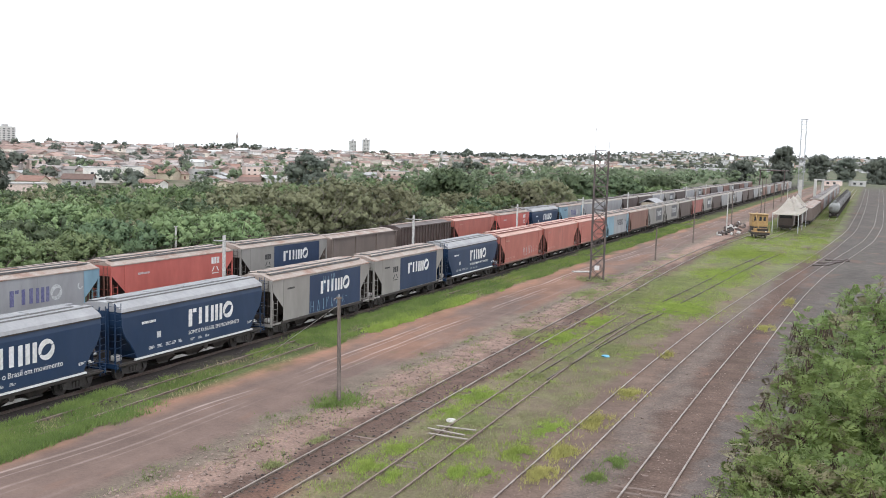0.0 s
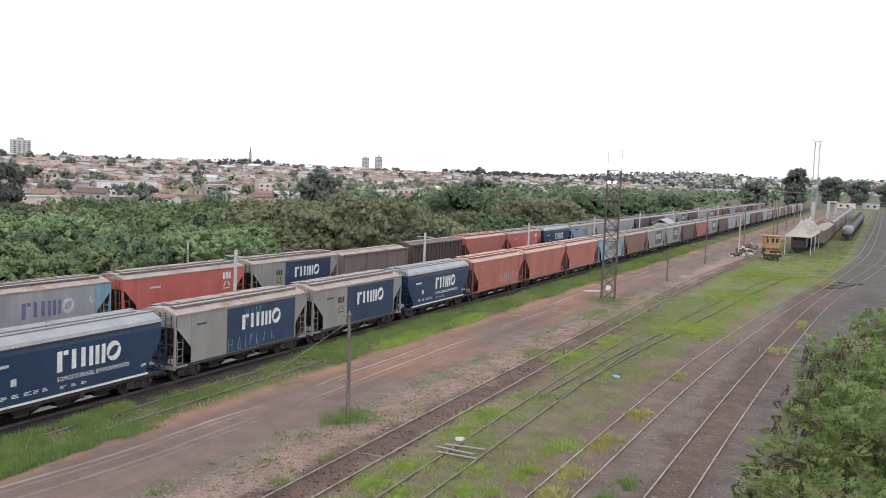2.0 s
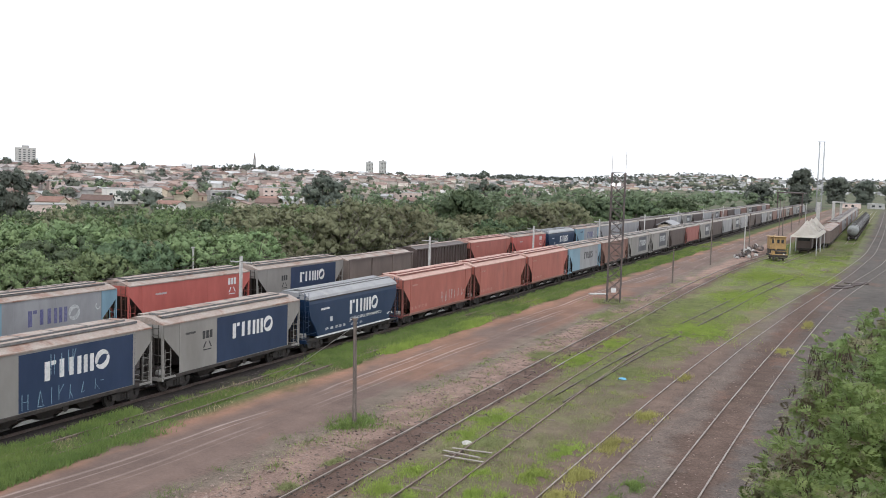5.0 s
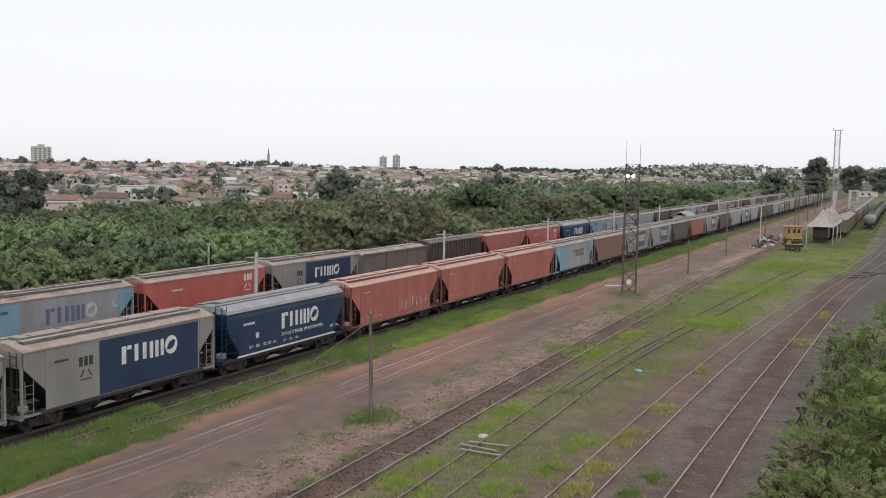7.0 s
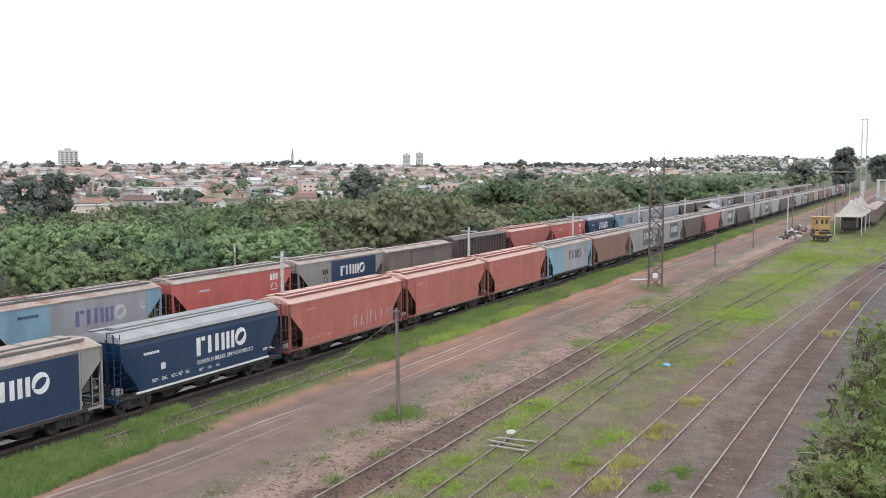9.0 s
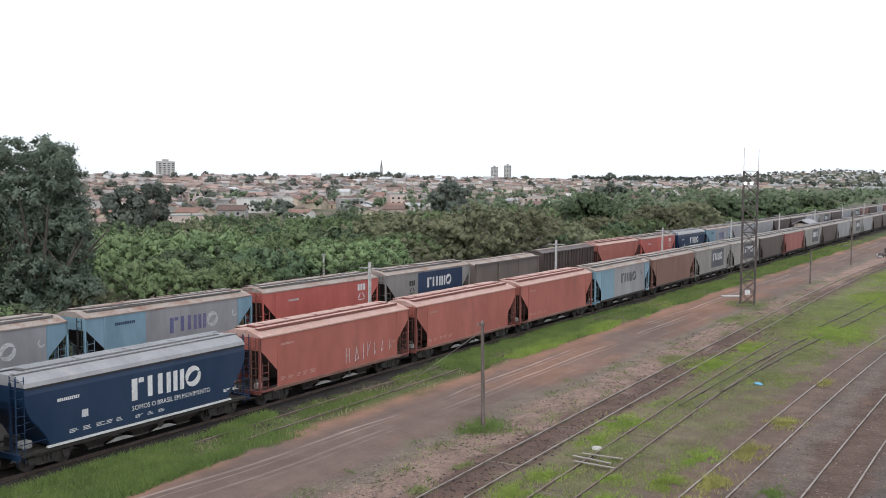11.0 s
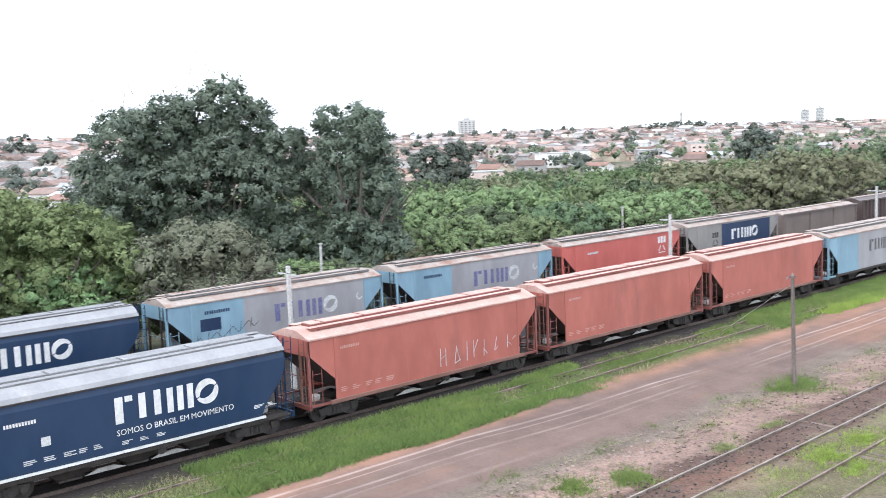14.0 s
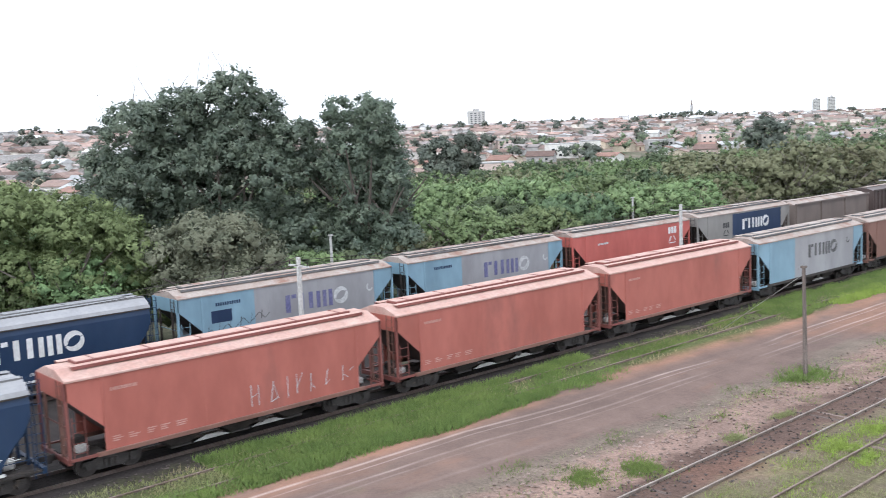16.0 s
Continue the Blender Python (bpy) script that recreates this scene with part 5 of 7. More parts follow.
seen_tree("broad bright green tree with rounded crown", 70.5, 68, [(-4.6, 9.8, 2.0), (-2.2, 10.6, 2.2), (0.4, 9.9, 2.2), (2.6, 9.3, 2.2), (4.8, 8.0, 2.0), (-5.0, 7.0, 2.4), (-2.5, 7.5, 2.6), (0.6, 7.2, 2.6), (3.4, 6.4, 2.5), (5.8, 5.6, 2.0), (-1.0, 4.8, 2.8), (2.0, 4.2, 2.8)], 22000, 0.3, LEAF_BROAD, 13, 2.6, 0, 0.65)
seen_tree("broad mid green tree with rounded crown", 79.5, 62, [(-5.0, 10.6, 2.2), (-2.0, 10.2, 2.2), (0.8, 9.6, 2.2), (3.2, 9.0, 2.0), (-3.5, 7.0, 2.6), (0.5, 6.5, 2.8), (3.5, 5.8, 2.4), (0, 4, 2.6)], 11000, 0.32, LEAF_BROAD, 14, 2.4)
seen_tree("grey-green tree with pale leaves and showing twigs", 61.6, 66, [(-3.4, 7.2, 1.5), (-1.2, 8.1, 1.5), (0.9, 7.9, 1.5), (2.4, 6.8, 1.4), (-2.6, 5.2, 1.8), (0.2, 5.6, 2.0), (2.4, 4.8, 1.6), (0, 3.5, 2)], 9000, 0.28, LEAF_GREYGREEN, 15, 1.8)
for az, dist, top, w, lab in ((48.9, 300, 9.2, 5.5, "tall dark eucalyptus at the foot of the town"), (47.5, 302, 10.0, 4.2, "tall dark eucalyptus at the foot of the town"), (30.9, 360, 11.5, 6.5, "tall dark tree at the foot of the town"), (52.5, 290, 8.0, 5.0, "tall dark eucalyptus at the foot of the town")):
    seen_tree(lab, az, dist, [(-w * 0.6, top - 3, w * 0.45), (0, top, w * 0.5), (w * 0.6, top - 2, w * 0.42), (-w * 0.3, top - 6, w * 0.6), (w * 0.4, top - 6, w * 0.6), (0, top - 9, w * 0.6)], 3500, 1.0, LEAF_FARHAZE, int(az * 10), w * 0.4, 0, 1.6)
seen_tree("dense dark domed tree rising above the thicket", 22.9, 195, [(-3.4, 8.6, 2.0), (-1.2, 9.9, 2.2), (1.0, 9.9, 2.2), (3.2, 8.8, 2.0), (4.6, 6.8, 1.8), (-1.8, 6.5, 2.8), (1.8, 6.3, 2.8), (0, 3.5, 3)], 11000, 0.55, LEAF_DARK, 17, 2.5)
for az, dist, top in ((29.6, 128, 9.6), (27.0, 135, 9.0), (32.4, 124, 8.6), (34.6, 150, 7.6), (19.3, 190, 8.2), (17.4, 200, 8.6), (24.4, 150, 6.4)):
    seen_tree("grey-brown thin-leaved tree with showing limbs", az, dist, [(-4.2, top - 1.4, 1.7), (-2.2, top - 0.3, 1.8), (0, top, 1.8), (2.2, top - 0.3, 1.8), (4.2, top - 1.5, 1.7), (-2.5, top - 3, 2.2), (0.5, top - 2.6, 2.4), (3, top - 3.2, 2.2), (0, top - 5, 2.6)], 5200, 0.36, LEAF_DRY, int(az * 10), 2.6, 0, 0.8, True)
for az, dist, top in ((15.6, 240, 8.9), (13.2, 260, 8.3), (11.0, 330, 8.0)):
    seen_tree("dark green tree beside the far trains", az, dist, [(-4.2, top - 1.6, 2.2), (-1.6, top, 2.4), (1.4, top - 0.3, 2.4), (4.0, top - 1.4, 2.2), (0, top - 3.5, 3.4)], 5000, 0.7, LEAF_DARK, int(az * 10), 2.6, 0, 1.0)
for az, dist, top, w in ((4.5, 600, 22.3, 6.0), (2.7, 840, 20.5, 9.0), (1.3, 860, 18.5, 9.0), (-0.3, 800, 19.0, 10.0), (-2.2, 780, 19.0, 10.0), (-4.2, 760, 18.5, 10.0), (-6.4, 760, 19.0, 10.0), (6.6, 700, 14.0, 9)):
    seen_tree("large dark tree at the end of the yard", az, dist, [(-w * 0.6, top - 5, w * 0.4), (-w * 0.25, top - 1, w * 0.42), (w * 0.25, top, w * 0.42), (w * 0.6, top - 4, w * 0.4), (0, top - 8, w * 0.7), (0, top - 14, w * 0.7)], 3000, 1.5, LEAF_FARHAZE, int(abs(az * 10 + 50)), w * 0.5, 0, 2.6)
seen_tree("lone tall tree standing up on the ridge", 21.8, 900, [(-3, 14.5, 2.6), (0, 17, 2.6), (2.6, 15, 2.4), (0, 10, 2.6), (0, 6, 3), (-8, 5, 6), (8, 6, 6)], 2600, 1.8, LEAF_FARHAZE, 88, 3, 0, 1.6)

# farther wood in the dip, as one mass of crowns
fr = np.random.default_rng(31)


def wood(name, label, count, where, mat, leaf, per, tall, seed, clump=0.13, loose=14, tight=0.45):
    r = np.random.default_rng(seed)
    vs, fs, qs, k = [], [], [], 0
    for _ in range(count):
        x, y = where(r)
        z = float(height(x, y))
        h = tall * r.uniform(0.7, 1.15)
        s = h * r.uniform(0.45, 0.62)
        lobes = [(x + r.normal(0, s * tight), y + r.normal(0, s * tight), z + h * r.uniform(0.4, 0.75), s * 0.6, s * 0.6, h * 0.28) for _ in range(4)] + [(x, y, z + h * 0.45, s * 0.8, s * 0.8, h * 0.5)]
        v, f, q = crown_parts(r, lobes, max(5, per // 26), 0.25, h * clump, loose, leaf)
        vs.append(v)
        fs.append(f + k)
        qs.append(q)
        k += len(v)
    me = arrays(name, np.concatenate(vs), np.concatenate(fs), normals=np.concatenate(qs))
    return tagged(part(name, me, mat), label, "woodland", kind="stuff")


def in_dip(r):
    d = r.uniform(122, 215)
    return -d, r.uniform(-0.05, 3.2) * d * 0.75 + 20


def dip_edge(r):
    d = r.uniform(205, 275)
    return -d, r.uniform(-0.05, 3.6) * d * 0.75 + 20


wood("wooded_dip", "mixed green woodland filling the dip", 230, in_dip, LEAF_MID, 0.5, 700, 8, 41, 0.12, 16)
wood("wooded_dip", "dark green woodland patches in the dip", 90, in_dip, LEAF_DARK, 0.5, 700, 8.5, 42, 0.12, 16)
wood("wooded_dip", "grey-brown thicket in the dip", 110, in_dip, LEAF_DRY, 0.45, 620, 8, 43, 0.11, 16)
wood("wooded_edge", "low green scrub at the far edge of the dip", 150, dip_edge, LEAF_FAR, 0.6, 420, 5.2, 45, 0.16)
wood("wooded_edge", "dark green bushes at the far edge of the dip", 70, dip_edge, LEAF_DARK, 0.6, 420, 5.6, 46, 0.16)


def far_line(r):
    d = r.uniform(58, 420)
    return -d, r.uniform(380, 1200)


wood("wooded_plain", "far green trees along the railway", 380, far_line, LEAF_FAR, 1.2, 160, 10, 44, 0.22, 14, 0.28)

for key in sorted(fresh):  # kinds that found no place
    for o in (*models[key].children_recursive, models[key]):
        bpy.data.objects.remove(o)

# ---- the town on the hill ----
M_WALLS = [material("house_wall_" + n, c, tuple(k * 0.88 for k in c), 3, rough=0.9, per_object=0.12) for n, c in (("white", (0.72, 0.7, 0.66)), ("cream", (0.62, 0.54, 0.42)), ("pale_pink", (0.62, 0.5, 0.45)), ("grey", (0.45, 0.44, 0.43)))]
M_ROOFS = [material("house_roof_" + n, c, tuple(k * 0.75 for k in c), 2, rough=0.9, per_object=0.2, island=0.0) for n, c in (("terracotta", (0.28, 0.165, 0.13)), ("brown_tile", (0.2, 0.135, 0.115)), ("pale_tile", (0.36, 0.26, 0.22)), ("sheet", (0.44, 0.44, 0.44)))]


def gable(bm, w, d, h, rise, over=0.5):
    """A tiled roof with thickness, over walls of the size given."""
    prism(bm, [(-w / 2 - over, h - 0.1), (0, h + rise), (w / 2 + over, h - 0.1), (w / 2 + over, h - 0.3), (0, h + rise - 0.2), (-w / 2 - over, h - 0.3)], "y", -d / 2 - over, d / 2 + over)
    return bm


def house_model(w, d, h, rise, wall, roof):
    t = thing("house", "small single-storey house with pitched tiled roof", "house", "houses of the town")
    bm = bmesh.new()
    prism(bm, [(-w / 2, -3), (w / 2, -3), (w / 2, h), (0, h + rise - 0.25), (-w / 2, h)], "y", -d / 2, d / 2)
    part("wall", bm, wall, t)
    part("roof", gable(bmesh.new(), w, d, h, rise), roof, t)
    for k in (-1, 1):
        part("window", boxes((w / 2 - 0.05, w / 2 + 0.03, k * d / 4 - 0.7, k * d / 4 + 0.7, 1.0, 2.2)), M_GLASS, t)
    part("door", boxes((w / 2 - 0.05, w / 2 + 0.03, -0.5, 0.5, 0, 2.1)), M_BROWN, t)
    return t


hr = np.random.default_rng(51)
house_models = [house_model(hr.uniform(8, 12), hr.uniform(9, 16), hr.uniform(3, 4.2), hr.uniform(1.4, 2.4), M_WALLS[i % 4], M_ROOFS[(i // 2) % 4]) for i in range(8)]


def town_place(r, lo, hi):
    """Evenly over the bearings that the hill shows, from the foot to the ridge."""
    while True:
        d = r.uniform(lo, hi)
        az = radians(r.uniform(7, 82))
        yy = d / math.tan(az)
        if yy < 3600:
            return -d, yy


for i in range(150):
    x, yy = town_place(hr, 300, 470)
    m = pose(x, yy, float(height(x, yy)), 0, 0, float(hr.choice([20, 110, 200, 290])) + hr.normal(0, 4))
    if i < len(house_models):
        house_models[i].matrix_basis = m
    else:
        copy_thing(house_models[i % len(house_models)], m)


def town_mass(name, label, count, lo, hi, roof, wall, seed, tall=(3, 4.2)):
    r = np.random.default_rng(seed)
    V, F, k = [], [], 0
    R, RF, kr = [], [], 0
    for _ in range(count):
        x, yy = town_place(r, lo, hi)
        z = float(height(x, yy))
        w, d, h, a = r.uniform(6.5, 11), r.uniform(8, 15), r.uniform(*tall), radians(r.choice([20, 110]) + r.normal(0, 5))
        rise = r.uniform(1.2, 2.4)
        c, s = math.cos(a), math.sin(a)
        def put(q):
            q = np.array(q, float)
            return np.stack([x + q[:, 0] * c - q[:, 1] * s, yy + q[:, 0] * s + q[:, 1] * c, z + q[:, 2]], -1)
        V.append(put([(-w / 2, -d / 2, -4), (w / 2, -d / 2, -4), (w / 2, d / 2, -4), (-w / 2, d / 2, -4), (-w / 2, -d / 2, h), (w / 2, -d / 2, h), (w / 2, d / 2, h), (-w / 2, d / 2, h)]))
        F.append(np.array([(0, 1, 5, 4), (1, 2, 6, 5), (2, 3, 7, 6), (3, 0, 4, 7), (4, 5, 6, 7)]) + k)
        k += 8
        o = 0.5
        R.append(put([(-w / 2 - o, -d / 2 - o, h), (w / 2 + o, -d / 2 - o, h), (w / 2 + o, d / 2 + o, h), (-w / 2 - o, d / 2 + o, h), (0, -d / 2 - o, h + rise), (0, d / 2 + o, h + rise)]))
        RF.append(np.array([(0, 4, 5, 3), (4, 1, 2, 5), (0, 1, 4, 4), (2, 3, 5, 5)]) + kr)
        kr += 6
    tagged(part(name, arrays(name, np.concatenate(V), np.concatenate(F)), wall), label, "houses", kind="stuff")
    rf = np.concatenate(RF)
    tri = rf[:, 2] == rf[:, 3]
    me = bpy.data.meshes.new(name)
    me.from_pydata(np.concatenate(R).tolist(), [], [list(f[:3]) if t else list(f) for f, t in zip(rf.tolist(), tri)])
    tagged(part(name, me, roof), label.replace("walls", "roofs"), "houses", kind="stuff")


def island_material(name, c1, c2, amt=0.35):
    return material(name, c1, c2, 25, rough=0.9, island=amt, world_space=True)


town_mass("town_houses", "crowded walls of pale town houses on hillside", 900, 400, 950, island_material("town_terracotta", (0.31, 0.21, 0.175), (0.24, 0.185, 0.165), 0.45), island_material("town_walls", (0.62, 0.56, 0.5), (0.5, 0.46, 0.42)), 61)
town_mass("town_houses", "crowded walls of white town houses on hillside", 560, 400, 960, island_material("town_pale_roofs", (0.33, 0.285, 0.265), (0.26, 0.235, 0.225), 0.45), island_material("town_white_walls", (0.66, 0.65, 0.64), (0.52, 0.51, 0.5)), 62)
town_mass("town_sheds", "long walls of sheds with sheet roofs", 80, 420, 960, island_material("town_sheet_roofs", (0.6, 0.6, 0.6), (0.5, 0.5, 0.5)), island_material("town_shed_walls", (0.6, 0.6, 0.58), (0.5, 0.5, 0.5)), 63, (4, 7))


def in_town(r):
    return town_place(r, 300, 980)


wood("town_trees", "dark garden trees among the town houses", 330, in_town, LEAF_FARHAZE, 0.7, 420, 9, 64, 0.26, 16, 0.2)


def lower_town(r):
    return town_place(r, 270, 520)


wood("town_trees", "broad green trees along the foot of the town", 80, lower_town, LEAF_FARHAZE, 0.6, 420, 8.5, 66, 0.22, 18, 0.26)
# pale larger buildings that stand out of the roofs: bearing, distance, width, depth, height
for az, dist, w, d, h in ((1.95, 688, 11, 7, 3.0), (0.7, 701, 9, 7, 3.0), (42.0, 560, 16, 12, 7.5), (41.2, 585, 12, 12, 6.0), (40.4, 570, 10, 9, 8.5), (46.2, 430, 22, 12, 5.0), (44.9, 640, 18, 10, 6.0), (36.6, 620, 16, 12, 6.5), (33.6, 700, 20, 12, 7.0), (64.8, 520, 24, 12, 5.5), (71.8, 560, 26, 12, 5.5), (26.0, 760, 22, 14, 7.0)):
    bx, by = by_bearing(az, dist)
    t = thing("flat_roofed_building", "pale flat-roofed building among the houses", "building", "pale buildings of the town", pose(bx, by, float(height(bx, by)), 0, 0, az + 14))
    part("wall", boxes((-w / 2, w / 2, -d / 2, d / 2, -4, h)), M_WALLS[0] if 40 < az < 43 else M_WALLS[1 + int(dist) % 3], t)
    part("parapet", boxes((-w / 2 - 0.15, w / 2 + 0.15, -d / 2 - 0.15, d / 2 + 0.15, h, h + 0.5)), M_WALLS[3], t)
    for fl in range(max(1, int(h // 3))):
        for k in range(int(w // 4)):
            part("window", boxes((-w / 2 + 4 * k + 1.2, -w / 2 + 4 * k + 2.8, -d / 2 - 0.06, -d / 2 + 0.1, fl * 3 + 1.1, fl * 3 + 2.3)), M_GLASS, t)

# tall landmarks on the ridge
def tower_block(az, dist, w, d, h, label, base=None):
    x, yy = by_bearing(az, dist)
    z = float(height(x, yy)) if base is None else base
    t = thing("apartment_tower", label, "building", "", pose(x, yy, z, 0, 0, az + 12))
    part("wall", boxes((-w / 2, w / 2, -d / 2, d / 2, -5, h)), M_POLE, t)
    part("roof", boxes((-w / 6, w / 6, -d / 6, d / 6, h, h + 3)), M_WALLS[3], t)
    for fl in range(int(h // 3)):
        for k in range(4):
            part("window", boxes((-w / 2 + (k + 0.25) * w / 4, -w / 2 + (k + 0.75) * w / 4, -d / 2 - 0.1, -d / 2 + 0.1, fl * 3 + 1.0, fl * 3 + 2.3)), M_GLASS, t)
    return t


tower_block(46.75, 1500, 24, 16, 23, "pale grey apartment tower on the ridge")
tower_block(27.6, 2300, 14, 14, 34, "slim pale apartment tower beside its twin")
tower_block(28.35, 2300, 14, 14, 30, "slim grey apartment tower with pointed top")


# the chapel spire on its wooded knoll
sx, sy = by_bearing(34.8, 1480)
spire = thing("church_tower", "slim dark church tower on the ridge", "church tower", "", pose(sx, sy, 8))
part("shaft", boxes((-1.5, 1.5, -1.5, 1.5, -6, 19)), M_WALLS[3], spire)
bm = bmesh.new()
rod(bm, (0, 0, 19), (0, 0, 29), 1.6, 8, 0.2)
part("spire", bm, M_DUSKY, spire, "dark pointed spire")
wood("knoll_trees", "dark trees round the church tower", 26, lambda r: (sx + r.normal(0, 22), sy + r.normal(0, 22)), LEAF_FARHAZE, 1.4, 160, 11, 67, 0.26)


def far_town(r):
    az, dist = radians(r.uniform(-9, 24)), r.uniform(2000, 4500)
    return -dist * math.sin(az), dist * math.cos(az)


def far_blocks(name, label, count, seed, mat, tall, wide):
    r = np.random.default_rng(seed)
    V, F = [], []
    for k in range(count):
        x, yy = far_town(r)
        z, w, d, h = float(height(x, yy)), r.uniform(*wide), r.uniform(*wide), r.uniform(*tall)
        q = np.array([(a, b, c) for c in (z - 8, z + h) for a, b in ((x - w, yy - d), (x + w, yy - d), (x + w, yy + d), (x - w, yy + d))])
        V.append(q)
        F.append(np.array([(0, 1, 5, 4), (1, 2, 6, 5), (2, 3, 7, 6), (3, 0, 4, 7), (4, 5, 6, 7)]) + 8 * k)
    tagged(part(name, arrays(name, np.concatenate(V), np.concatenate(F)), mat), label, "buildings", kind="stuff")


# low far blocks kept pale: distance haze is put into their colour
far_blocks("far_buildings", "far pale low buildings across the plain", 820, 81, island_material("far_haze_pale", (0.5, 0.5, 0.5), (0.42, 0.42, 0.42)), (3, 6), (4, 13))
far_blocks("far_buildings", "far reddish low buildings across the plain", 150, 82, island_material("far_red", (0.42, 0.3, 0.25), (0.36, 0.27, 0.23)), (3, 5), (4, 10))
far_blocks("far_buildings", "few taller white buildings far off", 22, 83, island_material("far_white", (0.75, 0.75, 0.75), (0.68, 0.68, 0.68)), (9, 17), (4, 7))
wood("far_wood", "far dark trees across the plain", 900, far_town, LEAF_FARHAZE, 2.4, 130, 12, 84, 0.3, 10, 0.25)

# ---- things of the yard ----
def lattice_tower(name, x, y, h, w, label, antennas=True, mat=M_LATTICE, bays=11):
    t = thing(name, label, "tower", "", pose(x, y, 0, 0, 0, 12))
    k = w / 2
    thin = 0.036 if antennas else 0.055
    legs = ((-k, -k), (k, -k), (k, k), (-k, k))
    for a, b in legs:
        part("leg", rods([((a, b, 0), (a, b, h), 0.085 if antennas else 0.12)], 5), mat, t)
    for j in range(bays):
        z0, z1 = h * j / bays, h * (j + 1) / bays
        for i in range(4):
            (a, b), (c, d) = legs[i], legs[(i + 1) % 4]
            part("brace", rods([((a, b, z0), (c, d, z1), thin)], 4), mat, t)
            if antennas:
                part("brace", rods([((c, d, z0), (a, b, z1), thin)], 4), mat, t)
            part("strut", rods([((a, b, z1), (c, d, z1), thin)], 4), mat, t)
    if antennas:
        for a, b, z in ((-k, -k, 2.4), (k, k, 2.3)):
            part("antenna", rods([((a, b, h), (a, b, h + z), 0.035)], 4), M_CONCRETE, t)
        for a in (-0.5, 0.1):
            part("floodlight", bevelled(boxes((a - 0.16, a + 0.16, -k - 0.3, -k - 0.05, h - 1.4, h - 1.12)), 0.06), M_LAMP, t, "white floodlight, lit")
        part("sign_plate", boxes((-0.25, 0.25, -k - 0.09, -k - 0.05, 1.2, 1.7)), M_WHITE, t)
        part("plinth", bevelled(boxes((-1.1, 1.1, -1.1, 1.1, -0.1, 0.15)), 0.03), M_LATTICE, t)
    return t


lattice_tower("lattice_tower", -26.7, 105.5, 14.0, 1.4, "rusty steel lattice tower with floodlights")


def post(x, y, h, r, label, mat=M_POST, group="old posts of the yard", lean=(0, 0)):
    t = thing("post", label, "post", group, pose(x, y, 0, lean[0], lean[1], 0))
    bm = bmesh.new()
    rod(bm, (0, 0, -0.3), (0, 0, h), r, 8, r * 0.75)
    part("shaft", bm, mat, t)
    part("cap", boxes((-r, r, -r, r, h - 0.1, h)), mat, t)
    return t


near_post = post(-25.0, 45.4, 5.6, 0.12, "weathered wooden post with an iron hook on top", lean=(0, -1.2))
part("iron_hook", rods([((-0.28, 0, 5.5), (0.1, 0, 5.56), 0.03), ((-0.28, 0, 5.5), (-0.3, 0, 5.4), 0.03), ((0.0, 0, 5.5), (0.0, 0, 5.74), 0.035)], 5), M_MAST, near_post)
post(-25.6, 131.8, 4.4, 0.11, "weathered wooden post beside the dirt road")
post(-26.0, 164.5, 8.3, 0.11, "weathered wooden post beside the dirt road")


def line_pole(y):
    t = thing("line_pole", "pale concrete line pole between the two trains", "pole", "line poles between the trains", pose(-44.5, y, 0))
    bm = bmesh.new()
    prism(bm, [(-0.13, 0), (0.13, 0), (0.085, 6.6), (-0.085, 6.6)], "y", -0.09, 0.09)
    part("shaft", bm, M_POLE, t)
    part("cross_arm", boxes((-0.95, 0.95, -0.045, 0.045, 6.1, 6.19)), M_POLE, t)
    for x in (-0.85, 0.85):
        part("insulator", rods([((x, 0, 6.2), (x, 0, 6.35), 0.04)], 6), M_GEAR, t)
    return t


for k in range(-1, 9):
    line_pole(28.6 + k * 33.9)
post(-57.2, 39.5, 6.0, 0.12, "thin pale pole behind the rear siding", M_CONCRETE, "poles behind the siding")
post(-57.2, 73.0, 6.0, 0.12, "thin pale pole behind the rear siding", M_CONCRETE, "poles behind the siding")
wires = thing("line_wire", "thin slack wires strung between the line poles", "wire", "", pose(-44.5, 0, 0))

def slack_wire(a, b, sag, r=0.014, n=10):
    """One span of wire as a single thin tube."""
    a, b = np.array(a), np.array(b)
    u = np.linspace(0, 1, n + 1)[:, None]
    mid = a + (b - a) * u - np.array([0, 0, sag]) * (1 - (2 * u - 1) ** 2)
    ring = np.array([(r, 0, 0), (-r / 2, 0, r), (-r / 2, 0, -r)])
    v = (mid[:, None, :] + ring[None]).reshape(-1, 3)
    k = np.arange(3 * (n + 1)).reshape(n + 1, 3)
    f = np.stack([k[:-1], np.roll(k, -1, 1)[:-1], np.roll(k, -1, 1)[1:], k[1:]], -1).reshape(-1, 4)
    return arrays("wire", v, f, smooth=True)


for x in (-0.85, 0.85):
    for k in range(-1, 8):
        part("wire", slack_wire((x, 28.6 + k * 33.9, 6.36), (x, 28.6 + (k + 1) * 33.9, 6.36), 0.5), M_GEAR, wires)

# leaning guy wire of the post, loose rubbish
part_wire = thing("guy_wire", "thin steel guy wire strung beside the post", "wire", "", pose(0, 0, 0))
part("wire", rods([((-25.1, 45.4, 5.2), (-34.2, 52.0, 0.1), 0.013)], 4), M_CONCRETE, part_wire)


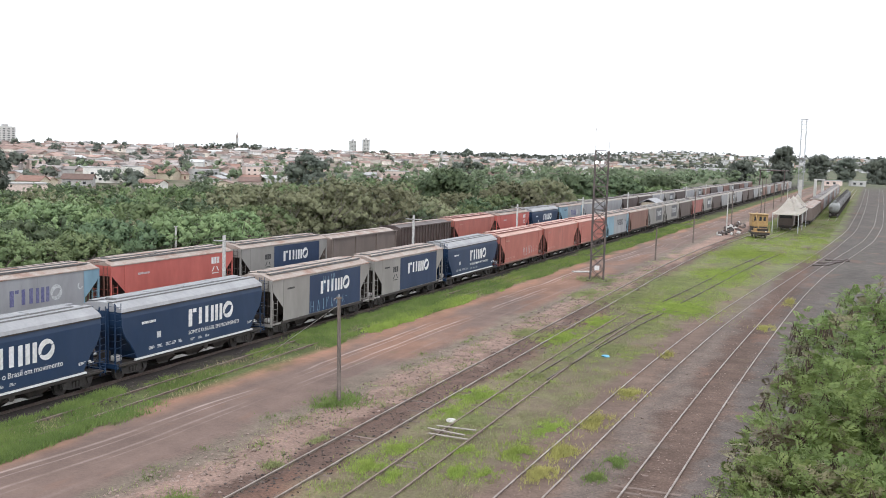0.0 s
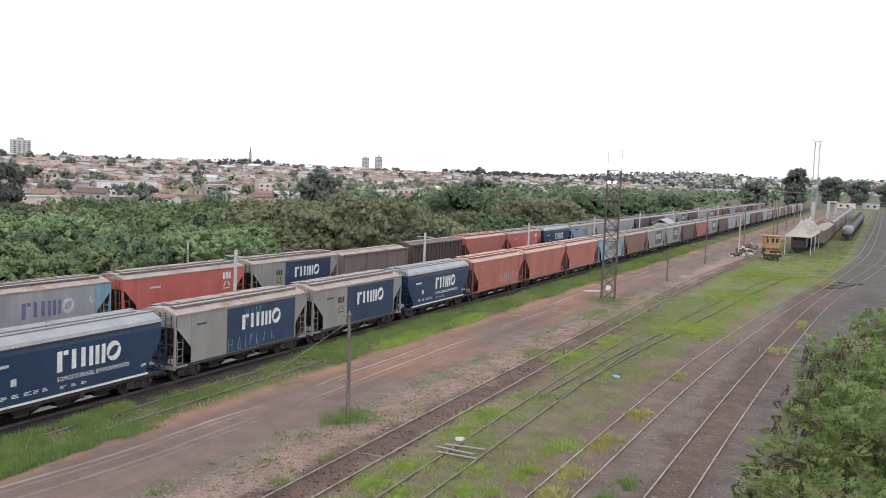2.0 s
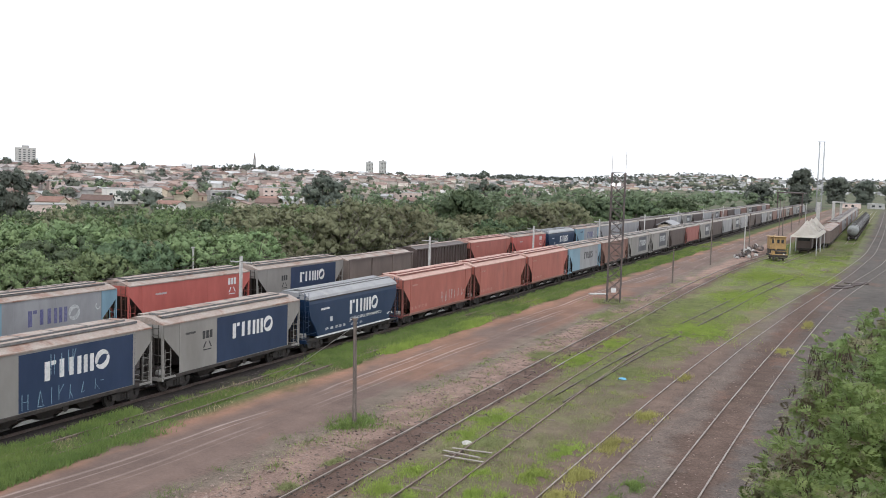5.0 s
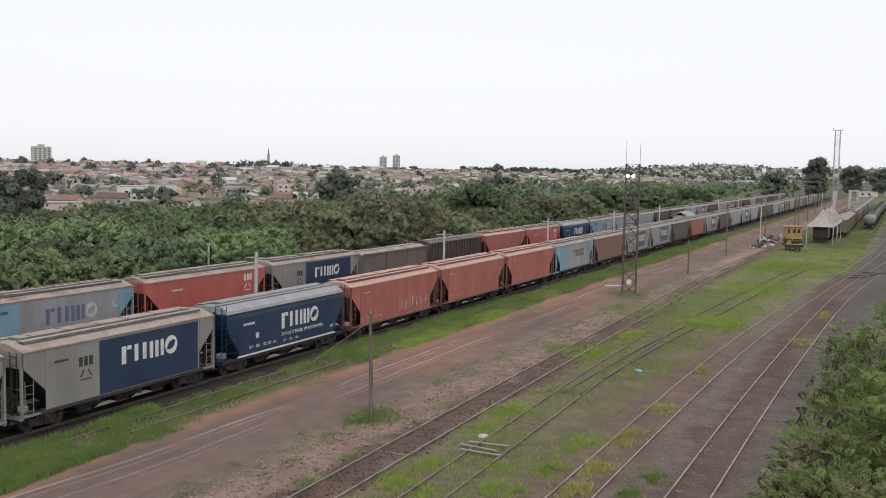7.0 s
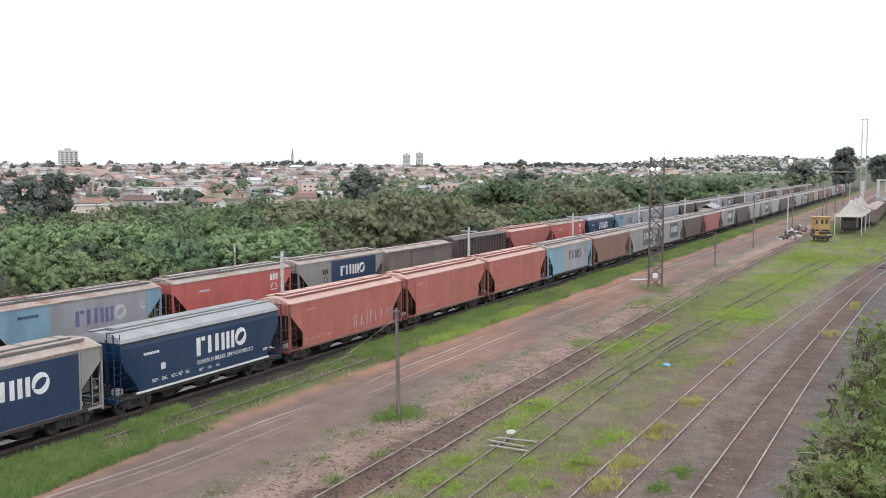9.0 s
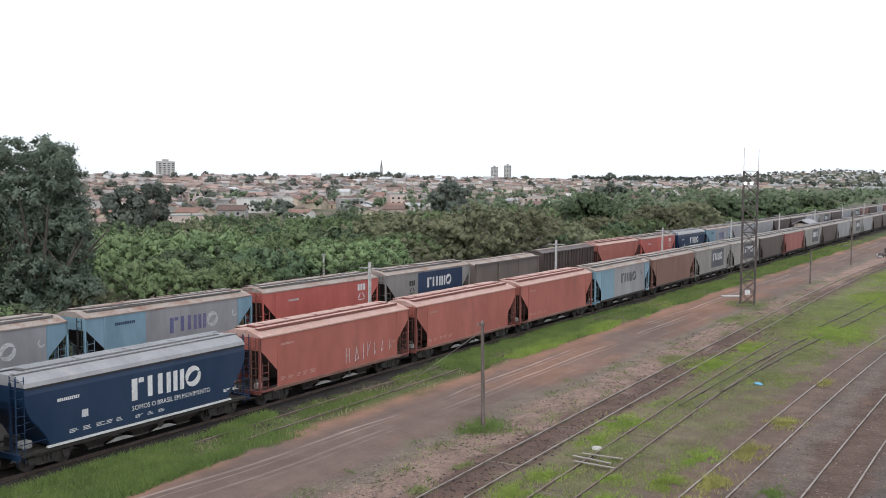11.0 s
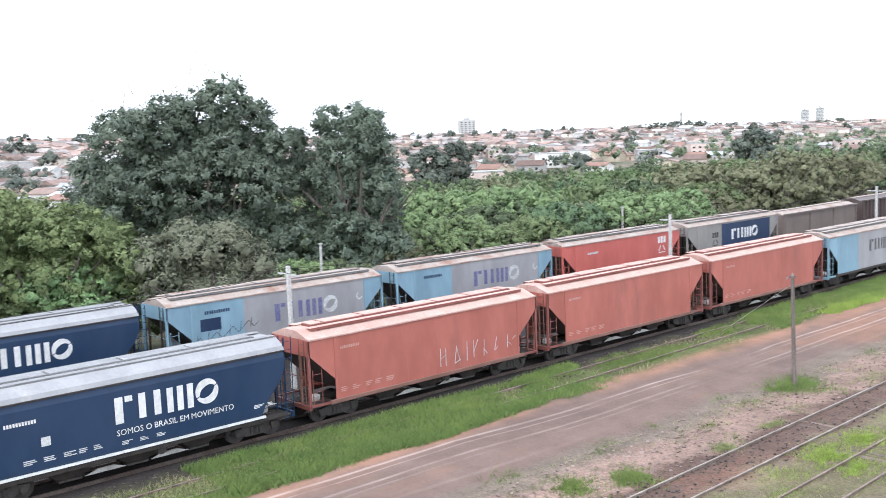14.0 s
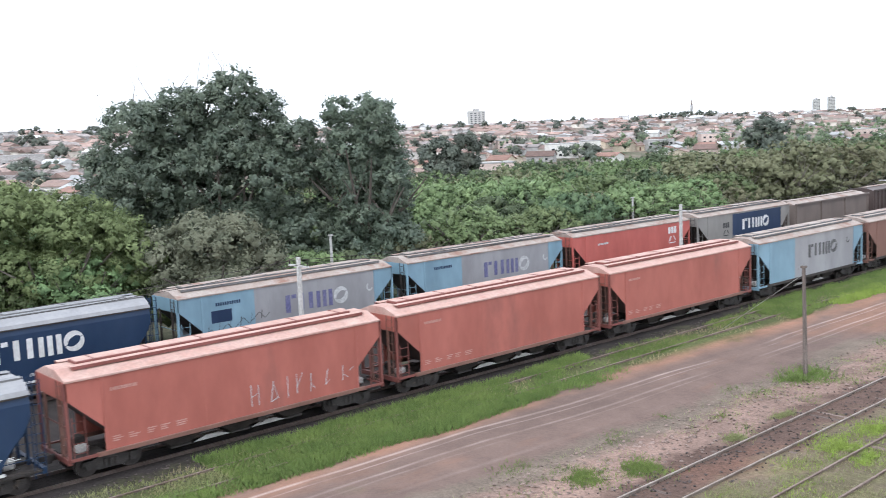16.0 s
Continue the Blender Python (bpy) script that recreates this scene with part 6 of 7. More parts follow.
def rubbish(x, y, label, mat, seed, s=0.45):
    r = np.random.default_rng(seed)
    t = thing("rubbish_bag", label, "rubbish", "", pose(x, y, 0.02, 0, 0, 30 * seed))
    bm = bmesh.new()
    bmesh.ops.create_icosphere(bm, subdivisions=2, radius=s)
    for v in bm.verts:
        v.co = v.co * r.uniform(0.7, 1.15)
        v.co.z = max(v.co.z * 0.45, -0.02)
    part("crumpled_sheet", bm, mat, t)
    return t


M_BLUESHEET = material("blue_plastic", (0.08, 0.3, 0.5), (0.15, 0.42, 0.6), 0.3, rough=0.4)
rubbish(-18.4, 44.9, "crumpled white plastic bag on the grass", M_BAGWHITE, 3, 0.3)
rubbish(-15.6, 64.9, "crumpled blue plastic sheet on the grass", M_BLUESHEET, 4, 0.3)
rubbish(-7.2, 37.3, "small scrap of white paper between rails", M_WHITE, 5, 0.14)
rubbish(-7.7, 37.4, "small scrap of white paper between rails", M_WHITE, 6, 0.12)
for k, (bx, by) in enumerate(((-17.7, 42.6), (-17.3, 41.9), (-17.5, 43.4))):
    t = thing("loose_plank", "pale bare plank lying across the rails", "plank", "planks on the stub track", pose(bx, by, 0.14, 0, 0, -8 + 6 * k))
    part("board", bevelled(boxes((-1.0, 1.0, -0.07, 0.07, 0, 0.04)), 0.008), M_PLANK, t)


# ---- the event tent over the siding ----
def tent():
    t = thing("canopy_tent", "white peaked canopy tents standing over the siding", "tent", "", pose(-14.7, 201, 0))
    hw, dl = 2.4, 12.0
    for b in range(3):
        y0 = b * dl
        bm = bmesh.new()
        n = 8
        def pt(i, j):
            u, v = i / n * 2 - 1, j / n * 2 - 1
            m = max(abs(u), abs(v))
            return (u * hw, y0 + dl / 2 + v * dl / 2, 3.75 + 2.95 * (1 - m) ** 1.4)
        g = [[bm.verts.new(pt(i, j)) for j in range(n + 1)] for i in range(n + 1)]
        for i in range(n):
            for j in range(n):
                bm.faces.new((g[i][j], g[i + 1][j], g[i + 1][j + 1], g[i][j + 1]))
        bmesh.ops.solidify(bm, geom=list(bm.faces), thickness=0.03)
        canopy = part("canopy", bm, M_TENT, t)
        part("valance", boxes((-hw, -hw + 0.03, y0, y0 + dl, 3.45, 3.77), (hw - 0.03, hw, y0, y0 + dl, 3.45, 3.77), (-hw, hw, y0 - 0.015, y0 + 0.015, 3.45, 3.77)), M_TENT, canopy)
    for b in range(4):
        for s in (-1, 1):
            part("leg", rods([((s * (hw - 0.06), b * dl, 0), (s * (hw - 0.06), b * dl, 3.75), 0.07)], 8), M_FADEWHITE, t)
    return t


tent()
park = copy_thing(wagons["far_dark"], pose(-14.3, 223, RAIL_TOP))
tagged(park, "dark freight wagon standing under the tents")
loco = thing("shunting_vehicle", "dark rail vehicle parked under the tents", "rail vehicle", "", pose(-15.0, 208, RAIL_TOP))
part("hood", bevelled(boxes((-1.4, 1.4, -1.5, 3.5, 0.9, 3.5)), 0.08), M_DARK, loco)
part("windscreen", boxes((-1.1, 1.1, -1.54, -1.5, 2.4, 3.2)), M_GLASS, loco)
part("buffer_beam", boxes((-1.3, 1.3, -1.8, -1.5, 0.6, 1.0)), M_GEAR, loco)
for y in (-0.9, 0.9):
    part("wheelset", WHEELSET, None, loco).location = (0, y, WHEEL_R)


# ---- the yellow track machine ----
def track_machine():
    t = thing("track_machine", "yellow railway track maintenance machine with open cab", "rail machine", "", pose(-17.7, 183.2, 0.16, 0, 0, 16))
    part("chassis", bevelled(boxes((-1.35, 1.35, -2.6, 2.6, 0.7, 1.05)), 0.04), M_GEAR, t)
    for y in (-1.7, 1.7):
        part("wheelset", WHEELSET, None, t).location = (0, y, WHEEL_R)
    part("engine_box", bevelled(boxes((-0.6, 1.15, -2.2, -0.4, 1.05, 1.75)), 0.05), M_GEAR, t)
    part("deck_plate", bevelled(boxes((-1.4, 1.4, -2.6, -0.3, 1.05, 1.2)), 0.03), M_YELLOW, t)
    part("tool_chest", bevelled(boxes((-1.2, -0.7, -2.2, -1.2, 1.2, 1.7)), 0.03), M_YELLOW, t)
    part("skirt", bevelled(boxes((-1.2, 1.3, -0.3, 2.4, 1.05, 1.9)), 0.03), M_GEAR, t)
    part("cab", bevelled(boxes((-1.3, 1.4, -0.3, 2.5, 1.9, 4.0)), 0.06), M_YELLOW, t)
    part("cab_roof", bevelled(boxes((-1.45, 1.5, -0.6, 2.7, 4.0, 4.12)), 0.04), M_YELLOW, t)
    for x in (-0.75, 0.1, 0.8):
        part("window", boxes((x - 0.2, x + 0.2, -0.34, -0.3, 2.95, 3.6)), M_GLASS, t)
    for y in (0.3, 1.2, 2.0):
        part("side_window", boxes((1.4, 1.44, y - 0.3, y + 0.3, 2.8, 3.7)), M_GLASS, t)
    part("crane_arm", rods([((-0.5, -2.0, 1.8), (-0.9, -1.2, 4.2), 0.09), ((-0.9, -1.2, 4.2), (-0.3, 0.6, 4.4), 0.07)], 6), M_YELLOW, t)
    part("guard_rail", rods([((-1.3, -2.5, 1.0), (-1.3, -2.5, 2.3), 0.03), ((1.3, -2.5, 1.0), (1.3, -2.5, 2.3), 0.03), ((-1.3, -2.5, 2.3), (1.3, -2.5, 2.3), 0.03), ((-1.3, -2.5, 1.7), (1.3, -2.5, 1.7), 0.03)], 5), M_YELLOW, t)
    part("headlamp", rods([((0.7, -2.62, 1.2), (0.7, -2.5, 1.2), 0.12)], 10), M_WHITE, t)
    part("buffer_beam", boxes((-1.3, 1.3, -2.75, -2.6, 0.65, 1.05)), M_GEAR, t)
    return t


track_machine()


# ---- tank wagons ----
def tank_wagon(label, shell):
    t = thing("tank_wagon", label, "tank wagon", "parked tank wagons")
    running_gear(t, 5.2)
    bm = bmesh.new()
    n = 20
    ys = [(-5.0, 0.0), (-4.95, 0.55), (-4.75, 1.0), (-4.4, 1.28), (-4.0, 1.36), (4.0, 1.36), (4.4, 1.28), (4.75, 1.0), (4.95, 0.55), (5.0, 0.0)]
    rings = [[bm.verts.new((max(r, 0.01) * math.cos(k * 2 * math.pi / n), y, 2.45 + max(r, 0.01) * math.sin(k * 2 * math.pi / n))) for k in range(n)] for y, r in ys]
    for a, b in zip(rings[:-1], rings[1:]):
        for k in range(n):
            bm.faces.new((a[k], a[(k + 1) % n], b[(k + 1) % n], b[k]))
    smoothed(part("barrel", bm, shell, t))
    part("dome", rods([((0, 0, 3.7), (0, 0, 4.2), 0.45)], 14), shell, t)
    for y in (-3, 0, 3):
        part("band", rods([((0, y - 0.05, 2.45), (0, y + 0.05, 2.45), 1.375)], 24), M_GEAR, t)
    part("walkway", boxes((-0.6, 0.6, -4.2, -0.5, 3.82, 3.86), (-0.6, 0.6, 0.5, 4.2, 3.82, 3.86)), M_GEAR, t)
    ladder(t, 1.38, 0.6, 1.0, 3.9, "y", M_GEAR)
    for y in (-3.7, 3.7):
        part("saddle", boxes((-1.2, 1.2, y - 0.2, y + 0.2, 1.0, 1.5)), M_GEAR, t)
    return t


tank_wagon("grey weathered tank wagon with dark running gear", M_TANK).matrix_basis = pose(-8.2, 271, RAIL_TOP)
tank = tank_wagon("soot-dark tank wagon with walkway on top", M_SOOT)
tank.matrix_basis = pose(-8.2, 271 + 12.8, RAIL_TOP)
for k in range(2, 11):
    copy_thing(tank, pose(-8.2, 271 + 12.8 * k, RAIL_TOP))

# ---- far end of the yard ----
lattice_tower("signal_mast", -33.8, 548, 36, 2.4, "tall pale lattice mast with crossed head", False, M_MAST, 14)
mast_head = thing("mast_head", "crossed pale floodlight frame atop the mast", "floodlight frame", "", pose(-33.8, 548, 36))
part("cross_bar", rods([((-2.2, 0, 0.1), (2.2, 0, 0.1), 0.13), ((-2.2, 0, 1.5), (-2.2, 0, 0.1), 0.1), ((2.2, 0, 1.5), (2.2, 0, 0.1), 0.1)], 5), M_MAST, mast_head)
for x, y, h, w in ((-24.4, 395, 7.4, 1.2), (-19.4, 400, 7.6, 1.0), (-16.9, 402, 7.4, 0.9)):
    t = thing("concrete_pylon", "pale square concrete pylon beside the sidings", "pylon", "concrete pylons", pose(x, y, 0))
    part("shaft", bevelled(boxes((-w / 2, w / 2, -w / 2, w / 2, -0.3, h)), 0.1), M_CONCRETE, t)
beam = thing("gantry_beam", "pale steel beam spanning the two pylons", "gantry", "", pose(-18.1, 401, 7.4))
part("beam", boxes((-2.0, 2.0, -0.3, 0.3, 0.0, 0.5)), M_CONCRETE, beam)
shed = thing("open_shed", "dark flat-roofed open shed over the far trains", "shed", "", pose(-38.7, 450, 0))
part("roof", boxes((-5.5, 5.5, -8, 8, 10.0, 10.4)), M_DARK, shed)
for x in (-4.9, 4.9):
    part("column", boxes((x - 0.25, x + 0.25, -7.6, -7.2, -0.2, 10.0)), M_DARK, shed)
white = thing("trackside_hut", "small white hut with pale pitched roof", "hut", "", pose(-45.3, 226, 0))
part("wall", boxes((-1.5, 1.5, -4, 4, -0.2, 3.8)), M_WALLS[1], white)
part("roof", gable(bmesh.new(), 3.0, 8, 3.8, 0.8, 0.4), M_ROOFGREY, white)
for k, (x, y, h, m) in enumerate(((-25.0, 197, 7.5, M_CONCRETE), (-26.2, 213.7, 7.2, M_POST), (-25.7, 268, 9.4, M_POST), (-24.9, 269, 9.4, M_POST), (-25.6, 302, 7.6, M_POST), (-27.9, 357, 7.0, M_POST), (-28.3, 390, 7.0, M_CONCRETE))):
    post(x, y, h, 0.12, "tall upright post among stored materials", m, "posts at the store")
for k in range(9):
    r = np.random.default_rng(200 + k)
    t = thing("scrap_heap", "dark heap of scrap and old sleepers", "scrap heap", "scrap heaps beside the road", pose(-24.8 + r.normal(0, 0.9), 184 + 4.2 * k, 0, 0, 0, r.uniform(0, 180)))
    for j in range(5):
        a, b, c = r.uniform(0.25, 0.8), r.uniform(0.25, 0.6), r.uniform(0.3, 1.1)
        x, y = r.normal(0, 0.8), r.normal(0, 0.8)
        lump = bmesh.new()
        bmesh.ops.create_icosphere(lump, subdivisions=2, radius=1.0)
        for v in lump.verts:  # a crumpled, half-buried lump
            w = v.co * (1 + 0.35 * noise.noise(v.co * 1.7 + Vector((k, j, 0))) + r.normal(0, 0.06))
            v.co = (x + w.x * a, y + w.y * b * 0.8, max(0.0, 0.2 * c + w.z * c * 0.6))
        part("scrap_piece", lump, (M_DARK, M_GEAR, M_RUSTRAIL, M_DARK, M_CONCRETE)[int(r.integers(0, 5))], t)


# ---- the feathery trees beside the footbridge ----
LEAF_FEATHER = leaf_material("feathery_leaves", (0.155, 0.225, 0.075), (0.265, 0.335, 0.115), 0.42, 0.9, 0.4)
LEAF_FEATHER_OLD = leaf_material("feathery_leaves_old", (0.2, 0.19, 0.115), (0.29, 0.26, 0.15), 0.3, 0.7)
M_POD = material("seed_pods", (0.055, 0.04, 0.03), (0.1, 0.065, 0.045), 0.1, rough=0.7, island=0.3)


def fronds(centres, out, r, n_leaf=5, length=0.25):
    """Feathery leaves: pairs of thin leaflets along a drooping stalk."""
    n = len(centres)
    a = out + r.normal(0, 0.55, (n, 3))
    a /= np.linalg.norm(a, axis=1, keepdims=True)
    side = np.cross(a, np.array([0, 0, 1.0]) + 0.3 * r.normal(size=(n, 3)))
    side /= np.maximum(np.linalg.norm(side, axis=1, keepdims=True), 1e-6)
    ln = (length * r.uniform(0.7, 1.3, n))[:, None]
    vs = []
    for k in range(n_leaf):
        u = (k + 0.5) / n_leaf
        base = centres + a * ln * u + np.array([0, 0, -0.35]) * ln * u * u
        w = ln * 0.42 * math.sin(math.pi * (0.15 + 0.8 * u))
        th = ln * 0.075
        for s in (-1, 1):
            tip = base + s * side * w + a * w * 0.5 + np.array([0, 0, -0.12]) * w
            m = (base + tip) / 2
            vs.append(np.stack([base, m + a * th, tip, m - a * th], 1))
    q = np.concatenate(vs)
    lit = np.tile(unit(out + np.array([0, 0, 1.5]) + 0.25 * r.normal(size=(n, 3))), (2 * n_leaf, 1))
    back = np.sum(np.cross(q[:, 1] - q[:, 0], q[:, 2] - q[:, 0]) * lit, 1) < 0
    q[back] = q[back][:, ::-1]
    v = q.reshape(-1, 3)
    return v, np.arange(len(v)).reshape(-1, 4), np.repeat(lit, 4, axis=0)


def feather_tree(seen, n, seed, old=0.15):
    """seen: lobes as bearing, angle below the horizon, distance and angular size from the bridge."""
    r = np.random.default_rng(seed)
    place = [(*by_bearing(az, dist), 13.2 - dist * math.tan(radians(el)), dist * math.tan(radians(size))) for az, el, dist, size in seen]
    x, y = (sum(p[i] for p in place) / len(place) for i in (0, 1))
    lobes = [(a - x, b - y, c, q, q, q * 0.95) for a, b, c, q in place]
    t = thing("feathery_tree", "feathery green tree with hanging brown seed pods", "tree", "feathery trees beside the footbridge", pose(x, y, 0))
    top = max(z for _, _, z, *_ in lobes)
    part("trunk", limb_mesh(top, 2.0, r, 7, 0.12, 0.45), M_BARK, t)
    p, d = crown_points(r, lobes, n, 0.5, 0.42, 14)
    n = len(p)
    patch = np.array([noise.noise(Vector(q) * 1.7 + Vector((seed, 0, 0))) for q in p])
    is_old = patch > 0.5 - old * 1.6
    for nm, sel, m in (("crown", ~is_old, LEAF_FEATHER), ("dry_foliage", is_old, LEAF_FEATHER_OLD)):
        if sel.sum():
            v, f, lit = fronds(p[sel], d[sel] * 0.7, r)
            part(nm, arrays(nm, v, f, normals=lit), m, t)
    # seed pods, with extra ones added as dark specks for shaded leaf gaps
    k = int(n * 0.06)
    c = p[r.choice(n, k)]
    vs = []
    for q in c:
        for _ in range(9):
            b = q + r.normal(0, 0.05, 3)
            e = b + np.array([r.normal(0, 0.06), r.normal(0, 0.06), -r.uniform(0.18, 0.32)])
            s = r.normal(0, 1, 3)
            s = s / np.linalg.norm(s) * 0.02
            vs.append(np.stack([b - s * 0.4, b + s * 0.4, e + s, e - s]))
    v = np.concatenate(vs)
    part("hanging_pod", arrays("hanging_pod", v, np.arange(len(v)).reshape(-1, 4)), M_POD, t, "hanging dark brown seed pods", "stuff")
    return t


feather_tree([(-1.5, 9.2, 30, 3.0), (1.2, 10.6, 27, 2.5), (-2.5, 13.0, 25, 4.0), (-4.5, 9.5, 29, 3.4)], 5600, 71)
feather_tree([(1.4, 13.4, 23, 2.7), (2.6, 16.4, 20, 2.8), (-1.5, 15.0, 21, 3.6), (0.0, 18.0, 20, 3.4)], 6600, 72)
feather_tree([(3.6, 18.6, 17.5, 2.6), (4.4, 21.6, 15.5, 2.8), (1.2, 20.0, 17, 3.6), (1.6, 24.0, 15.5, 4.0)], 6600, 73)
feather_tree([(-2.0, 19.0, 18, 4.0), (-1.0, 24.0, 16, 4.5), (-5.0, 15.0, 22, 4.0)], 3600, 74)
feather_tree([(-7.0, 9.0, 32, 4.0), (-9.0, 11.0, 30, 4.0)], 800, 75)


# ---- grass ----
def blades(name, label, pts, tall, mat, seed):
    r = np.random.default_rng(seed)
    n = len(pts)
    h = tall * r.uniform(0.3, 1.2, n)
    a = r.uniform(0, 2 * math.pi, n)
    w = 0.013 + 0.03 * h
    lean = r.normal(0, 0.5, (n, 2)) * h[:, None]
    v = np.empty((n, 3, 3))
    side = np.where(np.sin(a) * 0.5 + np.cos(a) * 0.85 > 0, 1.0, -1.0)  # one way round for all
    v[:, 0] = np.stack([pts[:, 0] - side * np.cos(a) * w, pts[:, 1] - side * np.sin(a) * w, np.full(n, -0.02)], -1)
    v[:, 1] = np.stack([pts[:, 0] + side * np.cos(a) * w, pts[:, 1] + side * np.sin(a) * w, np.full(n, -0.02)], -1)
    v[:, 2] = np.stack([pts[:, 0] + lean[:, 0], pts[:, 1] + lean[:, 1], h], -1)
    q = np.repeat(unit(np.array([0.12, -0.2, 1.0]) + 0.28 * r.normal(size=(n, 3))), 3, axis=0)
    return tagged(part(name, arrays(name, v.reshape(-1, 3), np.arange(3 * n).reshape(n, 3), normals=q), mat), label, "grass", kind="stuff")


def sown(r, n, x0, x1, y0, y1, size, level, power=1.7, edge=0.6, bare=0.0):
    """Points in patches, more of them near the bridge."""
    x = r.uniform(x0, x1, n)
    y = y0 + (y1 - y0) * r.random(n) ** power
    p = np.stack([x, y], -1)
    keep = np.array([noise.noise((a / size, b / size / 1.6, level)) + 0.5 * noise.noise((a / size * 3.1, b / size * 2.3, level + 7)) for a, b in p])
    keep = keep + r.normal(0, 0.16, n)
    fade = np.minimum(np.minimum(1, np.minimum(x - x0, x1 - x) / edge), np.minimum(y - y0, y1 - y) / (5 if y0 < 75 else 14))
    return p[keep > bare + (1 - fade) * 0.8 - (0.0 if level else 1.0)]


gr2 = np.random.default_rng(91)
GRASS_LUSH = leaf_material("grass_lush", (0.105, 0.162, 0.04), (0.172, 0.235, 0.06), 0.15, 2.0, 0.3)
GRASS_FRESH = leaf_material("grass_fresh", (0.205, 0.29, 0.05), (0.295, 0.375, 0.074), 0.15, 2.0, 0.3)
GRASS_OLIVE = leaf_material("grass_olive", (0.21, 0.235, 0.1), (0.28, 0.3, 0.13), 0.15, 2.0, 0.3)
GRASS_YELLOW = leaf_material("grass_yellow_green", (0.3, 0.29, 0.085), (0.4, 0.37, 0.12), 0.15, 2.0, 0.3)
GRASS_DRY = leaf_material("grass_yellowed", (0.27, 0.235, 0.13), (0.34, 0.29, 0.165), 0.15, 2.0, 0.3)
# the strip between the train and the road: thick, thin where the old rails show, thick again
for label, n, x0, x1, y0, y1, size, bare, tall, mat in (
        ("lush tall grass between train and dirt road", 70000, -36.9, -32.0, 18, 42, 5, -0.35, 0.3, GRASS_LUSH),
        ("bright fringe of grass along the road edge", 34000, -33.8, -31.7, 9, 41, 4, -0.3, 0.3, GRASS_LUSH),
        ("patchy grass over the sunken rails", 26000, -36.6, -31.8, 4, 24, 2.2, 0.02, 0.2, GRASS_OLIVE),
        ("thin grass round the bare old rails", 26000, -36.8, -33.2, 40, 62, 2.2, -0.02, 0.2, GRASS_LUSH),
        ("lush grass between train and dirt road", 46000, -37.2, -32.7, 58, 86, 5, -0.3, 0.32, GRASS_LUSH),
        ("bright fringe of grass along the road edge", 16000, -34.4, -32.3, 60, 92, 4, -0.3, 0.34, GRASS_FRESH),
        ("long strip of grass beside the far wagons", 70000, -37.0, -32.4, 80, 210, 5, -0.25, 0.34, GRASS_LUSH),
        ("olive grass beside the far wagons", 22000, -36.9, -32.4, 84, 250, 6, 0.05, 0.3, GRASS_FRESH)):
    blades("tall_grass", label, sown(gr2, n, x0, x1, y0, y1, size, 2 + y0, 1.15, 0.7, bare), tall, mat, n % 97)
blades("tall_grass", "straw-coloured grass between train and dirt road", sown(gr2, 16000, -36.6, -32.3, 4, 120, 2, 9, 1.3, bare=0.1), 0.24, GRASS_DRY, 12)
# thin cover between the yard tracks, with fuller patches on it
blades("yard_grass", "thin olive grass between the yard tracks", sown(gr2, 90000, -19.9, -13.2, 22, 110, 1.7, 17, 1.3, bare=0.02), 0.1, GRASS_OLIVE, 4)
blades("yard_grass", "straw-coloured grass between the yard tracks", sown(gr2, 36000, -19.9, -13.0, 22, 110, 1.6, 19, 1.3, bare=0.1), 0.1, GRASS_DRY, 13)
blades("yard_grass", "green grass round the ends of the stub tracks", sown(gr2, 70000, -20.6, -11.0, 78, 200, 4, 11, 1.0, 1.8, 0.02), 0.2, GRASS_FRESH, 3)
blades("yard_grass", "olive grass round the ends of the stub tracks", sown(gr2, 40000, -21.0, -11.5, 80, 240, 4, 15, 1.1, 0.9, 0.0), 0.22, GRASS_OLIVE, 16)
blades("roadside_weeds", "sparse weeds between road and yard track", sown(gr2, 34000, -26.4, -22.3, 12, 150, 1.6, 31, 1.4, bare=0.22), 0.14, GRASS_OLIVE, 7)
blades("yard_grass", "green grass beside the curving track", sown(gr2, 30000, -12.5, -5.6, 128, 215, 5, 47, 1.0, 1.6, -0.1), 0.22, GRASS_FRESH, 18)
blades("tent_grass", "green grass round the tents and parked wagons", sown(gr2, 60000, -20.5, -6.0, 185, 400, 9, 37, 1.0, 0.6, -0.3), 0.3, GRASS_LUSH, 8)


def scattered(n, x0, x1, y0, y1, seed):
    """Small weeds here and there: places and half sizes."""
    r = np.random.default_rng(seed)
    return [(r.uniform(x0, x1), y0 + (y1 - y0) * r.random() ** 1.4, r.uniform(0.1, 0.42), r.uniform(0.15, 0.6)) for _ in range(n)]


def tufts(name, label, patches, tall, mat, seed, per=900):
    """Uneven patches of grass: across, along, and their half sizes."""
    r = np.random.default_rng(seed)
    for k, (x, y, a, b) in enumerate(patches):
        n = int(per * math.pi * a * b)
        q = np.abs(r.normal(0, 0.66, n))
        t = r.uniform(0, 2 * math.pi, n)
        lump = np.array([1 + 0.5 * noise.noise((math.cos(c) * 1.3, math.sin(c) * 1.3, seed + k)) + 0.2 * noise.noise((math.cos(c) * 4, math.sin(c) * 4, seed + k)) for c in t])
        p = np.stack([x + a * q * lump * np.cos(t), y + b * q * lump * np.sin(t)], -1)
        thin = np.array([noise.noise((u * 1.7, w * 1.1, seed)) for u, w in p]) + r.normal(0, 0.12, n)
        blades(name, label, p[thin > -0.12], tall, mat, seed + k)


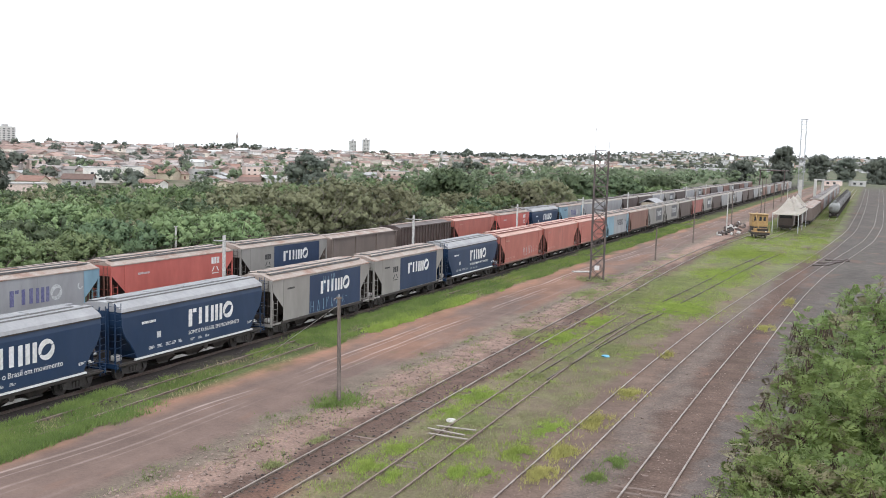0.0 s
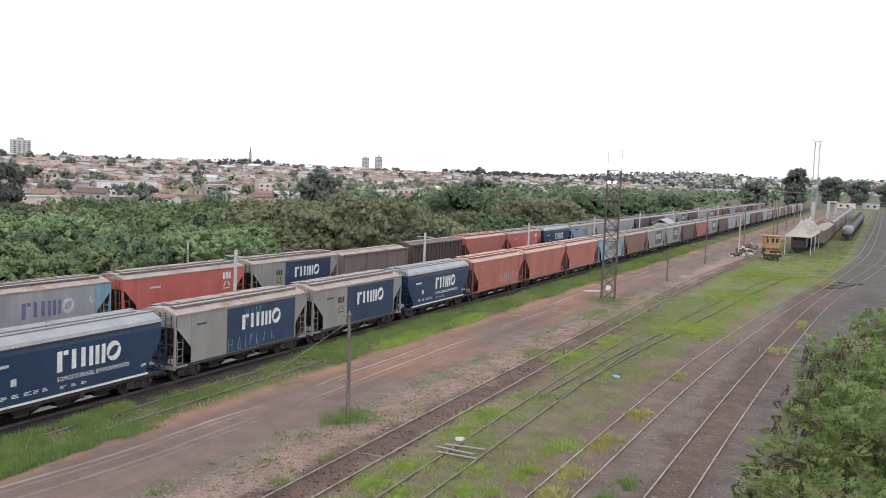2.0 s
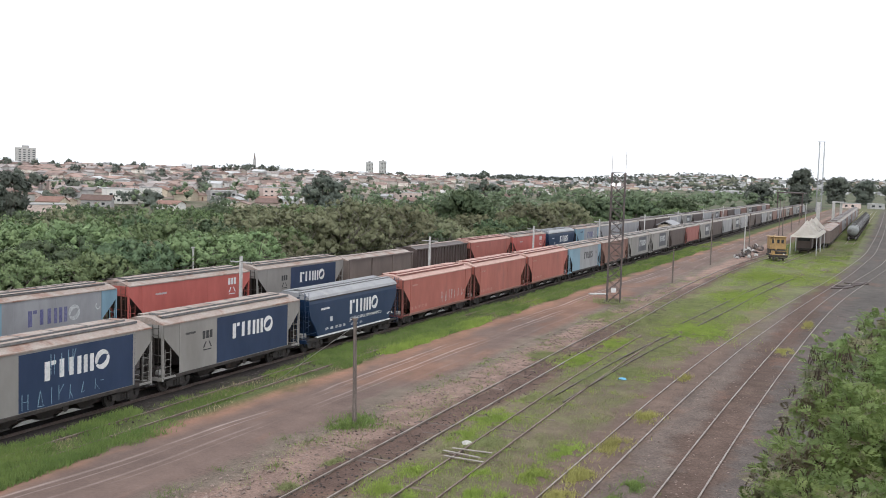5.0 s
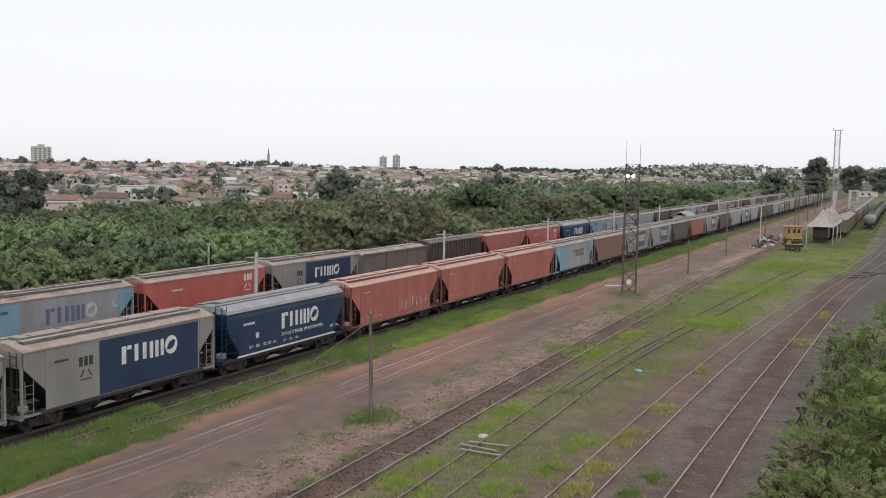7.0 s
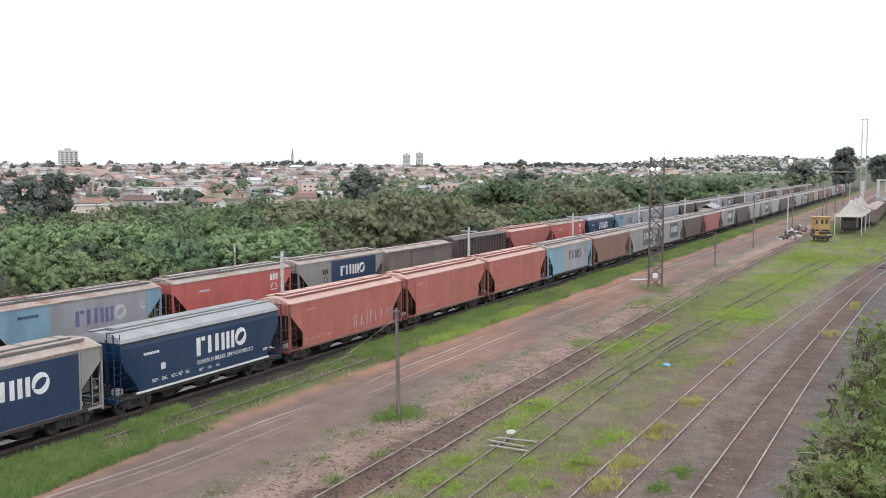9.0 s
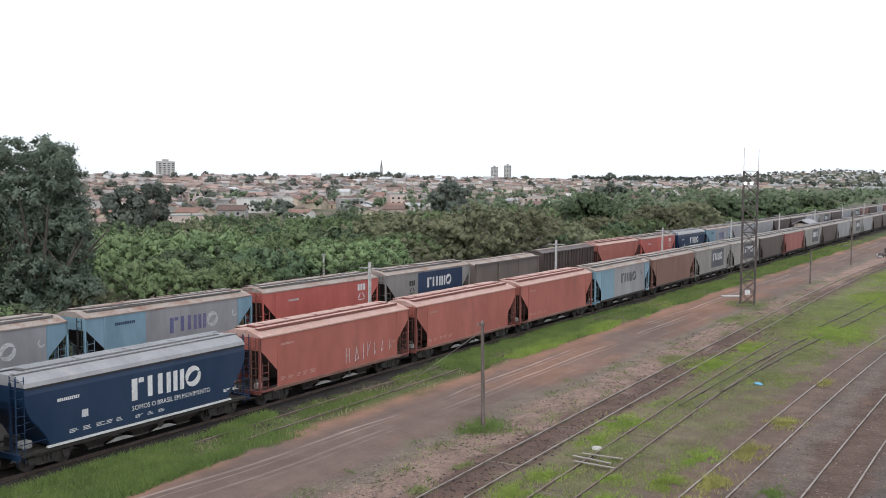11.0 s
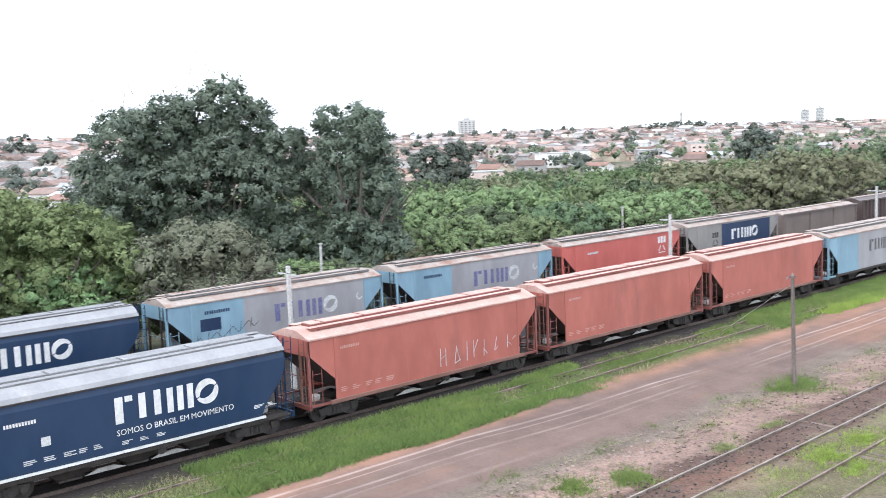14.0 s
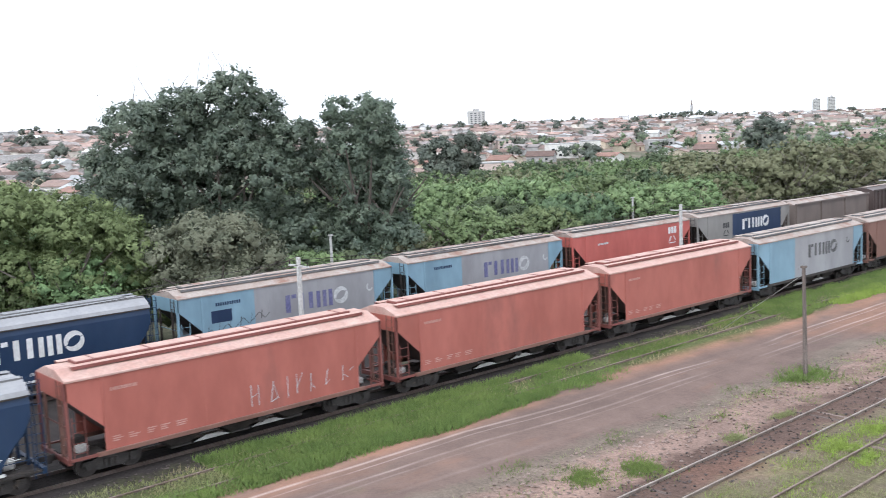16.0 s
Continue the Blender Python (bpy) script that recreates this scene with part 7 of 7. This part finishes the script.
tufts("fresh_patch", "fresh green patch of grass between the tracks", ((-19.1, 50.3, 1.16, 2.00), (-20.1, 70.3, 1.24, 3.28), (-19.7, 78.8, 1.01, 2.76), (-15.1, 89.9, 2.54, 5.09), (-15.5, 119.8, 2.66, 6.00), (-13.6, 46.1, 0.82, 1.83), (-13.8, 41.5, 0.81, 1.34), (-13.9, 37.9, 0.56, 1.00), (-15.9, 40.6, 0.81, 0.79), (-15.0, 37.5, 0.50, 0.82), (-18.6, 39.5, 0.94, 1.03), (-18.6, 36.6, 0.76, 1.13), (-15.3, 37.7, 0.63, 1.01), (-19.0, 46.3, 0.93, 1.37), (-17.1, 35.9, 0.61, 0.85), (-15.4, 149.7, 4.33, 6.00)), 0.17, GRASS_FRESH, 400)
weeds = np.random.default_rng(601)
for label, n, x0, x1, y0, y1, tall, mat in (
        ("small green weeds scattered between the yard tracks", 150, -19.8, -13.2, 26, 100, 0.15, GRASS_FRESH),
        ("small olive weeds scattered between the yard tracks", 130, -19.8, -13.0, 26, 100, 0.13, GRASS_OLIVE),
        ("small weeds scattered on the rubble verge", 90, -26.6, -22.2, 16, 120, 0.16, GRASS_LUSH)):
    spots = [weeds.normal((x, y), (a, b), (int(520 * a * b) + 14, 2)) for x, y, a, b in scattered(n, x0, x1, y0, y1, n)]
    blades("scattered_weeds", label, np.concatenate(spots), tall, mat, n)
tufts("olive_patch", "olive patch of grass beside the tracks", ((-20.5, 94.7, 2.11, 6.00), (-18.6, 107.6, 3.08, 6.00), (-17.8, 63.4, 0.81, 1.70), (-17.8, 57.0, 0.55, 1.19), (-19.0, 56.6, 0.48, 0.99), (-17.5, 45.5, 1.21, 1.45), (-22.9, 70.4, 1.26, 1.82), (-24.7, 94.4, 1.22, 3.17), (-17.2, 66.8, 1.07, 2.13), (-15.5, 77.3, 1.46, 2.78), (-15.6, 67.7, 1.07, 1.89), (-22.3, 34.6, 0.44, 0.51), (-22.4, 38.8, 0.34, 0.72), (-22.5, 38.9, 0.33, 0.76), (-22.2, 34.8, 0.51, 0.64)), 0.16, GRASS_OLIVE, 430)
tufts("yellow_tuft", "yellowed tuft of grass between the rails", ((-11.8, 55.1, 0.66, 1.08), (-11.9, 48.2, 0.58, 1.68), (-12.0, 42.5, 0.65, 1.21), (-11.9, 39.2, 0.63, 1.19), (-12.0, 67.6, 0.34, 0.92), (-7.0, 83.0, 0.56, 1.14), (-6.5, 100.3, 0.37, 2.20)), 0.24, GRASS_YELLOW, 460)
tufts("lush_patch", "lush dark green patch of grass and weeds", ((-9.5, 42.3, 0.56, 1.29), (-9.8, 39.7, 0.48, 0.86), (-25.3, 44.5, 0.70, 0.94), (-22.8, 29.4, 1.08, 1.01), (-23.9, 27.1, 1.01, 0.85)), 0.2, GRASS_LUSH, 480)
tuft = gr2.normal(0, 1, (900, 2)) * (0.55, 0.8) + (-25.0, 45.6)
blades("post_tuft", "green weeds round the foot of the post", tuft, 0.35, GRASS_LUSH, 9)
tuft = gr2.normal(0, 1, (1500, 2)) * (1.1, 1.1) + (-26.7, 105.4)
blades("tower_tuft", "weeds round the foot of the lattice tower", tuft, 0.4, GRASS_OLIVE, 10)


# ---- loose stones, a slab and cast-off timbers ----
def stones(name, label, n, x0, x1, y0, y1, size, mat, seed):
    r = np.random.default_rng(seed)
    x = np.clip(r.normal((x0 + x1) / 2, (x1 - x0) / 3.6, n), x0, x1)
    c = np.stack([x, y0 + (y1 - y0) * r.random(n) ** 1.5, np.full(n, 0.02)], -1)
    s = size * r.uniform(0.4, 1.0, n) ** 2
    v = c[:, None, :] + BLOB_V[None] * (s[:, None] * r.uniform(0.6, 1.2, (n, 6)))[:, :, None] * np.array([1, 1, 0.6])
    f = BLOB_F[None] + (np.arange(n) * 6)[:, None, None]
    return tagged(part(name, arrays(name, v.reshape(-1, 3), f.reshape(-1, 3)), mat), label, "stones", kind="stuff")


M_CLOD = material("pale_clay_clods", (0.26, 0.195, 0.168), (0.19, 0.142, 0.12), 0.6, rough=0.95, island=0.35, world_space=True)
M_BALLAST = material("dark_ballast", (0.085, 0.068, 0.062), (0.055, 0.046, 0.043), 0.6, rough=0.95, island=0.4, world_space=True)
stones("verge_rubble", "pale clods and stones beside the yard track", 3600, -25.8, -22.2, 15, 125, 0.13, M_CLOD, 301)
stones("track_ballast", "dark ballast stones between the yard track rails", 2600, -22.6, -19.6, 18, 110, 0.09, M_BALLAST, 302)
stones("main_line_ballast", "dark ballast stones beside the main line", 3600, -37.0, -34.8, 8, 90, 0.1, M_BALLAST, 303)
stones("yard_stones", "small stones scattered between the yard rails", 2600, -12.5, -3.5, 25, 110, 0.08, M_CLOD, 304)
slab = thing("concrete_slab", "pale concrete slab lying beside the lattice tower", "slab", "", pose(-30.2, 112.2, 0, 0, 0, 38))
part("slab", bevelled(boxes((-1.1, 1.1, -0.35, 0.35, 0.0, 0.12)), 0.02), M_POLE, slab)
for k, (tx, ty, ta) in enumerate(((-5.4, 139.5, 40), (-4.6, 141.5, 62), (-4.9, 143.0, 25), (-3.9, 145.0, 50), (-3.2, 147.5, 35), (-2.9, 149.5, 70), (-4.0, 148.0, 15))):
    t = thing("cast_off_sleeper", "dark cast-off sleeper lying beside the rails", "sleeper", "cast-off sleepers", pose(tx, ty, 0.02, 0, 0, ta))
    part("timber", bevelled(boxes((-1.3, 1.3, -0.13, 0.13, 0, 0.17)), 0.02), M_DARK, t)


# ---- motion: the grain train rolls by at about 20 km/h ----
TRAIN = ((0.0, 0.0), (4.0, -22.6), (8.0, -45.1), (12.0, -67.6), (16.0, -90.55))


def travelled(t):
    return float(np.interp(t, [a for a, _ in TRAIN], [b for _, b in TRAIN]))


def motions():
    ticks = [k * 0.1 for k in range(161)]
    for i, (w, y0) in enumerate(moving):
        walk(w, [(t, pose(FRONT_X, y0 + s, RAIL_TOP)) for t, s in TRAIN])
        if i > 9:
            continue
        for o in w.children_recursive:
            if o.name.startswith("wheelset"):
                y = o.location.y
                walk(o, [(t, pose(0, y, WHEEL_R, -math.degrees(travelled(t) / WHEEL_R))) for t in ticks])


motions()
